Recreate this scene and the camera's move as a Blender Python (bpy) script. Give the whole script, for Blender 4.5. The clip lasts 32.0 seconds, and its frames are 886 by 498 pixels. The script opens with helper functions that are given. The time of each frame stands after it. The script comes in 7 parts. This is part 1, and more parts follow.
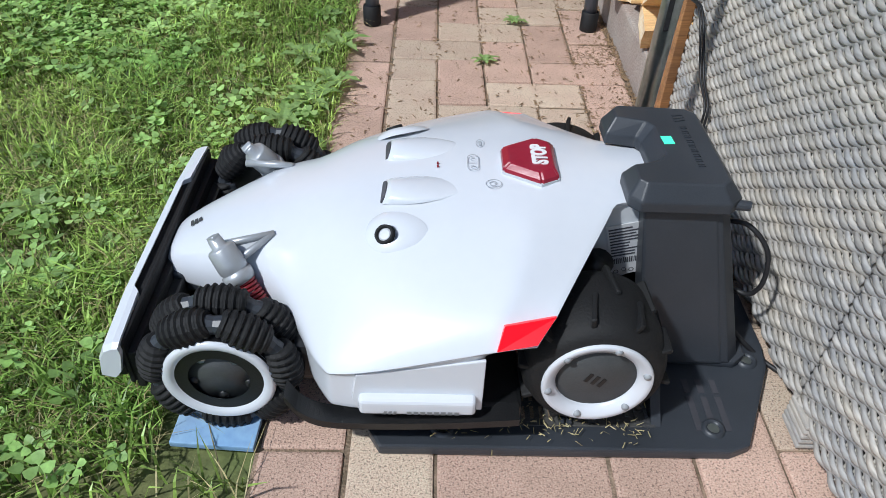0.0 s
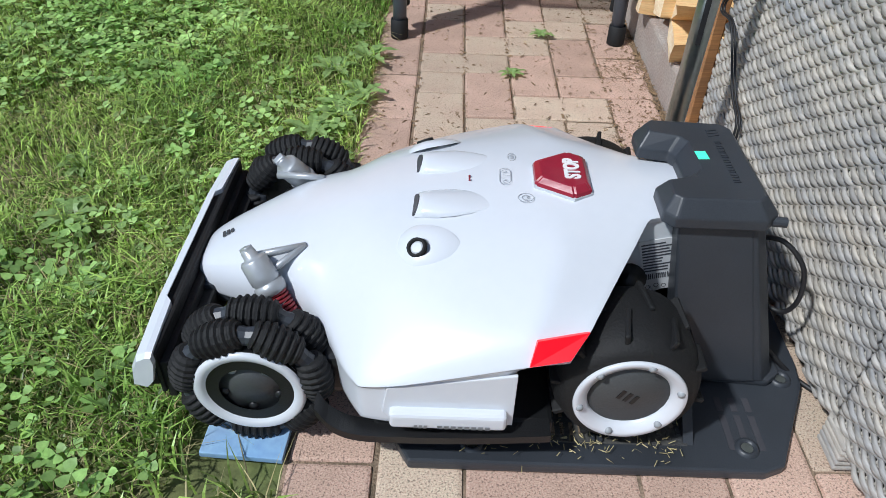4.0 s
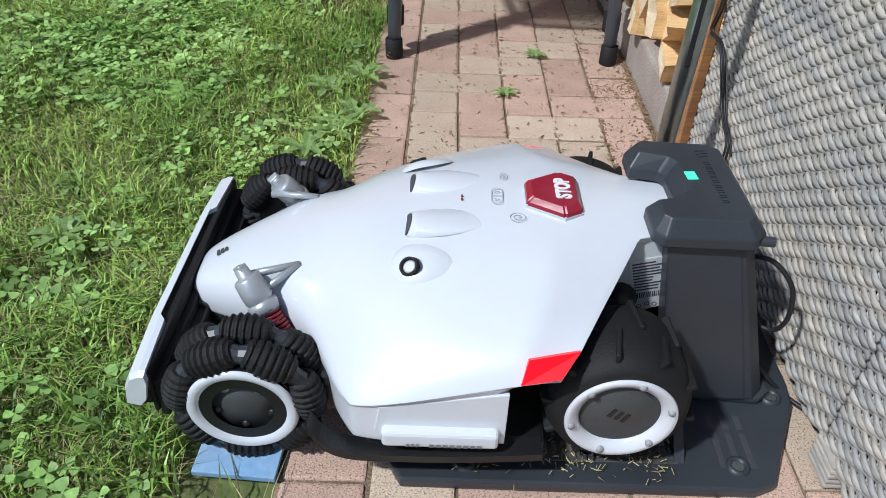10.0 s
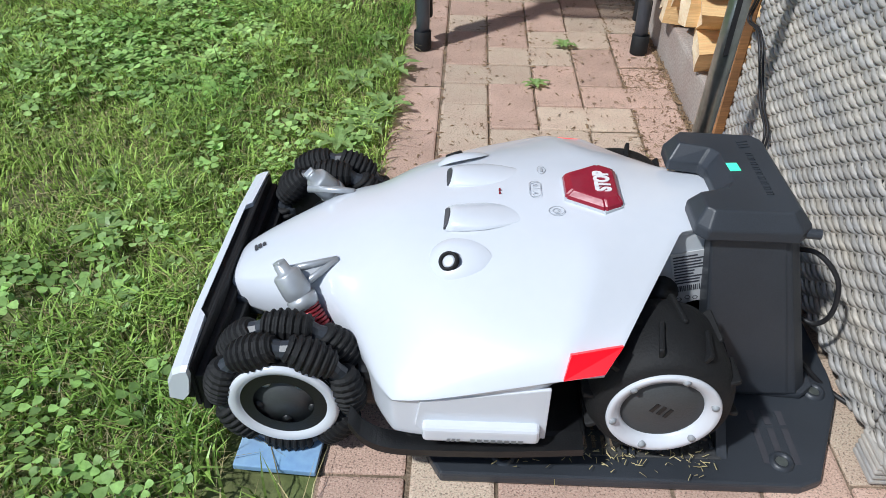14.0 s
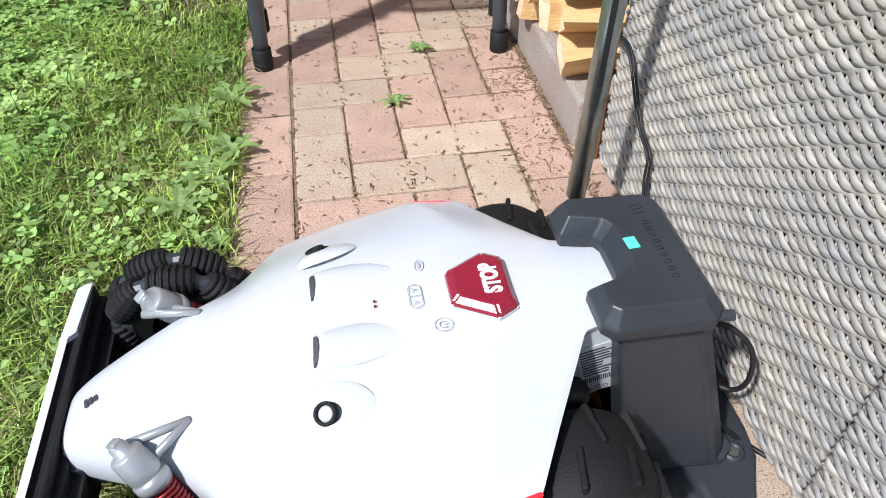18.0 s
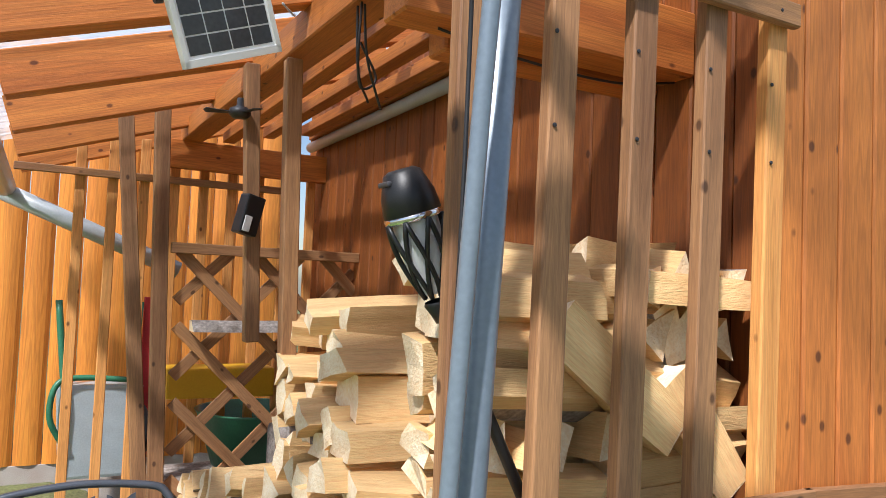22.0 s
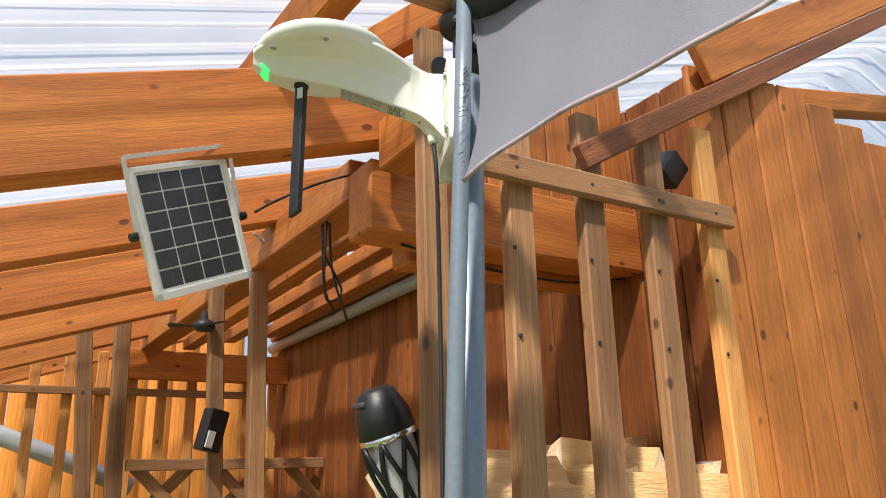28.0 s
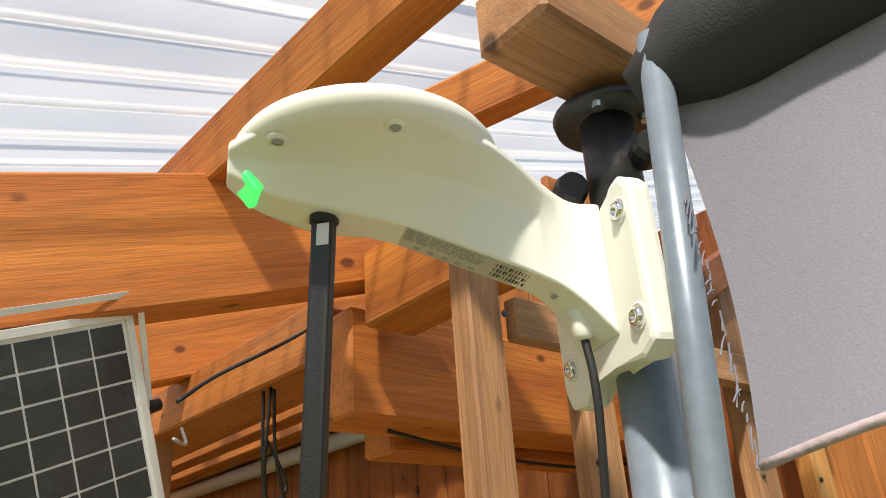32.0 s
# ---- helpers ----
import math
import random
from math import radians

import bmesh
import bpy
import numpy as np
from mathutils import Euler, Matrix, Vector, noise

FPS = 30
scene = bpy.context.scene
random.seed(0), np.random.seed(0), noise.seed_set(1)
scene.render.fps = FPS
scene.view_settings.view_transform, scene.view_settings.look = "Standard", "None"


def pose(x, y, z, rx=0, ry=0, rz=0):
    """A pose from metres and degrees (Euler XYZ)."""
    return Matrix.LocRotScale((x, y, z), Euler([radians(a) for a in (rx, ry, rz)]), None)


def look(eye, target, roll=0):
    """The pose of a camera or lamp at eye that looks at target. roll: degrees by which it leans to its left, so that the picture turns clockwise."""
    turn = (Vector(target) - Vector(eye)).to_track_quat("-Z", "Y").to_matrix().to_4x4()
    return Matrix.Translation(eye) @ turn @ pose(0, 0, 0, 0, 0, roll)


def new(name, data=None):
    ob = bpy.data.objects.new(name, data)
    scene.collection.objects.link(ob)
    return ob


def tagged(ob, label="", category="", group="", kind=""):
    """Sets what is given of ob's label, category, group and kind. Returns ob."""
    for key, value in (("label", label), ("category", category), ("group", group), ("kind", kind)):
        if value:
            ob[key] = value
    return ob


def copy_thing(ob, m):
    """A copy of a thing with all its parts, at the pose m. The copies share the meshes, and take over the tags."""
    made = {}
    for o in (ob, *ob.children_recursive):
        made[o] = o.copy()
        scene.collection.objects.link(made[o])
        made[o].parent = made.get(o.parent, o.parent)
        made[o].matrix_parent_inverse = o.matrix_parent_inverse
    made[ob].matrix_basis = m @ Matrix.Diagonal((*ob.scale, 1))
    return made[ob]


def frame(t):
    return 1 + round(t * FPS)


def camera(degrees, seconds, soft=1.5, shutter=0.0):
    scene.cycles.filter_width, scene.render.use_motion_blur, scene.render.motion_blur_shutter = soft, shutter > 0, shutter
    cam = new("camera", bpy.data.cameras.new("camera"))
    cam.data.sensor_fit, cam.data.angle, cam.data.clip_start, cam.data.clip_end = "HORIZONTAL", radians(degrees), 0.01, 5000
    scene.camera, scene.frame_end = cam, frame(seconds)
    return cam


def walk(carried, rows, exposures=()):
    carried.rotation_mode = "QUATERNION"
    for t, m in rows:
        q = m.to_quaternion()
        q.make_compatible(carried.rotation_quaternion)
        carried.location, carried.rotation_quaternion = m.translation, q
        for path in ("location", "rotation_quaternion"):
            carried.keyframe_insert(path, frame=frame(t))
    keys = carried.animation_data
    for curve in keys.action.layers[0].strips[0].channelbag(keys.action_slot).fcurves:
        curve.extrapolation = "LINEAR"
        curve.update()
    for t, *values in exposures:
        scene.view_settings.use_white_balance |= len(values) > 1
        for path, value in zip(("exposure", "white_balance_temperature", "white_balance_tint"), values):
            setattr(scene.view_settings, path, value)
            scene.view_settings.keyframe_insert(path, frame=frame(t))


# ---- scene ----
# seconds, stops, kelvin, tint
EXPOSURES = [(0.0, -0.36, 5950, 8), (13.5, -0.36, 5950, 8), (16.0, 0.02, 6200, 10), (17.5, 0.0, 6200, 11), (19.0, 0.3, 6150, 14), (20.5, 0.38, 6000, 22),
             (21.5, 0.48, 6250, 16), (22.5, 0.45, 6450, 12), (24.0, 0.42, 7250, 12), (27.0, 0.44, 7250, 12), (28.0, 0.44, 7000, 12), (29.5, 0.52, 7600, 13), (31.0, 0.48, 7400, 11), (32.0, 0.45, 7450, 11)]
cam = camera(62.5, 32.0, soft=0.5)
PATH = [
    (0, (0.092, 0.939, 0.75), (0.131, 2.315, -0.411), 2.3),
    (0.5, (0.093, 0.93, 0.751), (0.121, 2.313, -0.401), 2.2),
    (1, (0.096, 0.921, 0.753), (0.113, 2.313, -0.388), 2.3),
    (1.5, (0.094, 0.918, 0.761), (0.103, 2.316, -0.373), 2.2),
    (2, (0.091, 0.915, 0.759), (0.09, 2.318, -0.369), 2),
    (2.5, (0.086, 0.918, 0.763), (0.08, 2.323, -0.363), 1.8),
    (3, (0.081, 0.928, 0.757), (0.075, 2.331, -0.371), 1.6),
    (3.5, (0.077, 0.937, 0.753), (0.071, 2.335, -0.38), 1.6),
    (5.5, (0.077, 0.945, 0.742), (0.059, 2.33, -0.407), 2.2),
    (6, (0.076, 0.94, 0.744), (0.059, 2.328, -0.402), 2.3),
    (6.5, (0.078, 0.939, 0.744), (0.064, 2.331, -0.397), 2.4),
    (7, (0.079, 0.933, 0.745), (0.072, 2.331, -0.388), 2.6),
    (7.5, (0.08, 0.927, 0.748), (0.077, 2.331, -0.379), 2.6),
    (8, (0.08, 0.924, 0.749), (0.078, 2.333, -0.372), 2.5),
    (8.5, (0.083, 0.927, 0.754), (0.083, 2.339, -0.362), 2.2),
    (9, (0.079, 0.933, 0.75), (0.082, 2.349, -0.361), 2.2),
    (9.5, (0.078, 0.933, 0.752), (0.08, 2.35, -0.359), 2),
    (10, (0.08, 0.938, 0.757), (0.083, 2.357, -0.351), 2),
    (10.5, (0.076, 0.939, 0.759), (0.083, 2.359, -0.347), 2.1),
    (11, (0.074, 0.937, 0.752), (0.083, 2.357, -0.354), 2.1),
    (11.5, (0.083, 0.94, 0.755), (0.087, 2.357, -0.355), 1.8),
    (12, (0.09, 0.944, 0.757), (0.081, 2.36, -0.354), 1.3),
    (12.5, (0.069, 0.943, 0.766), (0.042, 2.358, -0.346), 0.8),
    (13, (0.065, 0.945, 0.763), (0.019, 2.358, -0.352), 0.5),
    (13.5, (0.063, 0.942, 0.759), (0.005, 2.351, -0.359), 0.3),
    (15.5, (0.047, 0.959, 0.745), (0.099, 2.335, -0.415), 1.2),
    (16, (0.041, 1.012, 0.716), (0.152, 2.375, -0.455), 2),
    (16.5, (0.044, 1.022, 0.709), (0.214, 2.374, -0.466), 3),
    (17, (0.041, 1.028, 0.708), (0.257, 2.375, -0.466), 4.4),
    (17.5, (0.041, 1.048, 0.688), (0.238, 2.402, -0.482), 6.9),
    (18, (0.081, 1.162, 0.807), (0.314, 2.47, -0.406), 0.4),
    (18.5, (0.131, 1.109, 1.06), (0.381, 2.449, -0.114), -0.9),
    (19, (0.18, 1.026, 1.327), (0.376, 2.452, 0.246), -2.5),
    (19.5, (0.185, 0.974, 1.45), (0.388, 2.481, 0.487), -1.6),
    (20, (0.156, 1.003, 1.534), (0.379, 2.57, 0.679), -0.2),
    (20.5, (0.09, 1.099, 1.598), (0.34, 2.705, 0.824), 0.1),
    (21, (0.103, 1.215, 1.643), (0.527, 2.87, 1.079), 0.4),
    (21.5, (0.115, 1.3, 1.721), (0.76, 2.961, 1.475), 1.5),
    (22, (0.098, 1.345, 1.79), (0.957, 2.924, 1.882), 2.3),
    (22.5, (0.066, 1.356, 1.807), (1.03, 2.83, 2.175), 1),
    (23, (0.059, 1.346, 1.833), (1.057, 2.744, 2.372), -1),
    (23.5, (0.058, 1.324, 1.85), (1.079, 2.668, 2.476), -2.1),
    (24, (0.064, 1.31, 1.851), (1.091, 2.643, 2.488), -2.7),
    (24.5, (0.057, 1.304, 1.85), (1.076, 2.647, 2.48), -2.8),
    (26.5, (0.057, 1.308, 1.844), (1.03, 2.688, 2.464), -2.9),
    (27, (0.053, 1.301, 1.842), (1.01, 2.697, 2.455), -2.8),
    (27.5, (0.051, 1.306, 1.84), (0.986, 2.729, 2.423), -2.3),
    (28, (0.064, 1.325, 1.836), (0.968, 2.787, 2.369), -1.6),
    (28.5, (0.108, 1.38, 1.825), (0.974, 2.887, 2.291), -0.8),
    (29, (0.141, 1.437, 1.819), (0.969, 2.984, 2.221), 0.3),
    (29.5, (0.15, 1.472, 1.85), (0.995, 3.01, 2.246), 0.9),
    (30, (0.122, 1.614, 1.896), (1.082, 3.051, 2.398), 0.4),
    (30.5, (0.136, 1.73, 1.952), (1.194, 3, 2.665), -1),
    (31, (0.128, 1.746, 2.014), (1.21, 2.94, 2.816), -1.6),
    (31.5, (0.138, 1.755, 2.067), (1.22, 2.959, 2.853), -2.7),
    (32, (0.137, 1.741, 2.085), (1.201, 2.976, 2.848), -4),
]
walk(cam, [(t, look(e, g, r)) for t, e, g, r in PATH], EXPOSURES)

# ---- light ----
world = bpy.data.worlds.new("world")
scene.world = world
world.use_nodes = True
wt = world.node_tree
sky = wt.nodes.new("ShaderNodeTexSky")
sky.sky_type, sky.sun_disc = "NISHITA", False
SUN_DIR = Vector((-0.62, -0.48, 0.95)).normalized()
sky.sun_elevation = math.asin(SUN_DIR.z)
sky.sun_rotation = math.atan2(SUN_DIR.x, SUN_DIR.y)
sky.dust_density, sky.ozone_density = 1.0, 1.5
wt.links.new(sky.outputs[0], wt.nodes["Background"].inputs[0])
wt.nodes["Background"].inputs[1].default_value = 0.105
sun = new("sun", bpy.data.lights.new("sun", "SUN"))
sun.data.energy, sun.data.angle, sun.data.color = 4.4, radians(3.0), (1.0, 0.985, 0.955)
sun.matrix_world = look(SUN_DIR * 20, (0, 0, 0))


# ---- materials ----
def material(name, color, rough=0.6, metal=0.0, vary=0.25, scale=8.0, bump=0.15, fine=120.0, stretch=(1, 1, 1),
             second=None, rand=0.0, trans=0.0, coat=0.0, alpha=1.0, mottle=0.5, speck=0.0):
    """A principled surface with blotches at one scale and grain at a finer one."""
    m = bpy.data.materials.new(name)
    m.use_nodes = True
    nt = m.node_tree
    p = nt.nodes["Principled BSDF"]
    n, l = nt.nodes.new, nt.links.new
    tc, mp = n("ShaderNodeTexCoord"), n("ShaderNodeMapping")
    mp.inputs["Scale"].default_value = stretch
    l(tc.outputs["Object"], mp.inputs[0])
    n1, n2 = n("ShaderNodeTexNoise"), n("ShaderNodeTexNoise")
    n1.inputs["Scale"].default_value, n1.inputs["Detail"].default_value = scale, 5
    n2.inputs["Scale"].default_value, n2.inputs["Detail"].default_value = fine, 3
    l(mp.outputs[0], n1.inputs[0]), l(mp.outputs[0], n2.inputs[0])
    ramp = n("ShaderNodeValToRGB")
    c2 = second or tuple(c * (1 - vary) for c in color)
    ramp.color_ramp.elements[0].position, ramp.color_ramp.elements[1].position = 0.5 - mottle / 3, 0.5 + mottle / 3
    ramp.color_ramp.elements[0].color, ramp.color_ramp.elements[1].color = (*c2, 1), (*color, 1)
    l(n1.outputs[0], ramp.inputs[0])
    mix = n("ShaderNodeMix")
    mix.data_type, mix.blend_type = "RGBA", "OVERLAY"
    mix.inputs[0].default_value = min(1, vary * 1.6)
    l(ramp.outputs[0], mix.inputs[6]), l(n2.outputs[0], mix.inputs[7])
    out = mix.outputs[2]
    if speck:
        n3, sr, sm = n("ShaderNodeTexNoise"), n("ShaderNodeValToRGB"), n("ShaderNodeMix")
        n3.inputs["Scale"].default_value, n3.inputs["Detail"].default_value = 330, 2
        l(mp.outputs[0], n3.inputs[0]), l(n3.outputs[0], sr.inputs[0])
        sr.color_ramp.elements[0].position, sr.color_ramp.elements[1].position = 0.36, 0.44
        sr.color_ramp.elements[0].color = (1 - speck, 1 - speck, 1 - speck, 1)
        sm.data_type, sm.blend_type = "RGBA", "MULTIPLY"
        sm.inputs[0].default_value = 1.0
        l(out, sm.inputs[6]), l(sr.outputs[0], sm.inputs[7])
        out = sm.outputs[2]
    if rand:
        oi, hsv, mr = n("ShaderNodeObjectInfo"), n("ShaderNodeHueSaturation"), n("ShaderNodeMapRange")
        mr.inputs[3].default_value, mr.inputs[4].default_value = 1 - rand, 1 + rand
        l(oi.outputs["Random"], mr.inputs[0]), l(mr.outputs[0], hsv.inputs["Value"])
        l(out, hsv.inputs["Color"])
        out = hsv.outputs[0]
    l(out, p.inputs["Base Color"])
    p.inputs["Roughness"].default_value, p.inputs["Metallic"].default_value = rough, metal
    p.inputs["Transmission Weight"].default_value, p.inputs["Coat Weight"].default_value = trans, coat
    p.inputs["Alpha"].default_value = alpha
    if bump:
        b, add = n("ShaderNodeBump"), n("ShaderNodeMath")
        b.inputs["Strength"].default_value, b.inputs["Distance"].default_value = bump, 0.004
        l(n1.outputs[0], add.inputs[0]), l(n2.outputs[0], add.inputs[1])
        l(add.outputs[0], b.inputs["Height"]), l(b.outputs[0], p.inputs["Normal"])
    return m


def wood(name, light, dark, axis=2, ring=14.0, rough=0.65, rand=0.15, bump=0.25, knots=True, grey=None, lines=0.45):
    """Sawn wood: long streaks along one axis, growth lines, a few dark knots."""
    m = bpy.data.materials.new(name)
    m.use_nodes = True
    nt = m.node_tree
    p = nt.nodes["Principled BSDF"]
    n, l = nt.nodes.new, nt.links.new
    tc, mp, oi = n("ShaderNodeTexCoord"), n("ShaderNodeMapping"), n("ShaderNodeObjectInfo")
    sc = [1, 1, 1]
    sc[axis] = 0.045
    mp.inputs["Scale"].default_value = sc
    off = n("ShaderNodeVectorMath")
    off.operation = "SCALE"
    comb = n("ShaderNodeCombineXYZ")
    for k in range(3):
        l(oi.outputs["Random"], comb.inputs[k])
    l(comb.outputs[0], off.inputs[0])
    off.inputs["Scale"].default_value = 17.0
    add = n("ShaderNodeVectorMath")
    l(tc.outputs["Object"], add.inputs[0]), l(off.outputs[0], add.inputs[1])
    l(add.outputs[0], mp.inputs[0])
    n1 = n("ShaderNodeTexNoise")
    n1.inputs["Scale"].default_value, n1.inputs["Detail"].default_value, n1.inputs["Distortion"].default_value = ring * 2.2, 3, 0.25
    l(mp.outputs[0], n1.inputs[0])
    n2 = n("ShaderNodeTexNoise")
    n2.inputs["Scale"].default_value, n2.inputs["Detail"].default_value = ring * 55, 3
    l(mp.outputs[0], n2.inputs[0])
    ramp = n("ShaderNodeValToRGB")
    e = ramp.color_ramp.elements
    e[0].position, e[1].position = 0.28, 0.72
    e[0].color, e[1].color = (*dark, 1), (*light, 1)
    if grey:
        q = e.new(0.5)
        q.color = (*grey, 1)
    l(n1.outputs[0], ramp.inputs[0])
    mix = n("ShaderNodeMix")
    mix.data_type, mix.blend_type = "RGBA", "OVERLAY"
    mix.inputs[0].default_value = 0.4
    l(ramp.outputs[0], mix.inputs[6]), l(n2.outputs[0], mix.inputs[7])
    out = mix.outputs[2]
    k1, k2, k3, k4 = n("ShaderNodeMath"), n("ShaderNodeMath"), n("ShaderNodeMapRange"), n("ShaderNodeMix")
    k1.operation, k2.operation = "MULTIPLY", "SINE"
    k1.inputs[1].default_value = 85.0
    l(n1.outputs[0], k1.inputs[0]), l(k1.outputs[0], k2.inputs[0]), l(k2.outputs[0], k3.inputs[0])
    k3.inputs[1].default_value, k3.inputs[2].default_value, k3.inputs[3].default_value, k3.inputs[4].default_value = -1.0, 0.1, 0.62, 1.0
    k4.data_type, k4.blend_type = "RGBA", "MULTIPLY"
    k4.inputs[0].default_value = lines
    l(out, k4.inputs[6]), l(k3.outputs[0], k4.inputs[7])
    out = k4.outputs[2]
    if knots:
        mk = n("ShaderNodeMapping")
        ks = [13.0, 13.0, 13.0]
        ks[axis] = 8.0
        mk.inputs["Scale"].default_value = ks
        l(add.outputs[0], mk.inputs[0])
        v = n("ShaderNodeTexVoronoi")
        v.inputs["Scale"].default_value = 1.0
        l(mk.outputs[0], v.inputs[0])
        kr = n("ShaderNodeValToRGB")
        kr.color_ramp.elements[0].position, kr.color_ramp.elements[1].position = 0.07, 0.12
        kr.color_ramp.elements[0].color, kr.color_ramp.elements[1].color = (0.12, 0.07, 0.05, 1), (1, 1, 1, 1)
        l(v.outputs["Distance"], kr.inputs[0])
        mul = n("ShaderNodeMix")
        mul.data_type, mul.blend_type = "RGBA", "MULTIPLY"
        mul.inputs[0].default_value = 0.8
        l(out, mul.inputs[6]), l(kr.outputs[0], mul.inputs[7])
        out = mul.outputs[2]
    if rand:
        hsv, mr = n("ShaderNodeHueSaturation"), n("ShaderNodeMapRange")
        mr.inputs[3].default_value, mr.inputs[4].default_value = 1 - rand, 1 + rand
        l(oi.outputs["Random"], mr.inputs[0]), l(mr.outputs[0], hsv.inputs["Value"])
        l(out, hsv.inputs["Color"])
        out = hsv.outputs[0]
    l(out, p.inputs["Base Color"])
    p.inputs["Roughness"].default_value = rough
    b = n("ShaderNodeBump")
    b.inputs["Strength"].default_value, b.inputs["Distance"].default_value = bump, 0.003
    l(n2.outputs[0], b.inputs["Height"]), l(b.outputs[0], p.inputs["Normal"])
    return m


def leafy(name, color, second, scale=3.0, spread=(0.55, 1.5)):
    m = material(name, color, 0.4, vary=0.3, scale=scale, bump=0, second=second, mottle=0.8)
    p = m.node_tree.nodes["Principled BSDF"]
    geo, hsv, mr = (m.node_tree.nodes.new(k) for k in ("ShaderNodeNewGeometry", "ShaderNodeHueSaturation", "ShaderNodeMapRange"))
    src = p.inputs["Base Color"].links[0].from_socket
    mr.inputs[3].default_value, mr.inputs[4].default_value = spread
    m.node_tree.links.new(geo.outputs["Random Per Island"], mr.inputs[0])
    m.node_tree.links.new(mr.outputs[0], hsv.inputs["Value"])
    m.node_tree.links.new(src, hsv.inputs["Color"])
    m.node_tree.links.new(hsv.outputs[0], p.inputs["Base Color"])
    t = m.node_tree.nodes.new("ShaderNodeBsdfTranslucent")
    m.node_tree.links.new(hsv.outputs[0], t.inputs[0])
    mx = m.node_tree.nodes.new("ShaderNodeMixShader")
    mx.inputs[0].default_value = 0.3
    m.node_tree.links.new(p.outputs[0], mx.inputs[1]), m.node_tree.links.new(t.outputs[0], mx.inputs[2])
    m.node_tree.links.new(mx.outputs[0], m.node_tree.nodes["Material Output"].inputs[0])
    return m


def sheer(m, share):
    """Thin cloth: a share of the light passes through."""
    nt = m.node_tree
    p = nt.nodes["Principled BSDF"]
    t, mx = nt.nodes.new("ShaderNodeBsdfTranslucent"), nt.nodes.new("ShaderNodeMixShader")
    nt.links.new(p.inputs["Base Color"].links[0].from_socket, t.inputs[0])
    mx.inputs[0].default_value = share
    nt.links.new(p.outputs[0], mx.inputs[1]), nt.links.new(t.outputs[0], mx.inputs[2])
    nt.links.new(mx.outputs[0], nt.nodes["Material Output"].inputs[0])


PAVER = material("paver", (0.66, 0.45, 0.355), 0.9, vary=0.4, scale=13, fine=420, bump=0.4, second=(0.54, 0.37, 0.285), rand=0.13, speck=0.5)
PAVER_TAN = material("paver_tan", (0.64, 0.52, 0.39), 0.9, vary=0.4, scale=13, fine=420, bump=0.4, second=(0.57, 0.42, 0.32), rand=0.12, speck=0.5)
SOIL = material("soil", (0.13, 0.085, 0.05), 0.95, vary=0.5, scale=14, fine=300, bump=1.0, second=(0.06, 0.045, 0.03))
GARDEN = material("garden_ground", (0.14, 0.2, 0.055), 0.95, vary=0.5, scale=2.5, fine=60, bump=1.0, second=(0.12, 0.085, 0.05), mottle=0.9)
JOINT = material("joint", (0.33, 0.24, 0.17), 0.95, vary=0.5, scale=25, fine=300, bump=0.8, second=(0.13, 0.1, 0.065))
GRASS = leafy("grass", (0.46, 0.58, 0.15), (0.17, 0.31, 0.055), spread=(0.25, 1.9))
DRY = leafy("dry_grass", (0.62, 0.54, 0.30), (0.42, 0.36, 0.16))
CLOVER = leafy("clover", (0.48, 0.66, 0.24), (0.27, 0.48, 0.12))
WEED = leafy("weed", (0.42, 0.58, 0.22), (0.26, 0.42, 0.12))
CONCRETE = material("concrete", (0.45, 0.41, 0.37), 0.92, vary=0.3, scale=6, fine=200, bump=0.6, second=(0.38, 0.31, 0.27))
SHELL = material("shell_white", (0.70, 0.73, 0.78), 0.25, vary=0.03, scale=5, fine=60, bump=0.0, coat=0.4)
SHELL2 = material("shell_grey", (0.62, 0.65, 0.68), 0.35, vary=0.05, scale=6, bump=0.0)
PLASTIC = material("black_plastic", (0.009, 0.0095, 0.0105), 0.42, vary=0.2, scale=30, fine=500, bump=0.1)
RUBBER = material("rubber", (0.006, 0.0062, 0.0068), 0.72, vary=0.25, scale=25, fine=300, bump=0.2)
ANTHRACITE = material("anthracite_plastic", (0.04, 0.046, 0.056), 0.42, vary=0.2, scale=10, fine=700, bump=0.05)
MAT_DIRTY = material("mat_plastic", (0.05, 0.052, 0.056), 0.6, vary=0.3, scale=12, fine=300, bump=0.3, second=(0.085, 0.08, 0.068))
KEYINK = material("pale_print", (0.42, 0.44, 0.47), 0.5, vary=0.1, bump=0)
GREYHUB = material("hub_grey", (0.06, 0.064, 0.066), 0.5, vary=0.15, scale=20, fine=500, bump=0.1)
SILVER = material("silver_plastic", (0.46, 0.48, 0.5), 0.35, metal=0.35, vary=0.05, scale=8, bump=0.0)
RED = material("red_plastic", (0.3, 0.012, 0.035), 0.3, vary=0.08, scale=10, bump=0.05, coat=0.3)
SPRING = material("red_spring", (0.3, 0.03, 0.04), 0.35, metal=0.3, vary=0.1, bump=0.0)
WHITE = material("white_print", (0.85, 0.85, 0.85), 0.5, vary=0.03, bump=0)
INK = material("dark_print", (0.06, 0.06, 0.07), 0.5, vary=0.1, bump=0)
GREYINK = material("grey_print", (0.33, 0.35, 0.37), 0.5, vary=0.1, bump=0)
PAPER = material("label_paper", (0.6, 0.61, 0.62), 0.5, vary=0.04, bump=0)
TILE = material("blue_tile", (0.24, 0.42, 0.66), 0.3, vary=0.18, scale=7, fine=90, bump=0.08, second=(0.36, 0.5, 0.66))
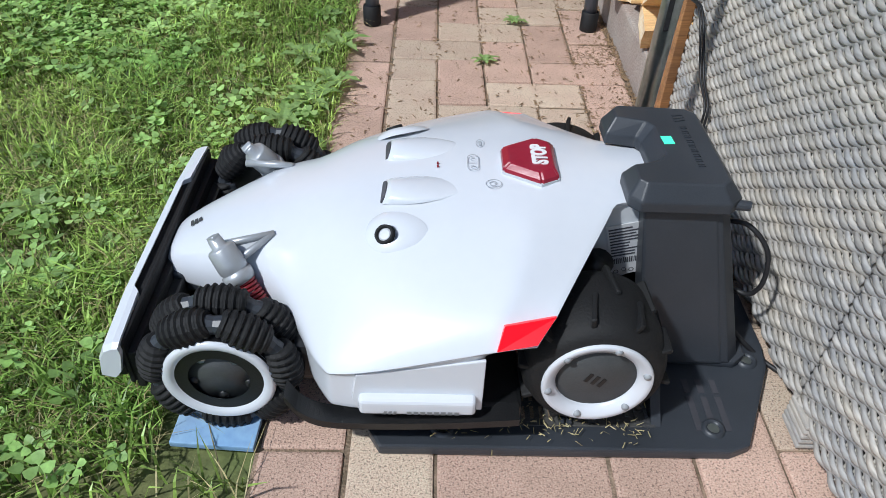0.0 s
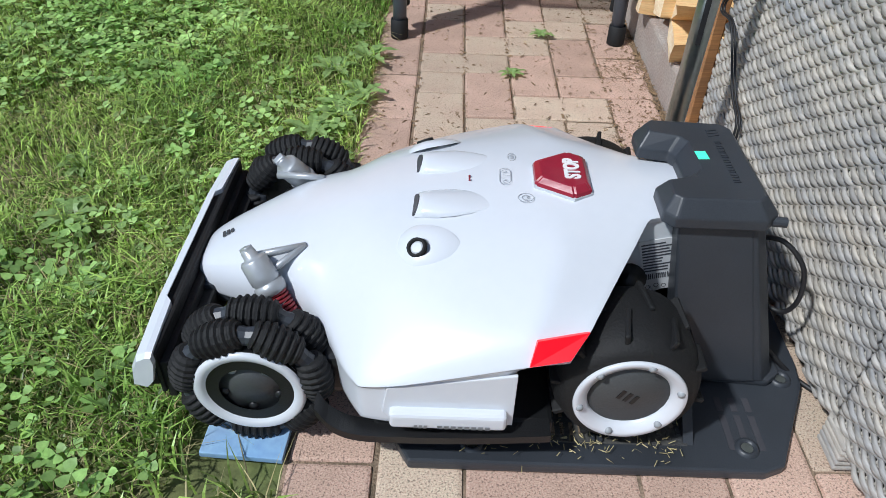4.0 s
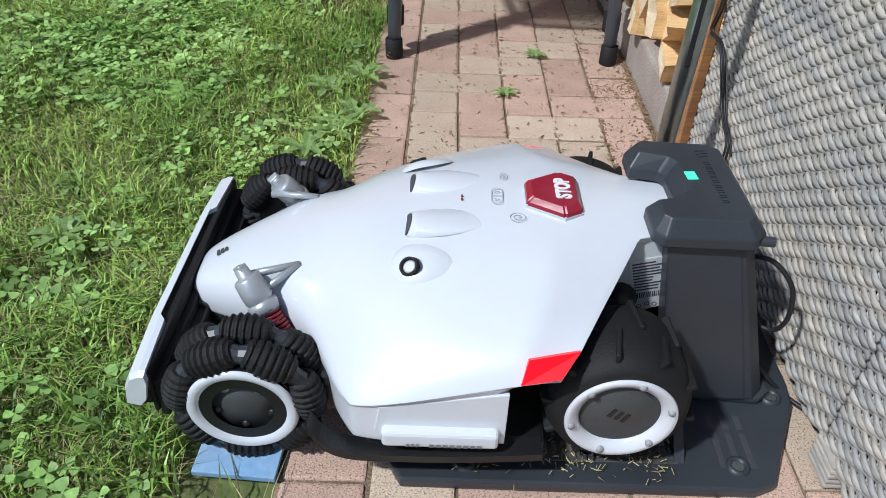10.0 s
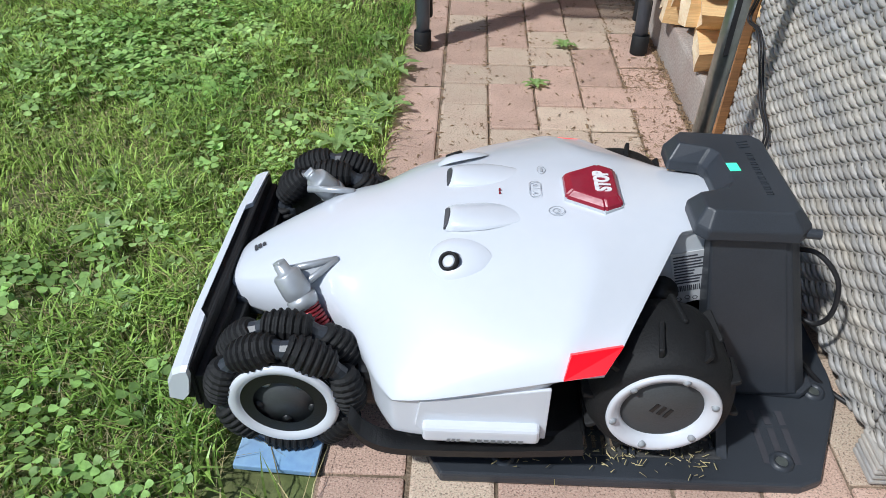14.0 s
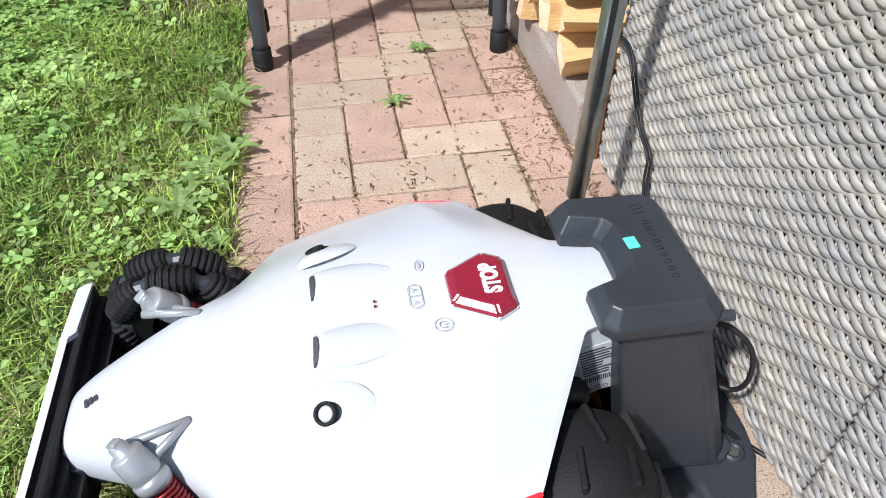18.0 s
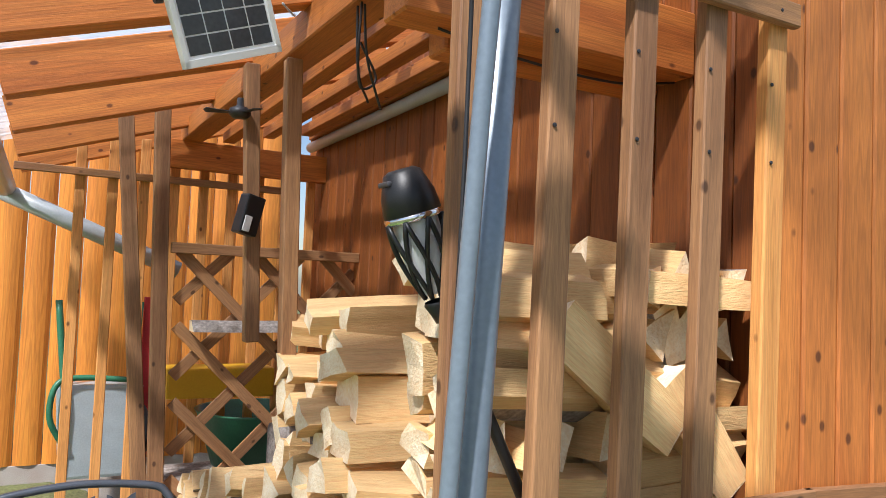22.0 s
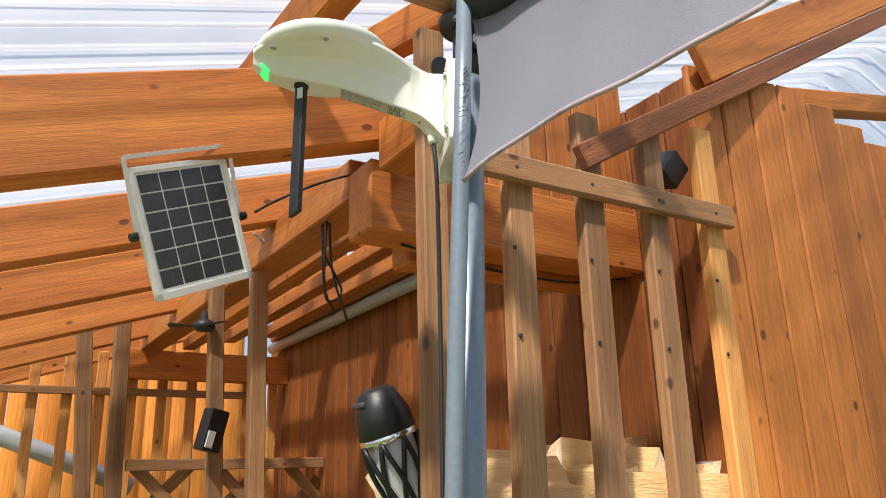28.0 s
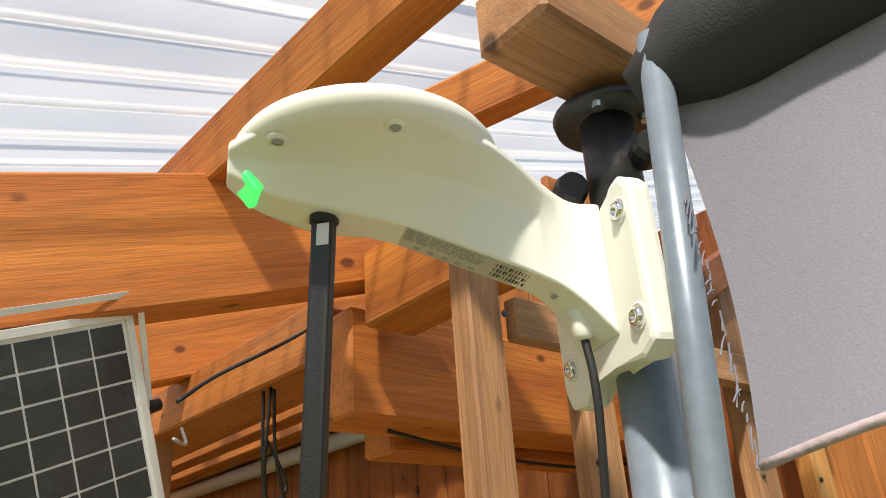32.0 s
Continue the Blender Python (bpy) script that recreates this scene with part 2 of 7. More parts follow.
WICKER = material("wicker", (0.53, 0.475, 0.395), 0.5, vary=0.3, scale=30, fine=200, bump=0.2, second=(0.27, 0.275, 0.285), rand=0.2, stretch=(1, 0.16, 1), mottle=0.75)
CUSHION = material("cushion_grey", (0.10, 0.125, 0.165), 0.85, vary=0.15, scale=5, fine=500, bump=0.25)
CUSHION_DK = material("cushion_dark", (0.055, 0.068, 0.075), 0.85, vary=0.15, scale=5, fine=500, bump=0.25)
PIPING = material("piping", (0.6, 0.7, 0.74), 0.7, vary=0.1, scale=40, bump=0.1)
SEATPAD = material("seat_pad", (0.45, 0.62, 0.66), 0.8, vary=0.12, scale=5, fine=400, bump=0.2)
STEEL = material("galvanised", (0.42, 0.45, 0.45), 0.28, metal=0.9, vary=0.15, scale=14, bump=0.05, second=(0.3, 0.35, 0.33))
POLE = material("pole_grey", (0.2, 0.25, 0.31), 0.35, metal=0.2, vary=0.12, scale=5, bump=0.04)
ROD = material("rod_grey", (0.2, 0.25, 0.3), 0.35, metal=0.2, vary=0.12, scale=5, bump=0.04)
CHAIR = material("chair_metal", (0.095, 0.106, 0.128), 0.32, metal=0.45, vary=0.15, scale=20, fine=600, bump=0.12)
IRON = material("dark_iron", (0.05, 0.05, 0.055), 0.45, metal=0.5, vary=0.25, scale=25, bump=0.15)
CLOTH = material("parasol_cloth", (0.25, 0.252, 0.3), 0.7, vary=0.12, scale=4, fine=700, bump=0.15)
sheer(CLOTH, 0.3)
CLOTH_DK = material("parasol_sleeve", (0.032, 0.033, 0.037), 0.8, vary=0.15, scale=5, fine=600, bump=0.2)
HEM = material("cloth_hem", (0.42, 0.34, 0.35), 0.85, vary=0.15, scale=30, bump=0.3)
LABEL_GREY = material("label_silver", (0.5, 0.5, 0.44), 0.4, vary=0.06, scale=10, bump=0)
CREAM = material("antenna_cream", (0.77, 0.78, 0.71), 0.4, vary=0.04, scale=6, bump=0.02)
LOG_END = material("log_end", (0.9, 0.75, 0.53), 0.85, vary=0.3, scale=16, fine=160, bump=0.7, second=(0.74, 0.53, 0.31), rand=0.16)
LOG = wood("split_log", (0.88, 0.60, 0.29), (0.68, 0.42, 0.18), axis=0, ring=14, rand=0.16, bump=0.6, knots=False, lines=0.22)
BARK = material("bark", (0.36, 0.32, 0.29), 0.9, vary=0.5, scale=18, fine=90, bump=1.0, second=(0.16, 0.13, 0.11))
PLANK = wood("larch_plank", (0.5, 0.172, 0.034), (0.37, 0.11, 0.021), axis=2, ring=9, rand=0.18)
# brown larch copy with the shade inside the log store put into its colour
PLANK_SHADED = wood("shaded_plank", (0.33, 0.098, 0.017), (0.2, 0.055, 0.01), axis=2, ring=9, rand=0.18)
BEAM_X = wood("beam_along_x", (0.66, 0.225, 0.042), (0.42, 0.115, 0.02), axis=0, ring=8, rand=0.12)
BEAM_Y = wood("beam_along_y", (0.6, 0.21, 0.04), (0.34, 0.1, 0.018), axis=1, ring=8, rand=0.15)
RAW_X = wood("batten_x", (0.5, 0.24, 0.09), (0.27, 0.115, 0.042), axis=0, ring=12, rand=0.1, grey=(0.36, 0.18, 0.08))
SLAT = wood("slat_wood", (0.44, 0.225, 0.095), (0.2, 0.088, 0.036), axis=2, ring=12, rand=0.16, grey=(0.31, 0.155, 0.07))
SLAT_NEW = wood("new_slat_wood", (0.78, 0.365, 0.11), (0.58, 0.24, 0.06), axis=2, ring=10, rand=0.06)
ORANGE = wood("orange_board", (0.72, 0.27, 0.035), (0.58, 0.19, 0.022), axis=2, ring=5, rand=0.1, bump=0.1, knots=False)
GREYPIPE = material("grey_pipe", (0.42, 0.47, 0.5), 0.4, vary=0.1, scale=8, bump=0.03)
GREEN = material("green_paint", (0.03, 0.17, 0.09), 0.4, vary=0.2, scale=12, bump=0.05)
REDP = material("red_paint", (0.5, 0.03, 0.04), 0.5, vary=0.15, bump=0.05)
YELLOWP = material("yellow_plastic", (0.75, 0.42, 0.02), 0.45, vary=0.1, bump=0.03)
BLUEPOT = material("blue_glaze", (0.02, 0.08, 0.42), 0.2, vary=0.2, scale=10, bump=0.05, coat=0.4)
TERRA = material("terracotta", (0.55, 0.28, 0.15), 0.8, vary=0.2, scale=10, bump=0.2)
TUB = material("black_tub", (0.03, 0.032, 0.034), 0.6, vary=0.2, bump=0.1)
SLATE_FIG = material("grey_stone", (0.26, 0.28, 0.29), 0.85, vary=0.35, scale=30, bump=0.6)
MOWER_BLUE = material("mower_blue", (0.012, 0.04, 0.16), 0.45, vary=0.2, scale=10, bump=0.05)
STONE = material("pale_stone", (0.5, 0.5, 0.49), 0.85, vary=0.3, scale=14, bump=0.5)
TWIG = material("twig", (0.3, 0.2, 0.11), 0.8, vary=0.3, scale=30, bump=0.2)
CABLE = material("black_cable", (0.018, 0.018, 0.02), 0.5, vary=0.1, bump=0)
LEAF_DRY = material("dry_leaf", (0.42, 0.16, 0.05), 0.5, vary=0.3, scale=40, bump=0.3)
CELL = material("solar_cell", (0.055, 0.056, 0.062), 0.22, vary=0.3, scale=12, bump=0.02)
ALU = material("aluminium", (0.82, 0.82, 0.79), 0.42, metal=0.15, vary=0.08, bump=0.03)
CHROME = material("chrome", (0.75, 0.76, 0.78), 0.12, metal=1.0, vary=0.03, bump=0)
LIMEFIG = material("mossy_wood", (0.33, 0.42, 0.06), 0.8, vary=0.4, scale=30, bump=0.5, second=(0.3, 0.2, 0.07))


def glowing(name, color, strength):
    m = material(name, color, 0.35, vary=0.03, bump=0)
    p = m.node_tree.nodes["Principled BSDF"]
    p.inputs["Emission Color"].default_value, p.inputs["Emission Strength"].default_value = (*color, 1), strength
    return m


GREEN_LED = glowing("green_led", (0.1, 0.85, 0.5), 0.7)
GREEN_LED2 = glowing("green_led_station", (0.03, 0.8, 0.18), 0.7)
RED_LIGHT = glowing("red_light", (0.85, 0.0, 0.01), 0.65)


def sheet_material():
    m = bpy.data.materials.new("roof_sheet")
    m.use_nodes = True
    nt = m.node_tree
    nt.nodes.remove(nt.nodes["Principled BSDF"])
    tr, tl, gl, m1, m2 = (nt.nodes.new(k) for k in ("ShaderNodeBsdfTransparent", "ShaderNodeBsdfTranslucent", "ShaderNodeBsdfGlossy", "ShaderNodeMixShader", "ShaderNodeMixShader"))
    tr.inputs[0].default_value, tl.inputs[0].default_value = (0.93, 0.95, 0.96, 1), (0.93, 0.94, 0.95, 1)
    gl.inputs["Roughness"].default_value = 0.15
    no, rp, tc = nt.nodes.new("ShaderNodeTexNoise"), nt.nodes.new("ShaderNodeMapRange"), nt.nodes.new("ShaderNodeTexCoord")
    no.inputs["Scale"].default_value = 3.0
    nt.links.new(tc.outputs["Object"], no.inputs[0]), nt.links.new(no.outputs[0], rp.inputs[0])
    rp.inputs[3].default_value, rp.inputs[4].default_value = 0.2, 0.45
    nt.links.new(rp.outputs[0], m1.inputs[0])
    nt.links.new(tr.outputs[0], m1.inputs[1]), nt.links.new(tl.outputs[0], m1.inputs[2])
    m2.inputs[0].default_value = 0.05
    nt.links.new(m1.outputs[0], m2.inputs[1]), nt.links.new(gl.outputs[0], m2.inputs[2])
    nt.links.new(m2.outputs[0], nt.nodes["Material Output"].inputs[0])
    return m


SHEET = sheet_material()


# ---- building blocks ----
def mesh_of(name, bm, mat, smooth=False):
    me = bpy.data.meshes.new(name)
    bm.normal_update()
    bm.to_mesh(me)
    bm.free()
    for mt in (mat if isinstance(mat, (list, tuple)) else [mat]):
        me.materials.append(mt)
    if smooth:
        me.polygons.foreach_set("use_smooth", [True] * len(me.polygons))
    return me


def part(name, bm, mat, parent=None, label="", smooth=False):
    ob = new(name, mesh_of(name, bm, mat, smooth))
    if parent is not None:
        ob.parent = parent
    if label:
        ob["label"] = label
    return ob


def thing(name, label, category, at=(0, 0, 0), rz=0, group="", kind=""):
    ob = new(name)
    ob.empty_display_size = 0.05
    ob.matrix_basis = pose(*at, 0, 0, rz)
    return tagged(ob, label, category, group, kind)


def box(bm, lo, hi, bev=0.0, m=None, seg=2):
    """A bevelled box between two corners, moved by m."""
    c = [(a + b) / 2 for a, b in zip(lo, hi)]
    s = [abs(b - a) for a, b in zip(lo, hi)]
    r = bmesh.ops.create_cube(bm, size=1.0, matrix=Matrix.Translation(c) @ Matrix.Diagonal((*s, 1)))
    vs = r["verts"]
    if bev:
        es = list({e for v in vs for e in v.link_edges})
        g = bmesh.ops.bevel(bm, geom=es, offset=min(bev, min(s) * 0.45), segments=seg, affect="EDGES", profile=0.6)
        vs = list({v for f in g["faces"] for v in f.verts} | {v for v in vs if v.is_valid})
    if m is not None:
        bmesh.ops.transform(bm, matrix=m, verts=vs)
    return vs


def tube(bm, pts, r, n=10, cap=True, radii=None):
    """A round tube along points."""
    pts = [Vector(p) for p in pts]
    rings = []
    up = Vector((0, 0, 1))
    for i, p in enumerate(pts):
        d = (pts[min(i + 1, len(pts) - 1)] - pts[max(i - 1, 0)]).normalized()
        a = d.cross(up)
        if a.length < 0.05:
            a = d.cross(Vector((0, 1, 0)))
        a.normalize()
        if rings:
            a = (prev - d * prev.dot(d)).normalized()
        prev = a
        b = d.cross(a)
        rr = radii[i] if radii else r
        rings.append([bm.verts.new(p + (a * math.cos(k * math.tau / n) + b * math.sin(k * math.tau / n)) * rr) for k in range(n)])
    for q, s in zip(rings, rings[1:]):
        for k in range(n):
            bm.faces.new((q[k], q[(k + 1) % n], s[(k + 1) % n], s[k]))
    if cap:
        bm.faces.new(rings[0][::-1]), bm.faces.new(rings[-1])
    return rings


def spline(pts, steps=6):
    """A Catmull-Rom curve through points."""
    p = [Vector(q) for q in pts]
    p = [p[0] * 2 - p[1]] + p + [p[-1] * 2 - p[-2]]
    out = []
    for i in range(1, len(p) - 2):
        for k in range(steps):
            t = k / steps
            a, b, c, d = p[i - 1:i + 3]
            out.append(0.5 * (2 * b + (c - a) * t + (2 * a - 5 * b + 4 * c - d) * t * t + (3 * b - a - 3 * c + d) * t ** 3))
    return out + [p[-2]]


def lathe(bm, profile, n=32, m=None):
    """A shape turned about z, from (radius, height) pairs."""
    rings = []
    for r, z in profile:
        rings.append([bm.verts.new((r * math.cos(k * math.tau / n), r * math.sin(k * math.tau / n), z)) for k in range(n)] if r > 1e-5 else [bm.verts.new((0, 0, z))])
    for a, b in zip(rings, rings[1:]):
        for k in range(n):
            q = [a[k % len(a)], a[(k + 1) % len(a)], b[(k + 1) % len(b)], b[k % len(b)]]
            q = list(dict.fromkeys(q))
            if len(q) > 2:
                bm.faces.new(q)
    vs = [v for r in rings for v in r]
    if m is not None:
        bmesh.ops.transform(bm, matrix=m, verts=vs)
    bmesh.ops.recalc_face_normals(bm, faces=bm.faces)
    return vs


def prism(bm, poly, z0, z1, bev=0.0, m=None):
    """A polygon in x, y raised from z0 to z1."""
    lo = [bm.verts.new((x, y, z0)) for x, y in poly]
    hi = [bm.verts.new((x, y, z1)) for x, y in poly]
    n = len(poly)
    fs = [bm.faces.new(lo[::-1]), bm.faces.new(hi)]
    for k in range(n):
        fs.append(bm.faces.new((lo[k], lo[(k + 1) % n], hi[(k + 1) % n], hi[k])))
    vs = lo + hi
    if bev:
        es = list({e for f in fs for e in f.edges})
        g = bmesh.ops.bevel(bm, geom=es, offset=bev, segments=2, affect="EDGES", profile=0.6)
        vs = list({v for f in g["faces"] for v in f.verts} | {v for v in vs if v.is_valid})
    if m is not None:
        bmesh.ops.transform(bm, matrix=m, verts=vs)
    return vs


def B():
    return bmesh.new()


def text(name, body, size, m, mat, parent=None, bold=0.0):
    cu = bpy.data.curves.new(name, "FONT")
    cu.body, cu.size, cu.align_x, cu.align_y, cu.extrude, cu.offset = body, size, "CENTER", "CENTER", 0.0006, bold
    tmp = bpy.data.objects.new(name, cu)
    scene.collection.objects.link(tmp)
    bpy.context.view_layer.update()
    me = bpy.data.meshes.new_from_object(tmp.evaluated_get(bpy.context.evaluated_depsgraph_get()))
    bpy.data.objects.remove(tmp)
    me.transform(m)
    me.materials.clear()
    me.materials.append(mat)
    ob = new(name, me)
    if parent is not None:
        ob.parent = parent
    return ob


def basis(origin, x, y):
    """The frame with its x and y along two directions."""
    x = Vector(x).normalized()
    z = x.cross(Vector(y)).normalized()
    y = z.cross(x)
    return Matrix(((x.x, y.x, z.x, origin[0]), (x.y, y.y, z.y, origin[1]), (x.z, y.z, z.z, origin[2]), (0, 0, 0, 1)))


def from_arrays(name, verts, faces, mat, smooth=False):
    me = bpy.data.meshes.new(name)
    me.from_pydata(verts, [], faces)
    me.materials.append(mat)
    if smooth:
        me.polygons.foreach_set("use_smooth", [True] * len(me.polygons))
    return new(name, me)


# ---- ground ----
def ground_z(x, y):
    rise = min(max(y - 3.4, 0.0), 2.95) * 0.2
    return -0.012 + rise * min(1.0, max(0.0, (0.75 - x) / 0.4)) if y > 3.4 else -0.012


def build_ground():
    xs = sorted({round(-60 + 6 * i, 2) for i in range(21)} | {round(-4 + 0.2 * i, 2) for i in range(46)})
    ys = sorted({round(-60 + 6 * i, 2) for i in range(21)} | {round(-1 + 0.2 * i, 2) for i in range(48)})
    v = [(x, y, ground_z(x, y)) for y in ys for x in xs]
    n = len(xs)
    f = [(j * n + i, j * n + i + 1, (j + 1) * n + i + 1, (j + 1) * n + i) for j in range(len(ys) - 1) for i in range(n - 1)]
    ob = from_arrays("ground", v, f, GARDEN)
    tagged(ob, "mossy brown garden soil under the lawn and paving", "ground", kind="structure")


build_ground()


# ---- paving: herringbone field with a row of edge stones ----
CELL_M = 0.1045
Y0 = 2.09


def paver_mesh(lx, ly, mat):
    bm = B()
    box(bm, (0, 0, -0.03), (lx, ly, 0), 0.005, seg=2)
    return mesh_of("paver", bm, mat)


def build_paving():
    rnd = random.Random(4)
    field = tagged(new("pavement"), "worn pinkish-red and tan concrete pavers in herringbone with mossy joints", "pavement", kind="structure")
    bm = B()
    box(bm, (-0.108, -0.6, -0.04), (1.5, 4.3, -0.0045))
    part("joint_bed", bm, JOINT, field, "brown sandy joint bed")
    g = 0.0035
    sizes = {}
    for mat in (PAVER, PAVER_TAN):
        sizes["h", mat] = paver_mesh(2 * CELL_M - g, CELL_M - g, mat)
        sizes["v", mat] = paver_mesh(CELL_M - g, 2 * CELL_M - g, mat)
        sizes["q", mat] = paver_mesh(CELL_M - g, CELL_M - g, mat)
        sizes["e", mat] = paver_mesh(0.1015, 0.2035, mat)

    def lay(kind, x, y):
        tan = (kind != "e" and rnd.random() < 0.3 + 0.35 * (x > 0.3)) or (kind == "e" and rnd.random() < 0.15)
        ob = new("paver", sizes[kind, PAVER_TAN if tan else PAVER])
        ob.parent = field
        ob.location = (x, y, rnd.uniform(-0.0025, 0.0015))
        ob.rotation_euler = (rnd.uniform(-0.008, 0.008), rnd.uniform(-0.008, 0.008), rnd.uniform(-0.006, 0.006))

    for j in range(-26, 20):
        for i in range(0, 14):
            x, y = 0.004 + i * CELL_M, Y0 + j * CELL_M
            if (y > 2.22 and x > 0.5) or y < -0.55:
                continue
            k = (i - j) % 4
            if k == 0:
                lay("h", x, y)
            elif k == 3:
                lay("v", x, y)
            elif k == 1 and i == 0:
                lay("q", x, y)
    for k in range(-9, 12):
        lay("e", -0.103, 1.4535 + 0.2075 * k)
    return field


pavement = build_paving()

# concrete strip under the log store
bm = B()
box(bm, (0.535, 2.28, -0.03), (1.6, 5.0, 0.1), 0.008)
tagged(part("log_store_base", bm, CONCRETE), "rough grey concrete strip under the firewood stack", "concrete base", kind="structure")


# ---- lawn ----
def build_lawn():
    rs = np.random.RandomState(7)

    def blades(name, x0, x1, y0, y1, count, h, w, mat, label, lean=0.6, patchy=0.5):
        px, py = rs.uniform(x0, x1, count), rs.uniform(y0, y1, count)
        keep = np.sin(px * 9.1 + 1.3 * np.sin(py * 5)) * np.sin(py * 7.3 + 2 * np.sin(px * 4)) > -1 + patchy * rs.uniform(0, 2, count) - 0.25
        for tx, ty in ((-0.155, 1.497), (-0.163, 1.865)):
            keep &= ~((abs(px - tx) < 0.074) & (abs(py - ty) < 0.078))
        keep &= ~((abs(px + 0.155) < 0.085) & (py > 1.28) & (py < 1.44) & (rs.uniform(0, 1, count) < 0.8))
        keep &= ~((px > -0.27) & (py > 1.55) & (py < 1.82) & (rs.uniform(0, 1, count) < 0.72))
        px, py = px[keep], py[keep]
        n = len(px)
        gz = np.array([ground_z(a, b) for a, b in zip(px, py)])
        th, hh = rs.uniform(0, math.tau, n), h * rs.uniform(0.4, 1.25, n) * (1 + 0.45 * np.sin(px * 13 + 2 * np.sin(py * 9)) * np.sin(py * 11 + 1.7))
        ln = lean * rs.uniform(0.3, 1.5, n) * hh
        ww = w * rs.uniform(0.6, 1.4, n)
        dx, dy = np.cos(th), np.sin(th)
        base = np.stack([px, py, gz], 1)
        side = np.stack([-dy, dx, np.zeros(n)], 1) * ww[:, None] / 2
        fwd = np.stack([dx, dy, np.zeros(n)], 1)
        up = np.array([0, 0, 1.0])
        mid = base + fwd * (ln * 0.35)[:, None] + up * (hh * 0.6)[:, None]
        tip = base + fwd * ln[:, None] + up * (hh * np.clip(1 - lean * 0.3, 0.5, 1))[:, None]
        v = np.stack([base - side, base + side, mid + side * 0.8, mid - side * 0.8, tip], 1).reshape(-1, 3)
        k = np.arange(n)[:, None] * 5
        quads = (k + np.array([[0, 1, 2, 3]])).tolist()
        tris = (k + np.array([[3, 2, 4]])).tolist()
        ob = from_arrays(name, v.tolist(), quads + tris, mat)
        tagged(ob, label, "grass", kind="stuff")

    def crumbs():
        v, f = [], []
        for _ in range(2600):
            x, y = (rs.uniform(-0.1, 0.54), rs.uniform(1.98, 3.3)) if rs.uniform() < 0.6 else (0.545 - abs(rs.normal(0, 0.05)), rs.uniform(2.1, 3.3))
            if rs.uniform() < 0.5:
                x = 0.002 + round((x - 0.002) / CELL_M) * CELL_M + rs.normal(0, 0.004)
            a, L, w = rs.uniform(0, math.tau), rs.uniform(0.0008, 0.009) * rs.uniform(0.3, 1), rs.uniform(0.0005, 0.0016)
            c, s = math.cos(a), math.sin(a)
            o = len(v)
            for p, q, z in ((-1, -1, 0.002), (1, -1, 0.002), (1, 1, 0.002), (-1, 1, 0.002), (0, 0, 0.0042)):
                v.append((x + c * L * p - s * w * q, y + s * L * p + c * w * q, z))
            f += [(o, o + 1, o + 4), (o + 1, o + 2, o + 4), (o + 2, o + 3, o + 4), (o + 3, o, o + 4)]
        tagged(from_arrays("soil_crumbs", v, f, TWIG), "brown crumbs of soil and bark scattered over the pavers", "litter", kind="stuff")

    blades("lawn_grass", -1.35, -0.1, 1.05, 3.0, 78000, 0.047, 0.0034, GRASS, "short green lawn grass beside the paving", 0.75, 0.62)
    blades("lawn_grass", -3.4, -0.12, 2.6, 6.3, 56000, 0.05, 0.0058, GRASS, "short green lawn grass farther along the garden", 0.9, 0.3)
    blades("lawn_grass", -3.2, -1.3, 0.8, 3.0, 13000, 0.05, 0.005, GRASS, "short green lawn grass at the side of the garden", 0.9, 0.3)
    blades("lawn_grass", -3.2, -0.1, -0.9, 1.08, 22000, 0.05, 0.006, GRASS, "short green lawn grass along the start of the path", 0.8, 0.3)
    blades("dry_grass", -1.35, -0.1, 1.05, 3.4, 34000, 0.042, 0.0016, DRY, "straw-coloured dead grass among the lawn", 1.6, 0.7)
    blades("path_litter", 0.42, 0.545, 2.2, 3.1, 3800, 0.012, 0.0026, TWIG, "brown dead needles and litter along the wood store", 2.0, 0.2)
    crumbs()

    # clover: three round leaflets a leaf
    def clover(name, boxes, mat, label):
        v, f = [], []
        for x0, x1, y0, y1, count, r in boxes:
            for _ in range(count):
                x, y = rs.uniform(x0, x1), rs.uniform(y0, y1)
                if math.sin(x * 5.2 + 2) * math.sin(y * 4.1 + x) < rs.uniform(-0.75, 0.4):
                    continue
                if x > -0.25 and (abs(y - 1.44) < 0.13 or abs(y - 1.865) < 0.07 or 1.55 < y < 1.82):
                    continue
                z = ground_z(x, y) + rs.uniform(0.018, 0.045)
                a0, tx, ty, rr = rs.uniform(0, math.tau), rs.uniform(-0.35, 0.35), rs.uniform(-0.35, 0.35), r * rs.uniform(0.6, 1.25)
                for q in range(3):
                    a = a0 + q * math.tau / 3
                    o = len(v)
                    for d, s in ((0.0, 0.0), (0.6, -0.5), (1.15, -0.55), (1.3, 0.0), (1.15, 0.55), (0.6, 0.5)):
                        dx = rr * (d * math.cos(a) - s * math.sin(a))
                        dy = rr * (d * math.sin(a) + s * math.cos(a))
                        v.append((x + dx, y + dy, z + dx * tx + dy * ty + 0.0015 * (d > 1)))
                    f.append(tuple(range(o, o + 6)))
        tagged(from_arrays(name, v, f, mat), label, "clover", kind="stuff")

    clover("clover", [(-1.35, -0.14, 1.0, 3.0, 2600, 0.0115), (-1.5, -0.42, 1.7, 3.1, 4200, 0.0125), (-3.4, -0.3, 2.9, 6.2, 15000, 0.016), (-3.0, -1.2, 1.0, 3.0, 3000, 0.013)], CLOVER, "green clover patches spread through the lawn")


build_lawn()


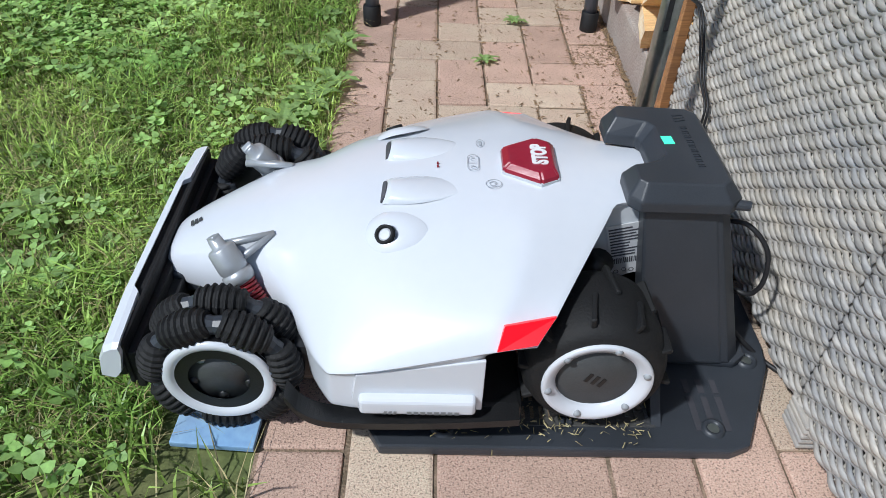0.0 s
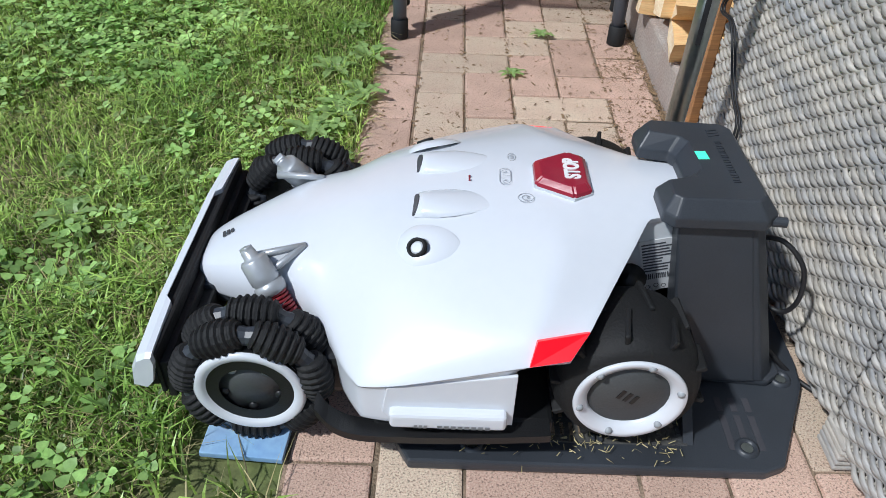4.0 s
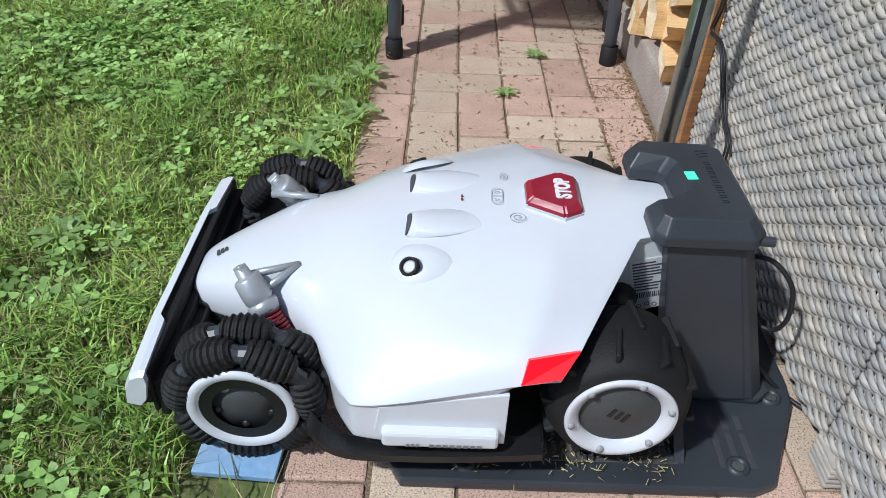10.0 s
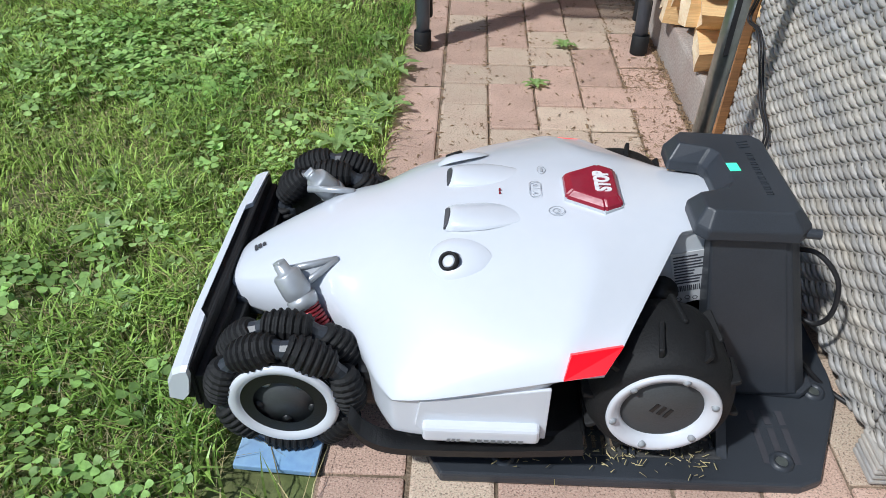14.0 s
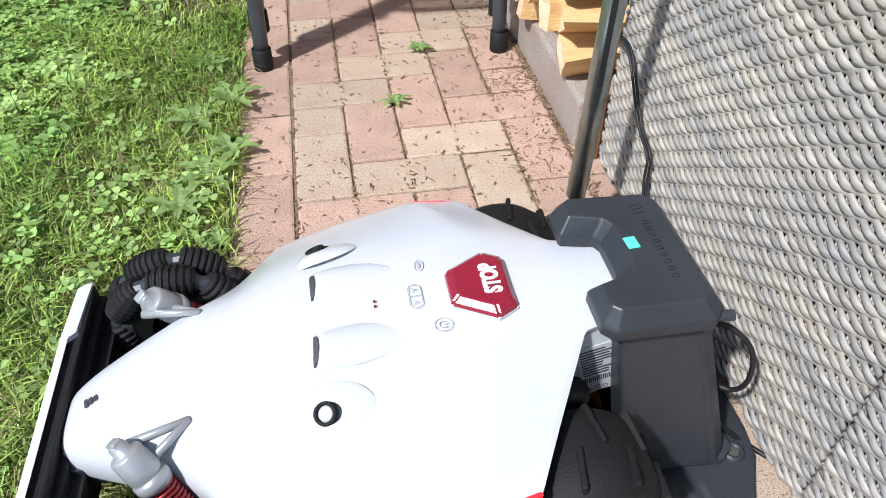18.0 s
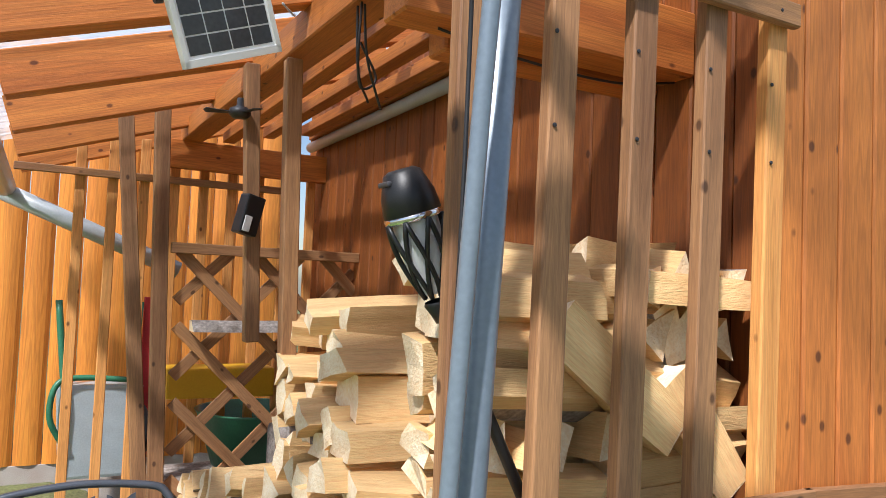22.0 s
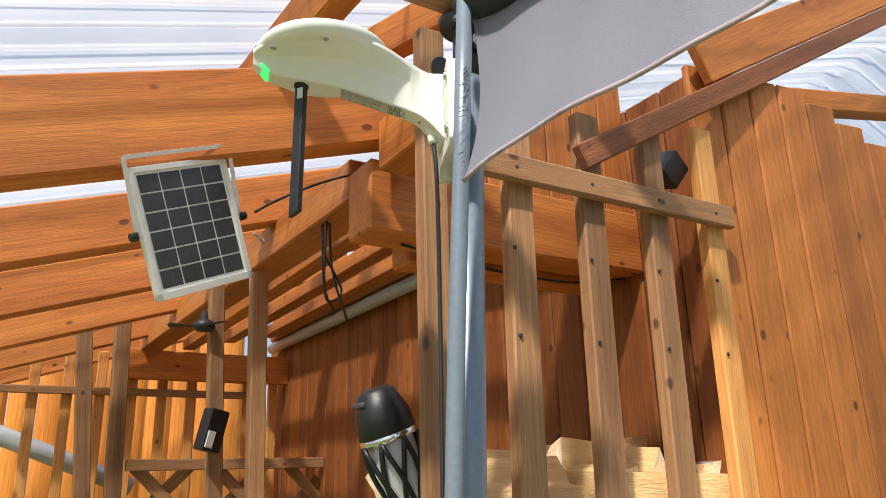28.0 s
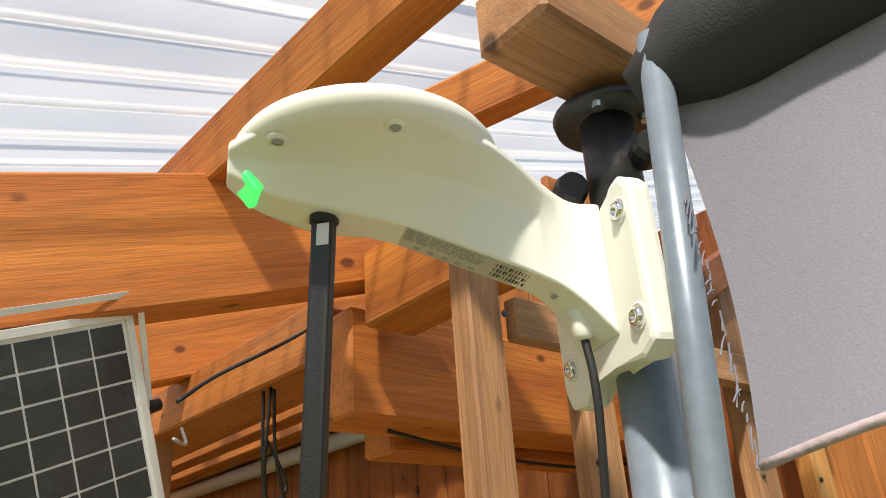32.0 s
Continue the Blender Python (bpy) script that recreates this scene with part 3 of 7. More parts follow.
def weed(name, at, size, leaves, seed, label):
    """A flat rosette of toothed leaves."""
    rnd = random.Random(seed)
    ob = thing(name, label, "weed", at)
    for k in range(leaves):
        a = k * math.tau / leaves + rnd.uniform(-0.3, 0.3)
        L, w = size * rnd.uniform(0.65, 1.15), size * 0.16
        bm = B()
        rows = 7
        prev = None
        for i in range(rows + 1):
            t = i / rows
            ww = w * math.sin(math.pi * min(1, 0.12 + t * 0.9)) * (1.25 if i % 2 else 0.7)
            z = 0.004 + size * 0.35 * math.sin(t * 2.4) * rnd.uniform(0.5, 0.7)
            c, s = math.cos(a), math.sin(a)
            row = [bm.verts.new((c * L * t - s * q, s * L * t + c * q, z + abs(q) * 0.3)) for q in (-ww, 0, ww)]
            if prev:
                for m in range(2):
                    bm.faces.new((prev[m], prev[m + 1], row[m + 1], row[m]))
            prev = row
        part("leaf", bm, WEED, ob)
    return ob


weed("weed", (0.212, 2.07, 0), 0.06, 8, 1, "green leafy weed growing out of a paving joint")
weed("weed", (0.214, 2.495, 0), 0.035, 8, 2, "small green weed growing out of a paving joint")
weed("weed", (0.3, 2.72, 0), 0.035, 9, 3, "small dried-out weed in a paving joint")
for k, (x, y, s) in enumerate([(-0.16, 2.28, 0.09), (-0.12, 2.36, 0.08), (-0.19, 2.47, 0.09), (-0.13, 2.55, 0.09), (-0.2, 2.2, 0.08), (-0.15, 1.7, 0.035), (-0.3, 1.62, 0.06), (-0.15, 2.02, 0.06), (-0.13, 2.1, 0.05), (-0.17, 2.7, 0.07), (-0.55, 1.9, 0.08), (-0.6, 2.05, 0.07)]):
    weed("dandelion", (x + 0.006, y, 0.006), s * 0.8, 7, 20 + k, "green dandelion leaves spilling over the lawn edge")


def blue_tile(x, y, rz, seed):
    bm = B()
    box(bm, (-0.05, -0.05, 0), (0.05, 0.05, 0.009), 0.0015)
    ob = part("tile", bm, TILE)
    ob.matrix_basis = pose(x, y, 0.004, 1.5, 1.0, rz)
    return tagged(ob, "glazed light blue ceramic tile lying in the grass", "tile", "tiles at the lawn edge")


blue_tile(-0.155, 1.497, -3, 1)
blue_tile(-0.163, 1.865, 4, 2)


# ---- docking station ----
def build_dock():
    dock = thing("charging_dock", "dark grey plastic robot mower charging dock littered with dry clippings", "charging dock", (0, 0, 0))
    bm = B()
    outline = [(0.04, 1.445), (0.46, 1.445), (0.485, 1.455), (0.548, 1.58), (0.552, 1.62), (0.552, 1.796), (0.548, 1.836), (0.485, 1.961), (0.46, 1.972), (0.05, 1.972), (0.03, 1.955), (0.028, 1.8),
               (0.045, 1.777), (0.1, 1.76), (0.122, 1.735), (0.122, 1.655), (0.1, 1.635), (0.04, 1.615), (0.028, 1.595), (0.025, 1.47)]
    prism(bm, outline, 0.001, 0.017, 0.004)
    plate = part("base_plate", bm, ANTHRACITE, dock)
    # raised rim pieces, treads and ribs
    for y0, y1 in ((1.478, 1.63), (1.762, 1.945)):
        bm = B()
        box(bm, (0.105, y0, 0.016), (0.375, y1, 0.0185), 0.001)
        tr = part("tread_panel", bm, MAT_DIRTY, dock, "worn dark tread panel with clippings")
        bm = B()
        ny = 9
        for i in range(22):
            for j in range(ny):
                x = 0.114 + i * 0.012
                if 0.205 < x < 0.265:
                    continue
                y = y0 + 0.012 + (y1 - y0 - 0.024) * (j + (i % 2) * 0.5) / ny
                box(bm, (x - 0.0018, y - 0.0045, 0.0182), (x + 0.0018, y + 0.0045, 0.0215))
        tagged(part("tread_studs", bm, MAT_DIRTY, dock), kind="stuff")
        for i in range(4):
            bm = B()
            for j in range(5):
                y = y0 + 0.01 + (y1 - y0 - 0.02) * j / 5
                box(bm, (0.212 + i * 0.011, y, 0.0183), (0.2165 + i * 0.011, y + (y1 - y0 - 0.02) / 5 - 0.008, 0.0188))
            part("drain_slot", bm, JOINT, dock, "open drain slot with dry grass showing")
        for i in range(2):
            bm = B()
            box(bm, (0.258 + i * 0.009, y0, 0.018), (0.263 + i * 0.009, y1, 0.024), 0.001)
            part("rib", bm, ANTHRACITE, dock)
        for i in range(4):
            bm = B()
            box(bm, (0.045 + i * 0.013, y0 + 0.0, 0.0165), (0.049 + i * 0.013, y1 - 0.01, 0.0205), 0.0015)
            part("grip_rib", bm, ANTHRACITE, dock)
    bm = B()
    box(bm, (0.125, 1.636, 0.016), (0.36, 1.756, 0.021), 0.002)
    part("centre_ramp", bm, ANTHRACITE, dock)
    # tower: two pillars and a back panel that lean toward the mower, under a notched hood
    bm = B()
    prism(bm, [(0.3, 1.66), (0.35, 1.585), (0.5, 1.575), (0.518, 1.59), (0.518, 1.785), (0.5, 1.805), (0.35, 1.795), (0.3, 1.72)], 0.017, 0.03, 0.005)
    part("tower_foot", bm, ANTHRACITE, dock)

    def lean_block(name, lo, hi, bev):
        """A block between a foot rectangle and a head rectangle, each x0, y0, x1, y1."""
        b = B()
        vs = prism(b, [(lo[0], lo[1]), (lo[2] - 0.016, lo[1]), (lo[2], lo[1] + 0.016), (lo[2], lo[3] - 0.016), (lo[2] - 0.016, lo[3]), (lo[0], lo[3])] if name == "back_panel" else
                   [(lo[0], lo[1]), (lo[2], lo[1]), (lo[2], lo[3]), (lo[0], lo[3])], 0.028, 0.268, bev)
        for v in vs:
            t = (v.co.z - 0.028) / 0.24
            u = ((v.co.x - lo[0]) / (lo[2] - lo[0]), (v.co.y - lo[1]) / (lo[3] - lo[1]))
            v.co.x += ((hi[0] + (hi[2] - hi[0]) * u[0]) - v.co.x) * t
            v.co.y += ((hi[1] + (hi[3] - hi[1]) * u[1]) - v.co.y) * t
        return part(name, b, ANTHRACITE, dock)

    lean_block("side_pillar", (0.372, 1.573, 0.482, 1.615), (0.336, 1.603, 0.42, 1.638), 0.004)
    lean_block("side_pillar", (0.372, 1.757, 0.482, 1.799), (0.336, 1.738, 0.42, 1.773), 0.004)
    lean_block("back_panel", (0.455, 1.5745, 0.507, 1.7975), (0.395, 1.6045, 0.437, 1.7715), 0.003)
    # hood: top face with broad chamfers all round
    foot = [(0.318, 1.652), (0.318, 1.605), (0.33, 1.592), (0.432, 1.591), (0.448, 1.607), (0.446, 1.768), (0.43, 1.785), (0.326, 1.789), (0.314, 1.776), (0.314, 1.738), (0.351, 1.73), (0.356, 1.72), (0.356, 1.672), (0.351, 1.662)]
    head = [(0.328, 1.641), (0.328, 1.612), (0.336, 1.605), (0.42, 1.603), (0.431, 1.613), (0.43, 1.762), (0.419, 1.773), (0.334, 1.778), (0.326, 1.769), (0.326, 1.749), (0.362, 1.739), (0.37, 1.727), (0.37, 1.664), (0.362, 1.651)]
    bm = B()
    rr = [[bm.verts.new((x, y, z)) for x, y in o] for o, z in ((foot, 0.258), (foot, 0.272), (head, 0.2915))]
    n = len(foot)
    for a, b in zip(rr, rr[1:]):
        for k in range(n):
            bm.faces.new((a[k], a[(k + 1) % n], b[(k + 1) % n], b[k]))
    bm.faces.new(rr[0][::-1]), bm.faces.new(rr[-1])
    bmesh.ops.recalc_face_normals(bm, faces=bm.faces)
    hood = part("hood", bm, ANTHRACITE, dock)
    hb = hood.modifiers.new("soft_edges", "BEVEL")
    hb.width, hb.segments, hb.limit_method, hb.angle_limit = 0.0022, 2, "ANGLE", radians(25)
    bm = B()
    box(bm, (-0.0065, -0.0085, 0), (0.0065, 0.0085, 0.0012), 0.0004)
    led = part("status_light", bm, GREEN_LED, dock, "lit green status light")
    led.matrix_basis = pose(0.3785, 1.6945, 0.2913, 0, 0, 4)
    for k in range(3):
        bm = B()
        box(bm, (0, 0, -0.001), (0.014, 0.003, 0.001))
        lg = part("embossed_mark", bm, ANTHRACITE, dock)
        lg.matrix_basis = pose(0.398, 1.752 - k * 0.0065, 0.2915, 0, 0, 14)
    for k in range(9):
        bm = B()
        box(bm, (0, 0, -0.001), (0.008, 0.0012, 0.001))
        box(bm, (0, 0.004, -0.001), (0.008, 0.0052, 0.001))
        box(bm, (0.007, 0, -0.001), (0.008, 0.0052, 0.001))
        lg = part("embossed_mark", bm, ANTHRACITE, dock)
        lg.matrix_basis = pose(0.401, 1.722 - k * 0.0105, 0.2915, 0, 0, 0)
    # fins and side grilles
    for y0, sgn in ((1.575, -1), (1.805, 1)):
        bm = B()
        v = [bm.verts.new(p) for p in ((0.37, y0, 0.017), (0.37, y0 + sgn * 0.095, 0.017), (0.37, y0, 0.1), (0.382, y0, 0.017), (0.382, y0 + sgn * 0.095, 0.017), (0.382, y0, 0.1))]
        for q in ((0, 1, 2), (3, 5, 4), (0, 3, 4, 1), (1, 4, 5, 2), (0, 2, 5, 3)):
            bm.faces.new([v[i] for i in q])
        bmesh.ops.recalc_face_normals(bm, faces=bm.faces)
        part("fin", bm, ANTHRACITE, dock)
        for r in range(2):
            for c in range(3):
                bm = B()
                L = 0.022 + r * 0.03
                box(bm, (0.425 + c * 0.018, min(y0 + sgn * (0.02 + r * 0.028), y0 + sgn * (0.02 + r * 0.028 + L)), 0.0168),
                    (0.433 + c * 0.018, max(y0 + sgn * (0.02 + r * 0.028), y0 + sgn * (0.02 + r * 0.028 + L)), 0.0176))
                part("grille_slot", bm, INK, dock, "dark open slot")
    for x, y in ((0.115, 1.473), (0.111, 1.945), (0.522, 1.589), (0.446, 1.478), (0.52, 1.83), (0.446, 1.93)):
        bm = B()
        lathe(bm, [(0.007, 0.0178), (0.0095, 0.022), (0.013, 0.021), (0.015, 0.0165)], 20)
        h = part("screw_boss", bm, ANTHRACITE, dock, smooth=True)
        h.location = (x, y, 0)
        bm = B()
        lathe(bm, [(0, 0.0185), (0.0072, 0.0185), (0.0072, 0.017)], 14)
        part("screw", bm, STEEL, h)
    bm = B()
    tube(bm, [(0.44, 1.604, 0.264), (0.457, 1.602, 0.264)], 0.006, 12)
    part("side_stud", bm, ANTHRACITE, dock)
    return dock


build_dock()

# dead leaf and clippings on the dock
bm = B()
prev = None
for i in range(9):
    t = i / 8
    w = 0.013 * math.sin(math.pi * (0.08 + 0.9 * t))
    row = [bm.verts.new((0.345 + 0.03 * t + q * 0.8, 1.715 - 0.055 * t + q * 0.4, 0.036 + 0.012 * math.sin(3 * t) + abs(q) * 0.5)) for q in (-w, 0, w)]
    if prev:
        for m in range(2):
            bm.faces.new((prev[m], prev[m + 1], row[m + 1], row[m]))
    prev = row
lf = part("dead_leaf", bm, LEAF_DRY)
tagged(lf, "curled reddish-brown dead leaf lying on the dock", "leaf")


def build_clippings():
    rs = random.Random(12)
    v, f = [], []
    for _ in range(620):
        if rs.random() < 0.75:
            x, y, z = rs.uniform(0.1, 0.37), rs.choice([rs.uniform(1.47, 1.63), rs.uniform(1.76, 1.95), rs.gauss(1.475, 0.012), rs.gauss(1.94, 0.012)]), 0.0225
        else:
            x, y, z = rs.uniform(0.0, 0.5), rs.uniform(1.6, 3.2), 0.002
            if 0.02 < x < 0.56 and y < 1.99:
                continue
        a, L, w = rs.uniform(0, math.tau), rs.uniform(0.003, 0.01), 0.00045
        c, s = math.cos(a), math.sin(a)
        o = len(v)
        for p, q in ((-1, -1), (1, -1), (1, 1), (-1, 1)):
            v.append((x + c * L / 2 * p - s * w * q, y + s * L / 2 * p + c * w * q, z + 0.001 + rs.uniform(0, 0.002)))
        f.append((o, o + 1, o + 2, o + 3))
    tagged(from_arrays("grass_clippings", v, f, DRY), "dry straw-coloured grass clippings scattered on dock and pavers", "clippings", kind="stuff")


build_clippings()


# ---- robot mower ----
MY = 1.687


def build_mower():
    mo = thing("robot_mower", "glossy white four-wheeled robot lawn mower parked in its dock", "robot mower", (0, MY, 0))
    # half sections from nose to rear: (x, half width, height) from the ridge out to the skirt
    def sec(x, *wz):
        return [(x, w, z) for w, z in wz]

    cols = [
        sec(-0.246, (0, 0.13), (0.018, 0.129), (0.03, 0.125), (0.036, 0.118), (0.039, 0.11), (0.037, 0.103), (0.036, 0.1), (0.03, 0.095)),
        sec(-0.232, (0, 0.143), (0.03, 0.141), (0.043, 0.135), (0.049, 0.124), (0.051, 0.113), (0.05, 0.102), (0.049, 0.099), (0.042, 0.092)),
        sec(-0.19, (0, 0.165), (0.04, 0.162), (0.058, 0.154), (0.067, 0.14), (0.071, 0.124), (0.07, 0.106), (0.069, 0.102), (0.06, 0.09)),
        sec(-0.135, (0, 0.19), (0.05, 0.187), (0.075, 0.178), (0.09, 0.162), (0.096, 0.142), (0.095, 0.118), (0.094, 0.114), (0.086, 0.096)),
        sec(-0.09, (0, 0.209), (0.06, 0.205), (0.09, 0.193), (0.109, 0.175), (0.118, 0.155), (0.118, 0.134), (0.117, 0.13), (0.112, 0.1)),
        sec(-0.06, (0, 0.221), (0.067, 0.211), (0.102, 0.191), (0.137, 0.168), (0.152, 0.152), (0.153, 0.138), (0.152, 0.134), (0.147, 0.096)),
        sec(-0.036, (0, 0.229), (0.072, 0.219), (0.117, 0.196), (0.167, 0.164), (0.197, 0.147), (0.206, 0.136), (0.205, 0.132), (0.204, 0.09)),
        sec(-0.013, (0, 0.235), (0.075, 0.228), (0.121, 0.209), (0.181, 0.173), (0.22, 0.15), (0.235, 0.138), (0.232, 0.133), (0.231, 0.082)),
        sec(0.02, (0, 0.242), (0.078, 0.236), (0.126, 0.219), (0.187, 0.184), (0.226, 0.161), (0.243, 0.146), (0.236, 0.14), (0.236, 0.08)),
        sec(0.09, (0, 0.2535), (0.081, 0.248), (0.13, 0.235), (0.191, 0.207), (0.228, 0.184), (0.243, 0.165), (0.237, 0.158), (0.237, 0.08)),
        [(0.205, 0, 0.2625), (0.215, 0.084, 0.2575), (0.202, 0.13, 0.2455), (0.185, 0.187, 0.2265), (0.172, 0.224, 0.206), (0.163, 0.241, 0.183), (0.163, 0.236, 0.176), (0.163, 0.235, 0.08)],
        [(0.31, 0, 0.2655), (0.309, 0.069, 0.251), (0.286, 0.11, 0.237), (0.259, 0.157, 0.2225), (0.229, 0.212, 0.208), (0.208, 0.238, 0.19)],
        [(0.388, 0, 0.2635), (0.388, 0.051, 0.254)]]
    bm = B()
    made = {}

    def vert(s, i, k):
        if k == 0:
            s = 1
        if (s, i, k) not in made:
            x, w, z = cols[i][k]
            made[s, i, k] = bm.verts.new((x, -s * w, z))
        return made[s, i, k]

    for s in (1, -1):
        for i in range(len(cols) - 1):
            for k in range(min(len(cols[i]), len(cols[i + 1])) - 1):
                q = [vert(s, i, k), vert(s, i + 1, k), vert(s, i + 1, k + 1), vert(s, i, k + 1)]
                bm.faces.new(q if s > 0 else q[::-1])
        # nose front and rear skirt
        bm.faces.new([vert(s, 0, k) for k in range(8)] + [bm.verts.new((-0.243, 0, 0.094))])
        inner = [bm.verts.new((0.163, -s * 0.13, z)) for z in (0.175, 0.08)]
        bm.faces.new((vert(s, 10, 6), vert(s, 10, 7), inner[1], inner[0]))
    bmesh.ops.remove_doubles(bm, verts=bm.verts, dist=0.0004)
    bmesh.ops.recalc_face_normals(bm, faces=bm.faces)
    if sum(f.normal.z * f.calc_area() for f in bm.faces) < 0:
        bmesh.ops.reverse_faces(bm, faces=bm.faces)
    cr = {}
    for s in (1, -1):
        for k in range(1, 5):
            cr[made[s, 10, k], made[s, 10, k + 1]] = 0.75
        for i in range(9, 12):
            cr[made[s, i, 5], made[s, min(i + 1, 11), 5]] = 0.8
        for i in range(7, 10):
            cr[made[s, i, 6], made[s, i + 1, 6]] = 0.9
            cr[made[s, i, 5], made[s, i + 1, 5]] = 0.55
        for k in range(3, 7):
            cr[made[s, 7, k], made[s, 7, k + 1]] = 0.5
        for i in range(1, 5):
            cr[made[s, i, 2], made[s, i + 1, 2]] = 0.45
        for k in range(1, 5):
            cr[made[s, 11, k], made[s, 11, k + 1]] = 1.0
        cr[made[s, 11, 1], made[s, 12, 1]] = 1.0
        cr[made[s, 10, 5], made[s, 11, 5]] = 0.9
    me = mesh_of("body_shell", bm.copy(), SHELL, True)
    at = me.attributes.new("crease_edge", "FLOAT", "EDGE")
    want = {tuple(sorted((tuple(round(c, 4) for c in a.co), tuple(round(c, 4) for c in b.co)))): v for (a, b), v in cr.items() if a.is_valid and b.is_valid}
    for e in me.edges:
        a, b = (tuple(round(c, 4) for c in me.vertices[v].co) for v in e.vertices)
        at.data[e.index].value = want.get(tuple(sorted((a, b))), 0.0)
    corner = me.attributes.new("crease_vert", "FLOAT", "POINT")
    tips = {tuple(round(c, 4) for c in made[q, i, k].co) for q in (1, -1) for i, k in ((11, 1), (11, 4), (11, 5), (12, 1), (10, 5))}
    for v in me.vertices:
        corner.data[v.index].value = 0.8 if tuple(round(c, 4) for c in v.co) in tips else 0.0
    bm.free()
    shell = new("body_shell", me)
    shell.parent = mo
    shell["label"] = "glossy white plastic shell"
    sub = shell.modifiers.new("rounding", "SUBSURF")
    sub.levels = sub.render_levels = 3
    sol = shell.modifiers.new("thickness", "SOLIDIFY")
    sol.thickness, sol.offset = 0.007, -1.0
    bv = shell.modifiers.new("soft_edges", "BEVEL")
    bv.width, bv.segments, bv.limit_method, bv.angle_limit = 0.002, 2, "ANGLE", radians(40)

    def deck(x, w):
        """The height of the shell over a place on the upper side."""
        best = None
        for i in range(7, 11):
            a, b = cols[i], cols[i + 1]
            for k in range(5):
                if k + 1 >= len(b):
                    continue
                t = (x - a[k][0]) / (b[k][0] - a[k][0])
                if 0 <= t <= 1:
                    wa, wb = a[k][1] + (b[k][1] - a[k][1]) * t, a[k + 1][1] + (b[k + 1][1] - a[k + 1][1]) * t
                    if wa - 1e-6 <= w <= wb + 1e-6:
                        u = (w - wa) / max(1e-6, wb - wa)
                        best = (a[k][2] + (b[k][2] - a[k][2]) * t) * (1 - u) + (a[k + 1][2] + (b[k + 1][2] - a[k + 1][2]) * t) * u
        return best

    # scoops and ring sensors
    for s in (-1, 1):
        bm = B()
        rows = []
        for x, r, hh in ((0.0445, 0.021, 0.0105), (0.05, 0.023, 0.011), (0.065, 0.0255, 0.0085), (0.085, 0.026, 0.0045), (0.105, 0.022, 0.0015), (0.13, 0.012, -0.002)):
            zt = deck(x, 0.044)
            rows.append([bm.verts.new((x - 0.006 * (x < 0.046) * (1 - math.sin(a)), s * 0.044 + math.cos(a) * r, zt - 0.003 + math.sin(a) ** 0.8 * (hh + 0.003))) for a in [math.pi * k / 14 for k in range(15)]])
        for a, b in zip(rows, rows[1:]):
            for k in range(14):
                bm.faces.new((a[k], a[k + 1], b[k + 1], b[k]))
        bm.faces.new(rows[0])
        bmesh.ops.recalc_face_normals(bm, faces=bm.faces)
        sc = part("air_scoop", bm, SHELL, mo, smooth=True)
        bm = B()
        zt = deck(0.0445, 0.044)
        outer = [(s * 0.044 + math.cos(a) * 0.0185, zt - 0.003 + math.sin(a) ** 0.8 * 0.0122) for a in [math.pi * k / 12 for k in range(13)]]
        fr = [bm.verts.new((0.0425 - 0.0065 * (1 - math.sin(math.pi * k / 12)), y, z)) for k, (y, z) in enumerate(outer)]
        bk = [bm.verts.new((0.046, y, z)) for y, z in outer]
        bm.faces.new(fr), bm.faces.new(bk[::-1])
        for k in range(13):
            bm.faces.new((fr[k], bk[k], bk[(k + 1) % 13], fr[(k + 1) % 13]))
        bmesh.ops.recalc_face_normals(bm, faces=bm.faces)
        part("scoop_slit", bm, INK, sc, "dark camera slit")
        d = Vector((-0.32, s * 0.5, 0.8)).normalized()
        m = Matrix.Translation((0.044, s * 0.114, 0.2345)) @ d.to_track_quat("Z", "Y").to_matrix().to_4x4()
        bm = B()
        lathe(bm, [(0.031, -0.012), (0.026, -0.006), (0.017, -0.001), (0.0115, 0.0)], 28, m @ Matrix.Diagonal((1.0, 1.0, 0.8, 1)))
        for v in bm.verts:
            v.co.x += 0.55 * max(0.0, v.co.x - 0.045)
        bump_ = part("sensor_bulge", bm, SHELL, mo, smooth=True)
        bm = B()
        lathe(bm, [(0.0078, -0.004), (0.008, 0.002), (0.0095, 0.0032), (0.0112, 0.0025), (0.0122, -0.002)], 28, m)
        part("sensor_ring", bm, RUBBER, bump_, "black sensor ring", smooth=True)
        bm = B()
        lathe(bm, [(0, 0.0006), (0.006, 0.0004), (0.0082, -0.0015)], 22, m)
        part("sensor_face", bm, SHELL2, bump_)
    # stop button: a broad hexagon with chamfered rim
    hexa = [(0.181, -0.0225), (0.2245, -0.0468), (0.2456, -0.0352), (0.2456, 0.0352), (0.2245, 0.0468), (0.181, 0.0225)]
    cx = 0.2165

    def ring(bm, k, z):
        return [bm.verts.new((cx + (x - cx) * k, y * k, z)) for x, y in hexa]

    bm = B()
    rr = [ring(bm, 1.03, 0.252), ring(bm, 1.03, 0.2625), ring(bm, 1.0, 0.266), ring(bm, 0.84, 0.271), ring(bm, 0.8, 0.2716)]
    for a, b in zip(rr, rr[1:]):
        for k in range(6):
            bm.faces.new((a[k], a[(k + 1) % 6], b[(k + 1) % 6], b[k]))
    bm.faces.new(rr[0][::-1]), bm.faces.new(rr[-1])
    bmesh.ops.recalc_face_normals(bm, faces=bm.faces)
    bmesh.ops.bevel(bm, geom=[e for e in bm.edges if abs((e.verts[0].co - e.verts[1].co).z) > 0.0002], offset=0.0025, segments=2, affect="EDGES")
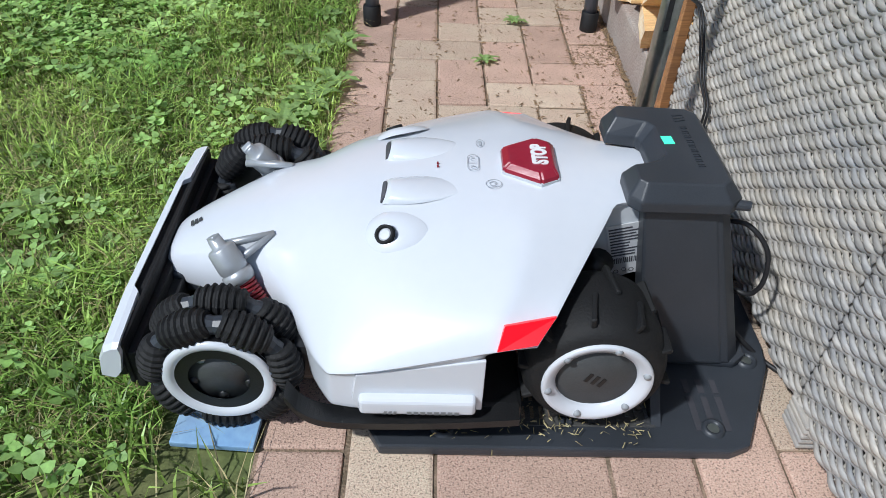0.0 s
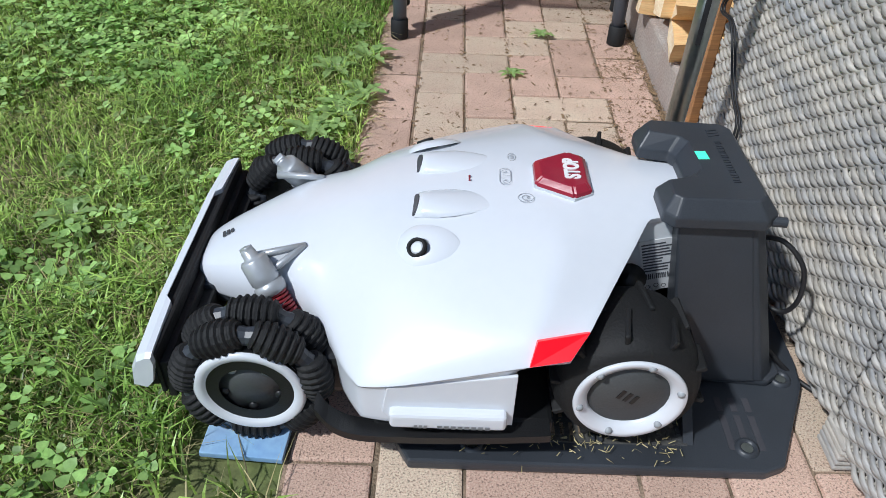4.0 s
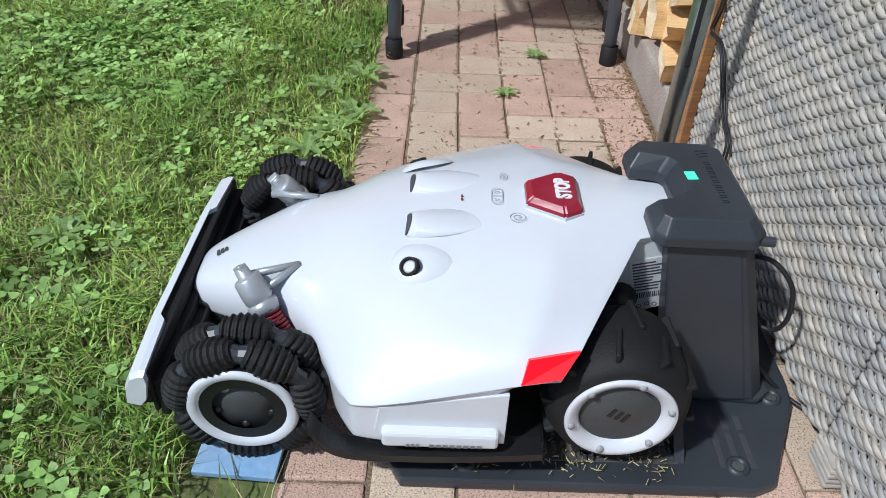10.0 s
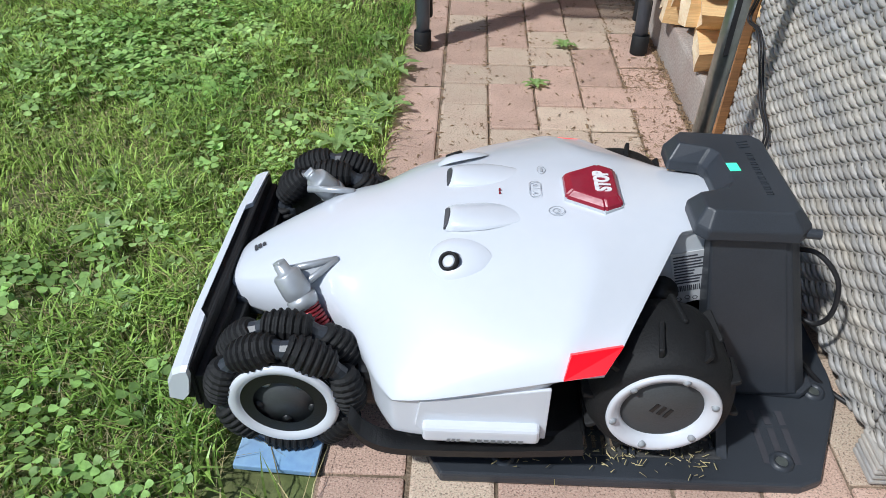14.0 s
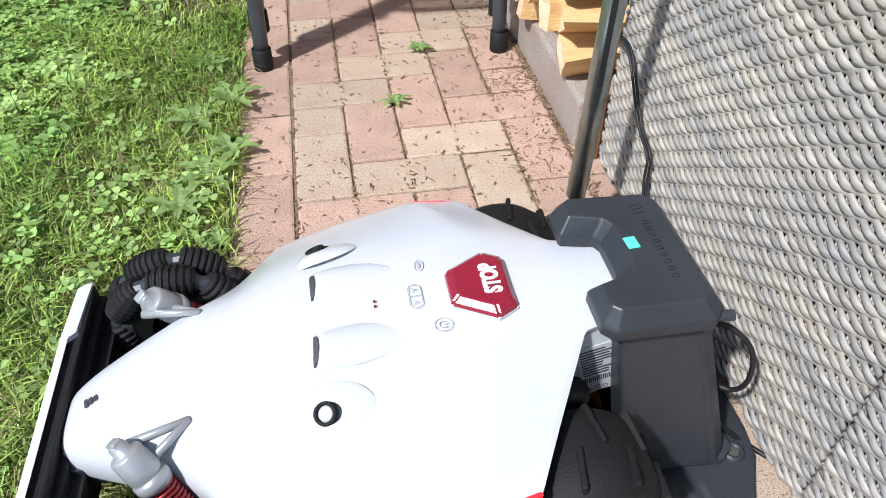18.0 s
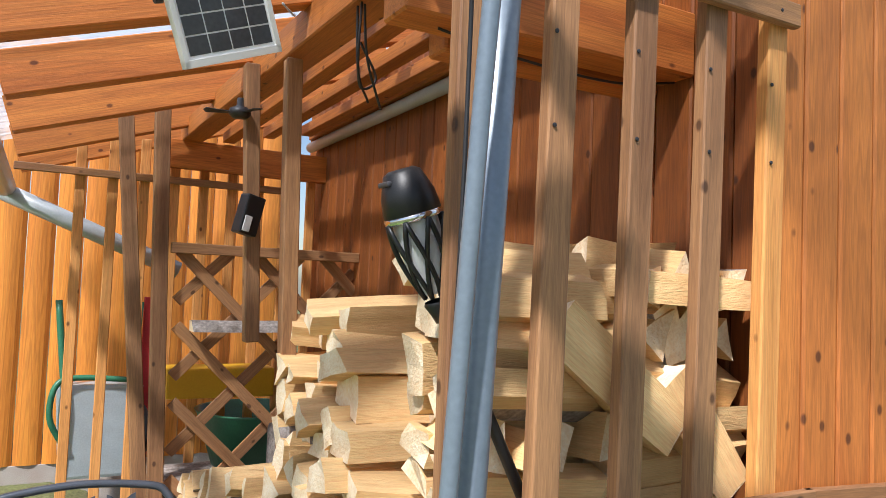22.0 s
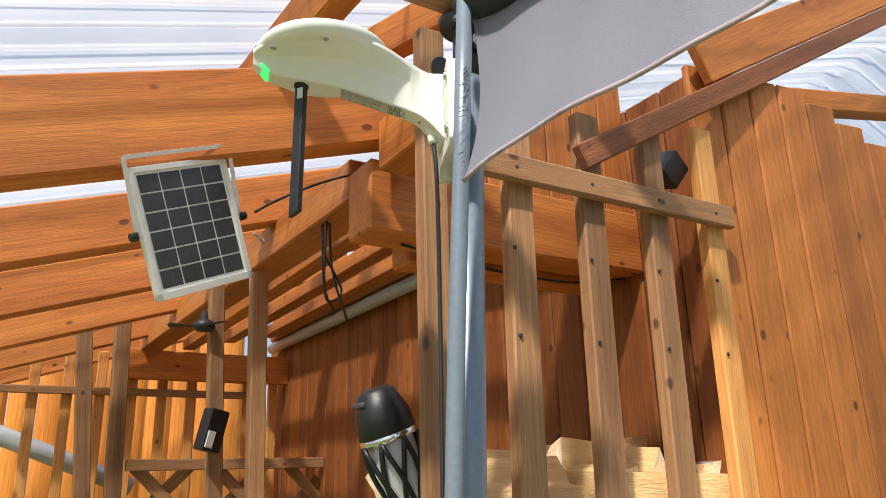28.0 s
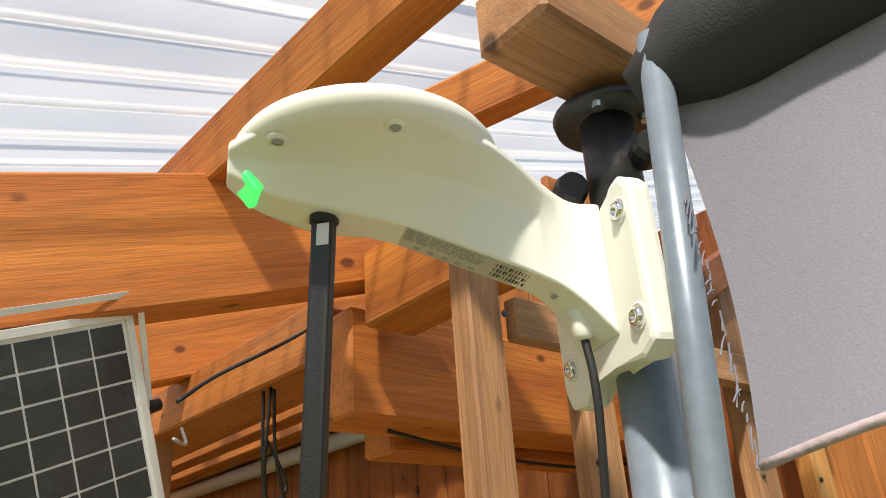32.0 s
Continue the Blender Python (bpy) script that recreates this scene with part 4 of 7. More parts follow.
    stop = part("stop_button", bm, RED, mo, "large dark red stop button with white lettering")
    text("lettering", "STOP", 0.0215, pose(0.2255, 0, 0.2722, 0, 0, 90) @ Matrix.Diagonal((0.82, 1.15, 1, 1)), WHITE, stop, 0.0011)
    bm = B()
    lo, hi = ring(bm, 1.045, 0.25), ring(bm, 1.045, 0.2615)
    for k in range(6):
        bm.faces.new((lo[k], lo[(k + 1) % 6], hi[(k + 1) % 6], hi[k]))
    bm.faces.new(hi)
    part("button_well", bm, SHELL2, mo)
    # keys, symbols
    for x, y, r in ((0.1685, -0.043, 0.0092), (0.156, 0.047, 0.0062)):
        z = deck(x, abs(y))
        bm = B()
        tube(bm, [(r * math.cos(a) * (0.8 if y > 0 else 1), r * math.sin(a) * (1.3 if y > 0 else 1), 0) for a in [k * math.tau / 28 for k in range(29)]], 0.0004, 5, cap=False)
        k = part("key_ring", bm, KEYINK, mo)
        k.matrix_basis = pose(x, y, z + 0.0006, math.copysign(4, -y) * -1, -3.5, 0)
        bm = B()
        if y < 0:
            tube(bm, [(r * 0.5 * math.cos(a), r * 0.5 * math.sin(a), 0) for a in [0.6 + i * 0.5 for i in range(11)]], 0.00045, 5)
            tube(bm, [(0.0008, 0, 0), (0.0052, 0, 0)], 0.00045, 5)
        else:
            box(bm, (-0.0015, -0.004, -0.0003), (0.0015, 0.004, 0.0003))
        part("key_symbol", bm, KEYINK, k)
    bm = B()
    loop = [(0.0068 * math.cos(a), 0.0068 * math.sin(a) + (0.01 if math.sin(a) > 0 else -0.01), 0) for a in [q * math.tau / 28 + 0.01 for q in range(28)]]
    tube(bm, loop + loop[:1], 0.00045, 5, cap=False)
    tube(bm, [(-0.0066, 0, 0), (0.0066, 0, 0)], 0.00035, 5)
    kp = part("key_pad", bm, KEYINK, mo)
    kp.matrix_basis = pose(0.1455, 0, deck(0.1455, 0) + 0.0006, 0, -4.5, 0)
    for y in (-0.009, 0.009):
        bm = B()
        tube(bm, [(-0.003, y - 0.003, 0), (0.003, y, 0), (-0.003, y + 0.003, 0)], 0.00045, 5)
        part("key_symbol", bm, KEYINK if y > 0 else KEYINK, kp)
    bm = B()
    for y in (-0.0035, 0.0035):
        box(bm, (0.1015, y - 0.0012, deck(0.102, 0) - 0.002), (0.104, y + 0.0012, deck(0.102, 0) + 0.0007), 0.0004)
    part("indicator_light", bm, SPRING, mo, "tiny paired indicator lights")
    for k in range(3):
        bm = B()
        box(bm, (-0.002, -0.006 + 0.002 * k, 0), (0.002, 0.006, 0.001))
        o = part("badge_mark", bm, INK, mo)
        o.matrix_basis = pose(-0.2135 + k * 0.0058, 0.0, 0.1535 + 0.0027 * k, 0, -26, 0) @ pose(0, 0, 0, 0, 0, 18)
    for k in range(5):
        bm = B()
        box(bm, (-0.0015, -0.002, 0), (0.0015, 0.002, 0.0006))
        o = part("badge_mark", bm, GREYINK, mo)
        o.matrix_basis = pose(0.375, -0.016 + k * 0.008, 0.2645, 0, 1, 0)
    # side panel, ledge with its print, red lights
    for s in (-1, 1):
        bm = B()
        pts = [(0.018, 0.14), (0.157, 0.166), (0.157, 0.084), (0.024, 0.084), (0.012, 0.1)]
        prism(bm, pts, -0.003, 0.0015, 0.0014, pose(0, s * 0.2365, 0, 90, 0, 0))
        pn = part("side_panel", bm, SHELL, mo)
        bm = B()
        box(bm, (0.02, -0.005, 0.0865), (0.15, 0.0125, 0.111), 0.0075, seg=4)
        for v in bm.verts:
            v.co.y = s * (0.2375 + v.co.y)
        bmesh.ops.recalc_face_normals(bm, faces=bm.faces)
        part("step_ledge", bm, SHELL, pn, smooth=False)
        if s < 0:
            for k in range(12):
                if k == 3:
                    continue
                bm = B()
                x, w = (0.047 + k * 0.0054, 0.0034) if k < 3 else (0.0435 + k * 0.0075, 0.0052)
                sk = 0.0016 if k < 3 else 0
                v = [bm.verts.new(p) for p in ((x, -0.2502, 0.0895), (x + w, -0.2502, 0.0895), (x + w + sk, -0.2506, 0.0955), (x + sk, -0.2506, 0.0955))]
                bm.faces.new(v)
                bmesh.ops.solidify(bm, geom=bm.faces[:], thickness=0.0006)
                part("brand_bar", bm, GREYINK, pn)
        bm = B()
        q = [(0.1665, 0.2415, 0.186), (0.2075, 0.2385, 0.1945), (0.228, 0.2135, 0.2105), (0.1735, 0.2255, 0.2075)]
        lift = 0.0022 if s < 0 else -0.004
        vs = [bm.verts.new((x, s * (y + lift), z + lift * 0.5)) for x, y, z in q] + [bm.verts.new((x, s * (y - 0.006), z - 0.004)) for x, y, z in q]
        for fi in ((0, 1, 2, 3), (7, 6, 5, 4), (0, 4, 5, 1), (1, 5, 6, 2), (2, 6, 7, 3), (3, 7, 4, 0)):
            bm.faces.new([vs[i] for i in fi])
        bmesh.ops.recalc_face_normals(bm, faces=bm.faces)
        part("tail_light", bm, RED_LIGHT, mo, "lit red side light")
    # chassis and rear housing
    bm = B()
    box(bm, (-0.18, -0.06, 0.06), (0.33, 0.06, 0.12), 0.012)
    box(bm, (-0.06, -0.19, 0.07), (0.16, 0.19, 0.13), 0.012)
    part("chassis", bm, PLASTIC, mo, "black plastic chassis")
    bm = B()
    box(bm, (0.0, -0.228, 0.045), (0.205, 0.228, 0.078), 0.006)
    part("cutting_deck", bm, PLASTIC, mo)
    bm = B()
    prism(bm, [(0.288, 0.246), (0.382, 0.25), (0.376, 0.154), (0.366, 0.146), (0.312, 0.118), (0.296, 0.122), (0.27, 0.17), (0.27, 0.225)], -0.0625, 0.0625, 0.005, pose(0, 0, 0, 90, 0, 0))
    hs = part("rear_housing", bm, SHELL2, mo, "light grey rear housing")
    lm = basis((0.343, -0.0632, 0.178), (1, 0, 0.27), (0.0, 0, 1))
    bm = B()
    box(bm, (-0.028, -0.037, 0), (0.028, 0.043, 0.0012), 0.0004, lm)
    lb = part("rating_label", bm, PAPER, hs, "white rating label with fine print and a bar code")
    rnd = random.Random(3)
    for k in range(10):
        bm = B()
        box(bm, (-0.025, 0.036 - k * 0.0046, 0.0010), (-0.025 + rnd.uniform(0.022, 0.05), 0.0378 - k * 0.0046, 0.0017), 0, lm)
        part("print_bar", bm, INK, lb)
    for k in range(22):
        bm = B()
        x = -0.025 + k * 0.0023 + (0.0015 if k > 12 else 0)
        box(bm, (x, -0.018, 0.0010), (x + rnd.uniform(0.0007, 0.0017), -0.0095, 0.0017), 0, lm)
        part("print_bar", bm, INK, lb)
    for k, (x, y) in enumerate(((-0.022, -0.031), (-0.012, -0.029), (-0.003, -0.031), (0.008, -0.026), (0.02, -0.03))):
        bm = B()
        tube(bm, [lm @ Vector((x + 0.003 * math.cos(a), y + 0.003 * math.sin(a), 0.0014)) for a in [q * math.tau / 6 for q in range(7)]], 0.0005, 4)
        part("print_mark", bm, INK, lb)
    # skids
    for s in (-1, 1):
        bm = B()
        pts = spline([(-0.062, s * 0.23, 0.1), (-0.046, s * 0.234, 0.077), (-0.018, s * 0.236, 0.064), (0.034, s * 0.237, 0.063), (0.12, s * 0.237, 0.066), (0.2, s * 0.237, 0.074)], 5)
        rr = [[bm.verts.new((p.x, p.y + a * s, p.z + b)) for a, b in ((-0.014, -0.006), (0.01, -0.006), (0.01, 0.005), (-0.014, 0.006))] for p in pts]
        for a, b in zip(rr, rr[1:]):
            for k in range(4):
                bm.faces.new((a[k], a[(k + 1) % 4], b[(k + 1) % 4], b[k]))
        bm.faces.new(rr[0]), bm.faces.new(rr[-1])
        bmesh.ops.recalc_face_normals(bm, faces=bm.faces)
        part("skid_bar", bm, PLASTIC, mo)
    # bumper: white outer bar, black ribbed rubber inside
    bm = B()
    rows = []
    for y in (-0.207, -0.2, -0.118, -0.108, 0.108, 0.118, 0.2, 0.207):
        wide = abs(y) > 0.11
        k = 0.86 if abs(y) > 0.203 else 1.0
        inn = -0.2505 if wide else -0.2615
        prof = [(-0.283, 0.093), (-0.279, 0.118), (-0.27, 0.137), (-0.258, 0.143), (inn, 0.1435 if wide else 0.142), (inn + 0.001, 0.13), (-0.256, 0.1), (-0.266, 0.088)]
        rows.append([bm.verts.new((-0.26 + (x + 0.26) * k + 0.006 * (abs(y) / 0.2) ** 3, y, 0.115 + (z - 0.115) * k)) for x, z in prof])
    for a, b in zip(rows, rows[1:]):
        for q in range(8):
            bm.faces.new((a[q], a[(q + 1) % 8], b[(q + 1) % 8], b[q]))
    bm.faces.new(rows[0]), bm.faces.new(rows[-1])
    bmesh.ops.recalc_face_normals(bm, faces=bm.faces)
    bp = part("bumper_bar", bm, SHELL, mo, "white front bumper bar")
    for x0, x1, z0, z1, w in ((-0.264, -0.246, 0.09, 0.136, 0.202), (-0.2475, -0.2415, 0.075, 0.14, 0.2005), (-0.242, -0.232, 0.065, 0.124, 0.198), (-0.233, -0.218, 0.06, 0.108, 0.19)):
        bm = B()
        box(bm, (x0, -w, z0), (x1, w, z1), 0.003)
        part("bumper_pad", bm, RUBBER, bp, "black ribbed rubber bumper strip")
    for s in (-1, 1):
        bm = B()
        box(bm, (-0.222, s * 0.168 - 0.02, 0.088), (-0.196, s * 0.168 + 0.02, 0.112), 0.004)
        part("bumper_arm", bm, ANTHRACITE, bp)
        bm = B()
        box(bm, (-0.235, s * 0.045 - 0.012, 0.085), (-0.2, s * 0.045 + 0.012, 0.115), 0.004)
        part("bumper_arm", bm, ANTHRACITE, bp)
    # shock absorbers
    for s in (-1, 1):
        top, bot = Vector((-0.155, s * 0.0965, 0.211)), Vector((-0.113, s * 0.124, 0.142))
        d = (top - bot).normalized()
        q = Matrix.Translation(top) @ d.to_track_quat("Z", "Y").to_matrix().to_4x4()
        bm = B()
        lathe(bm, [(0, 0.0), (0.006, -0.001), (0.0085, -0.004), (0.009, -0.013), (0.0145, -0.0145), (0.0165, -0.017), (0.0175, -0.036), (0.0173, -0.044), (0.016, -0.046), (0.016, -0.0475), (0.0185, -0.0485), (0.0185, -0.056), (0.0165, -0.0625), (0, -0.0625)], 26, q)
        box(bm, (-0.0055, -0.0075, -0.012), (0.0055, 0.0075, 0.0015), 0.002, q)
        sh = part("shock_absorber", bm, SILVER, mo, "silver shock absorber housing", smooth=True)
        bm = B()
        a0, a1 = Vector((-0.15, s * 0.098, 0.186)), Vector((-0.09, s * 0.072, 0.199))
        for o0, o1, th in ((Vector((-0.006, s * -0.01, 0.004)), Vector((0, 0, 0.0)), 0.0045), (Vector((0.014, s * 0.01, -0.008)), Vector((0, 0, 0.0)), 0.0045)):
            tube(bm, [a0 + o0, (a0 + o0 + a1 + o1) / 2, a1 + o1], th, 8, radii=[th * 1.2, th, th * 0.8])
        v = [bm.verts.new(p) for p in (a0 + Vector((-0.006, -s * 0.01, 0.002)), a0 + Vector((0.014, s * 0.01, -0.009)), a1 + Vector((0, 0, -0.002)))]
        bm.faces.new(v)
        part("bracket", bm, SILVER, sh, "silver triangular bracket", smooth=True)
        bm = B()
        e1 = d.orthogonal().normalized()
        e2 = d.cross(e1)
        c0 = top - d * 0.06
        tube(bm, [c0 - d * (0.036 * k / 90) + (e1 * math.cos(k * 0.5) + e2 * math.sin(k * 0.5)) * 0.0135 for k in range(91)], 0.0023, 6)
        part("coil_spring", bm, SPRING, sh, "red coil spring", smooth=True)
        bm = B()
        tube(bm, [c0, c0 - d * 0.045], 0.0085, 12)
        part("damper_rod", bm, CHROME, sh, smooth=True)
        bm = B()
        tube(bm, [bot + Vector((0, 0, -0.012)), Vector((-0.12, s * 0.15, 0.1))], 0.014, 10)
        part("suspension_arm", bm, PLASTIC, mo, smooth=True)
    # front omni wheels: two rings of ribbed barrel rollers
    FX, FZ = -0.1405, 0.0955
    for s in (-1, 1):
        hub = B()
        ax = pose(FX, s * 0.18, FZ, 90, 0, 0)
        lathe(hub, [(0.035, -0.03), (0.064, -0.03), (0.064, 0.03), (0.035, 0.03)], 36, ax)
        wh = part("front_wheel", hub, PLASTIC, mo, "black omni wheel with ribbed rollers and white rim")
        for row in (0, 1):
            yc = s * (0.160 + 0.036 * row)
            for k in range(7):
                a = (k + 0.5 * row) * math.tau / 7 + 0.62
                c = Vector((FX + 0.0735 * math.cos(a), yc, FZ + 0.0735 * math.sin(a)))
                tdir = Vector((-math.sin(a), 0, math.cos(a)))
                bm = B()
                prof = []
                for i in range(29):
                    t = i / 28
                    r = 0.0148 + 0.0072 * math.sin(math.pi * t) ** 0.8 - (0.0026 if i % 4 in (0, 1) else 0)
                    prof.append((r, (t - 0.5) * 0.058))
                lathe(bm, [(0.0, -0.029)] + prof + [(0.0, 0.029)], 14, Matrix.Translation(c) @ tdir.to_track_quat("Z", "Y").to_matrix().to_4x4())
                part("roller", bm, RUBBER, wh)
                bm = B()
                a2 = a + math.pi / 7
                c2 = Vector((FX + 0.074 * math.cos(a2), yc, FZ + 0.074 * math.sin(a2)))
                td2 = Vector((-math.sin(a2), 0, math.cos(a2)))
                lathe(bm, [(0, -0.012), (0.0125, -0.011), (0.0105, 0), (0.0125, 0.011), (0, 0.012)], 10, Matrix.Translation(c2) @ td2.to_track_quat("Z", "Y").to_matrix().to_4x4())
                part("roller_holder", bm, ANTHRACITE, wh)
        face = Matrix.Translation((FX, s * 0.2115, FZ - 0.001)) @ Vector((0, s, 0)).to_track_quat("Z", "Y").to_matrix().to_4x4()
        bm = B()
        lathe(bm, [(0.0, -0.01), (0.06, -0.012), (0.0645, -0.005), (0.0635, 0.001), (0.06, 0.0035), (0.052, 0.001), (0.044, -0.009), (0.0415, -0.0105), (0.0, -0.0105)], 56, face)
        part("rim", bm, SHELL, wh, "white plastic rim", smooth=True)
        bm = B()
        lathe(bm, [(0.0425, -0.0105), (0.0415, -0.0075), (0.0255, -0.0078), (0.0245, -0.005), (0.0, -0.0048)], 40, face)
        cap = part("hub_cap", bm, GREYHUB, wh, "dark grey hub cap", smooth=True)
        for k in range(5):
            a = k * math.tau / 5 + 0.9
            bm = B()
            lathe(bm, [(0.0, -0.0045), (0.003, -0.0046), (0.0034, -0.0055), (0.0055, -0.0058), (0.006, -0.008)], 14, face @ Matrix.Translation((0.0335 * math.cos(a), 0.0335 * math.sin(a), 0)))
            part("screw", bm, STEEL if k in (0, 1) else PLASTIC, cap, smooth=True)
    # rear wheels
    RX, RZ = 0.2845, 0.1165
    for s in (-1, 1):
        face = Matrix.Translation((RX, s * 0.222, RZ)) @ Vector((0, s, 0)).to_track_quat("Z", "Y").to_matrix().to_4x4()
        bm = B()
        lathe(bm, [(0.05, -0.105), (0.074, -0.104), (0.08, -0.098), (0.083, -0.085), (0.084, -0.06), (0.0845, -0.04), (0.082, -0.02), (0.075, -0.006), (0.067, 0.0), (0.055, 0.0)], 64, face)
        ty = part("rear_wheel", bm, RUBBER, mo, "black lugged rear wheel with white rim", smooth=True)
        for row in (0, 1):
            for k in range(10):
                a = (k + row * 0.5) * math.tau / 10 + 0.13
                bm = B()
                box(bm, (0.078, -0.003, -0.1 + row * 0.046), (0.0945, 0.003, -0.056 + row * 0.046), 0.0022)
                for v in bm.verts:
                    t = (v.co.z + 0.1 - row * 0.046) / 0.044
                    v.co.y += 0.008 * (t - 0.5) * (1 if row else -1)
                    v.co.x -= 0.007 * (2 * t - 1) ** 2
                bmesh.ops.transform(bm, matrix=face @ pose(0, 0, 0, 0, 0, math.degrees(a)), verts=bm.verts)
                part("tread_lug", bm, RUBBER, ty)
        bm = B()
        lathe(bm, [(0.034, -0.012), (0.0605, -0.004), (0.0628, 0.002), (0.0612, 0.0045), (0.056, 0.0035), (0.047, -0.002), (0.0455, -0.006), (0.044, -0.012)], 64, face)
        part("rim", bm, SHELL, ty, "white plastic rim ring", smooth=True)
        bm = B()
        lathe(bm, [(0.0465, -0.0105), (0.0455, -0.0062), (0.0405, -0.0058), (0.0385, -0.0028), (0.0, -0.002)], 56, face)
        cap = part("hub_cap", bm, GREYHUB, ty, "dark grey hub cap", smooth=True)
        for k in range(3):
            bm = B()
            box(bm, (-0.013 + k * 0.009, -0.007, -0.0026), (-0.0085 + k * 0.009, 0.007, -0.0014), 0, face @ pose(0, 0, 0, 0, 0, -28))
            part("embossed_mark", bm, PLASTIC, cap)
        for k in range(6):
            a = k * math.tau / 6 + 1.3
            bm = B()
            lathe(bm, [(0.0, 0.0055), (0.003, 0.0055), (0.0032, 0.0045), (0.0045, 0.004), (0.0045, -0.001)], 14, face @ Matrix.Translation((0.0555 * math.cos(a), 0.0555 * math.sin(a), 0)))
            part("screw", bm, GREYINK, ty, smooth=True)
        bm = B()
        tube(bm, [(RX, s * 0.06, RZ), (RX, s * 0.13, RZ)], 0.026, 16)
        tube(bm, [(RX + 0.01, s * 0.075, 0.14), (RX + 0.012, s * 0.095, 0.185)], 0.018, 14)
        part("axle_motor", bm, PLASTIC, mo, smooth=True)
    return mo


build_mower()


# ---- wicker sofa ----
def wicker_panel(parent, y0, y1, x_base, x_top, height, seed):
    """A back panel along y, twill-woven from strands that run along it, up the outer side and over the rounded top."""
    rnd = random.Random(seed)
    bm = B()
    vs = box(bm, (0, y0 + 0.01, 0.03), (0.07, y1 - 0.01, height - 0.012), 0.01)
    for v in vs:
        v.co.x += x_base + 0.008 + (x_top - x_base) * v.co.z / height
    # near-black filler, so the gaps between strands come out dark
    part("panel_core", bm, WICKER_DK, parent, "dark solid core behind the weave")
    pitch, half, rad, wide = 0.0094, 0.0132, 0.022, 0.036
    lean = (x_top - x_base) / height

    def skin(d):
        """Place and outward direction at a distance d up the outer side and over the top."""
        up = height - rad
        if d < up:
            return x_base + lean * d, d, -1.0, lean
        a = (d - up) / rad
        if a < math.pi / 2:
            return x_base + lean * up + rad * (1 - math.cos(a)), up + rad * math.sin(a), -math.cos(a), math.sin(a)
        e = d - up - rad * math.pi / 2
        if e < wide:
            return x_base + lean * up + rad + e, height, 0.0, 1.0
        a = min(math.pi / 2, (e - wide) / rad)
        return x_base + lean * up + rad + wide + rad * math.sin(a), height - rad * (1 - math.cos(a)), math.sin(a), math.cos(a)

    rows = int((height + wide + 2 * rad - 0.04) / pitch)
    step = half / 3
    ny = int((y1 - y0) / step)
    for j in range(rows):
        d0 = 0.035 + j * pitch
        bm = B()
        rings = []
        wob = rnd.uniform(0, 6)
        for k in range(ny + 1):
            y = y0 + k * step
            ph = math.tau * (k / 3 + j) / 3
            out = 0.0024 * math.cos(ph) + 0.001
            d = d0 + 0.002 * math.sin(ph) + 0.0007 * math.sin(wob + k * 0.19)
            px, pz, nx, nz = skin(d)
            tx, tz = nz, -nx
            h = 0.0055 * (0.86 + 0.14 * math.cos(ph))
            ring = []
            for a, b in ((0.0032, 0.35), (0.0012, 1.0), (-0.0022, 0.55), (-0.0022, -0.55), (0.0012, -1.0), (0.0032, -0.35)):
                o = out + a
                ring.append(bm.verts.new((px + nx * o + tx * h * b, y, pz + nz * o + tz * h * b)))
            rings.append(ring)
        for a, b in zip(rings, rings[1:]):
            for q in range(6):
                bm.faces.new((a[q], a[(q + 1) % 6], b[(q + 1) % 6], b[q]))
        bm.faces.new(rings[0]), bm.faces.new(rings[-1])
        part("strand", bm, WICKER, parent, smooth=True)
    # pale upright stakes, each a pair of thin canes that the strands pass over and under
    reach = height + wide + 2 * rad
    for k in range(1, int((y1 - y0) / half)):
        bm = B()
        for e in (-0.0021, 0.0021):
            pts = []
            for q in range(31):
                d = 0.04 + (height - rad - 0.05) * q / 20 if q <= 20 else height - rad - 0.01 + (reach - height + rad - 0.02) * (q - 20) / 10
                px, pz, nx, nz = skin(d)
                pts.append((px + nx * 0.0002, y0 + k * half + e + 0.0006 * math.sin(d * 60 + k), pz + nz * 0.0002))
            tube(bm, pts, 0.0021, 4, cap=False)
        part("stake", bm, STAKE, parent, smooth=True)
    # upright wraps that close the two ends
    for y, s in ((y0, -1), (y1, 1)):
        for q in range(4):
            bm = B()
            pts = []
            for k in range(int((height - 0.05) / 0.011)):
                z = 0.035 + k * 0.011
                pts.append((x_base + lean * z + 0.008 + q * 0.017, y + s * (0.001 + 0.003 * math.cos(math.pi * (k + q))), z))
            tube(bm, pts, 0.0075, 6)
            part("strand", bm, WICKER, parent, smooth=True)


STAKE = material("wicker_stake", (0.52, 0.49, 0.43), 0.55, vary=0.2, scale=30, bump=0.1, rand=0.12)
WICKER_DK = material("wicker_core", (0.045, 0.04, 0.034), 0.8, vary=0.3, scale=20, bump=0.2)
RIM = []


def mesh_rim():
    if not RIM:
        bm = B()
        pts = [(-0.021, 0, -0.004), (-0.012, 0.0, 0.001), (0, 0, 0.0025), (0.012, 0.0, 0.001), (0.021, 0, -0.004)]
        rr = [[bm.verts.new((x, y + a, z + b)) for a, b in ((-0.0036, -0.001), (-0.0016, 0.0014), (0.0016, 0.0014), (0.0036, -0.001))] for x, y, z in pts]
        for a, b in zip(rr, rr[1:]):
            for q in range(4):
                bm.faces.new((a[q], a[(q + 1) % 4], b[(q + 1) % 4], b[q]))
        RIM.append(mesh_of("rim_strand", bm, WICKER, True))
    return RIM[0]


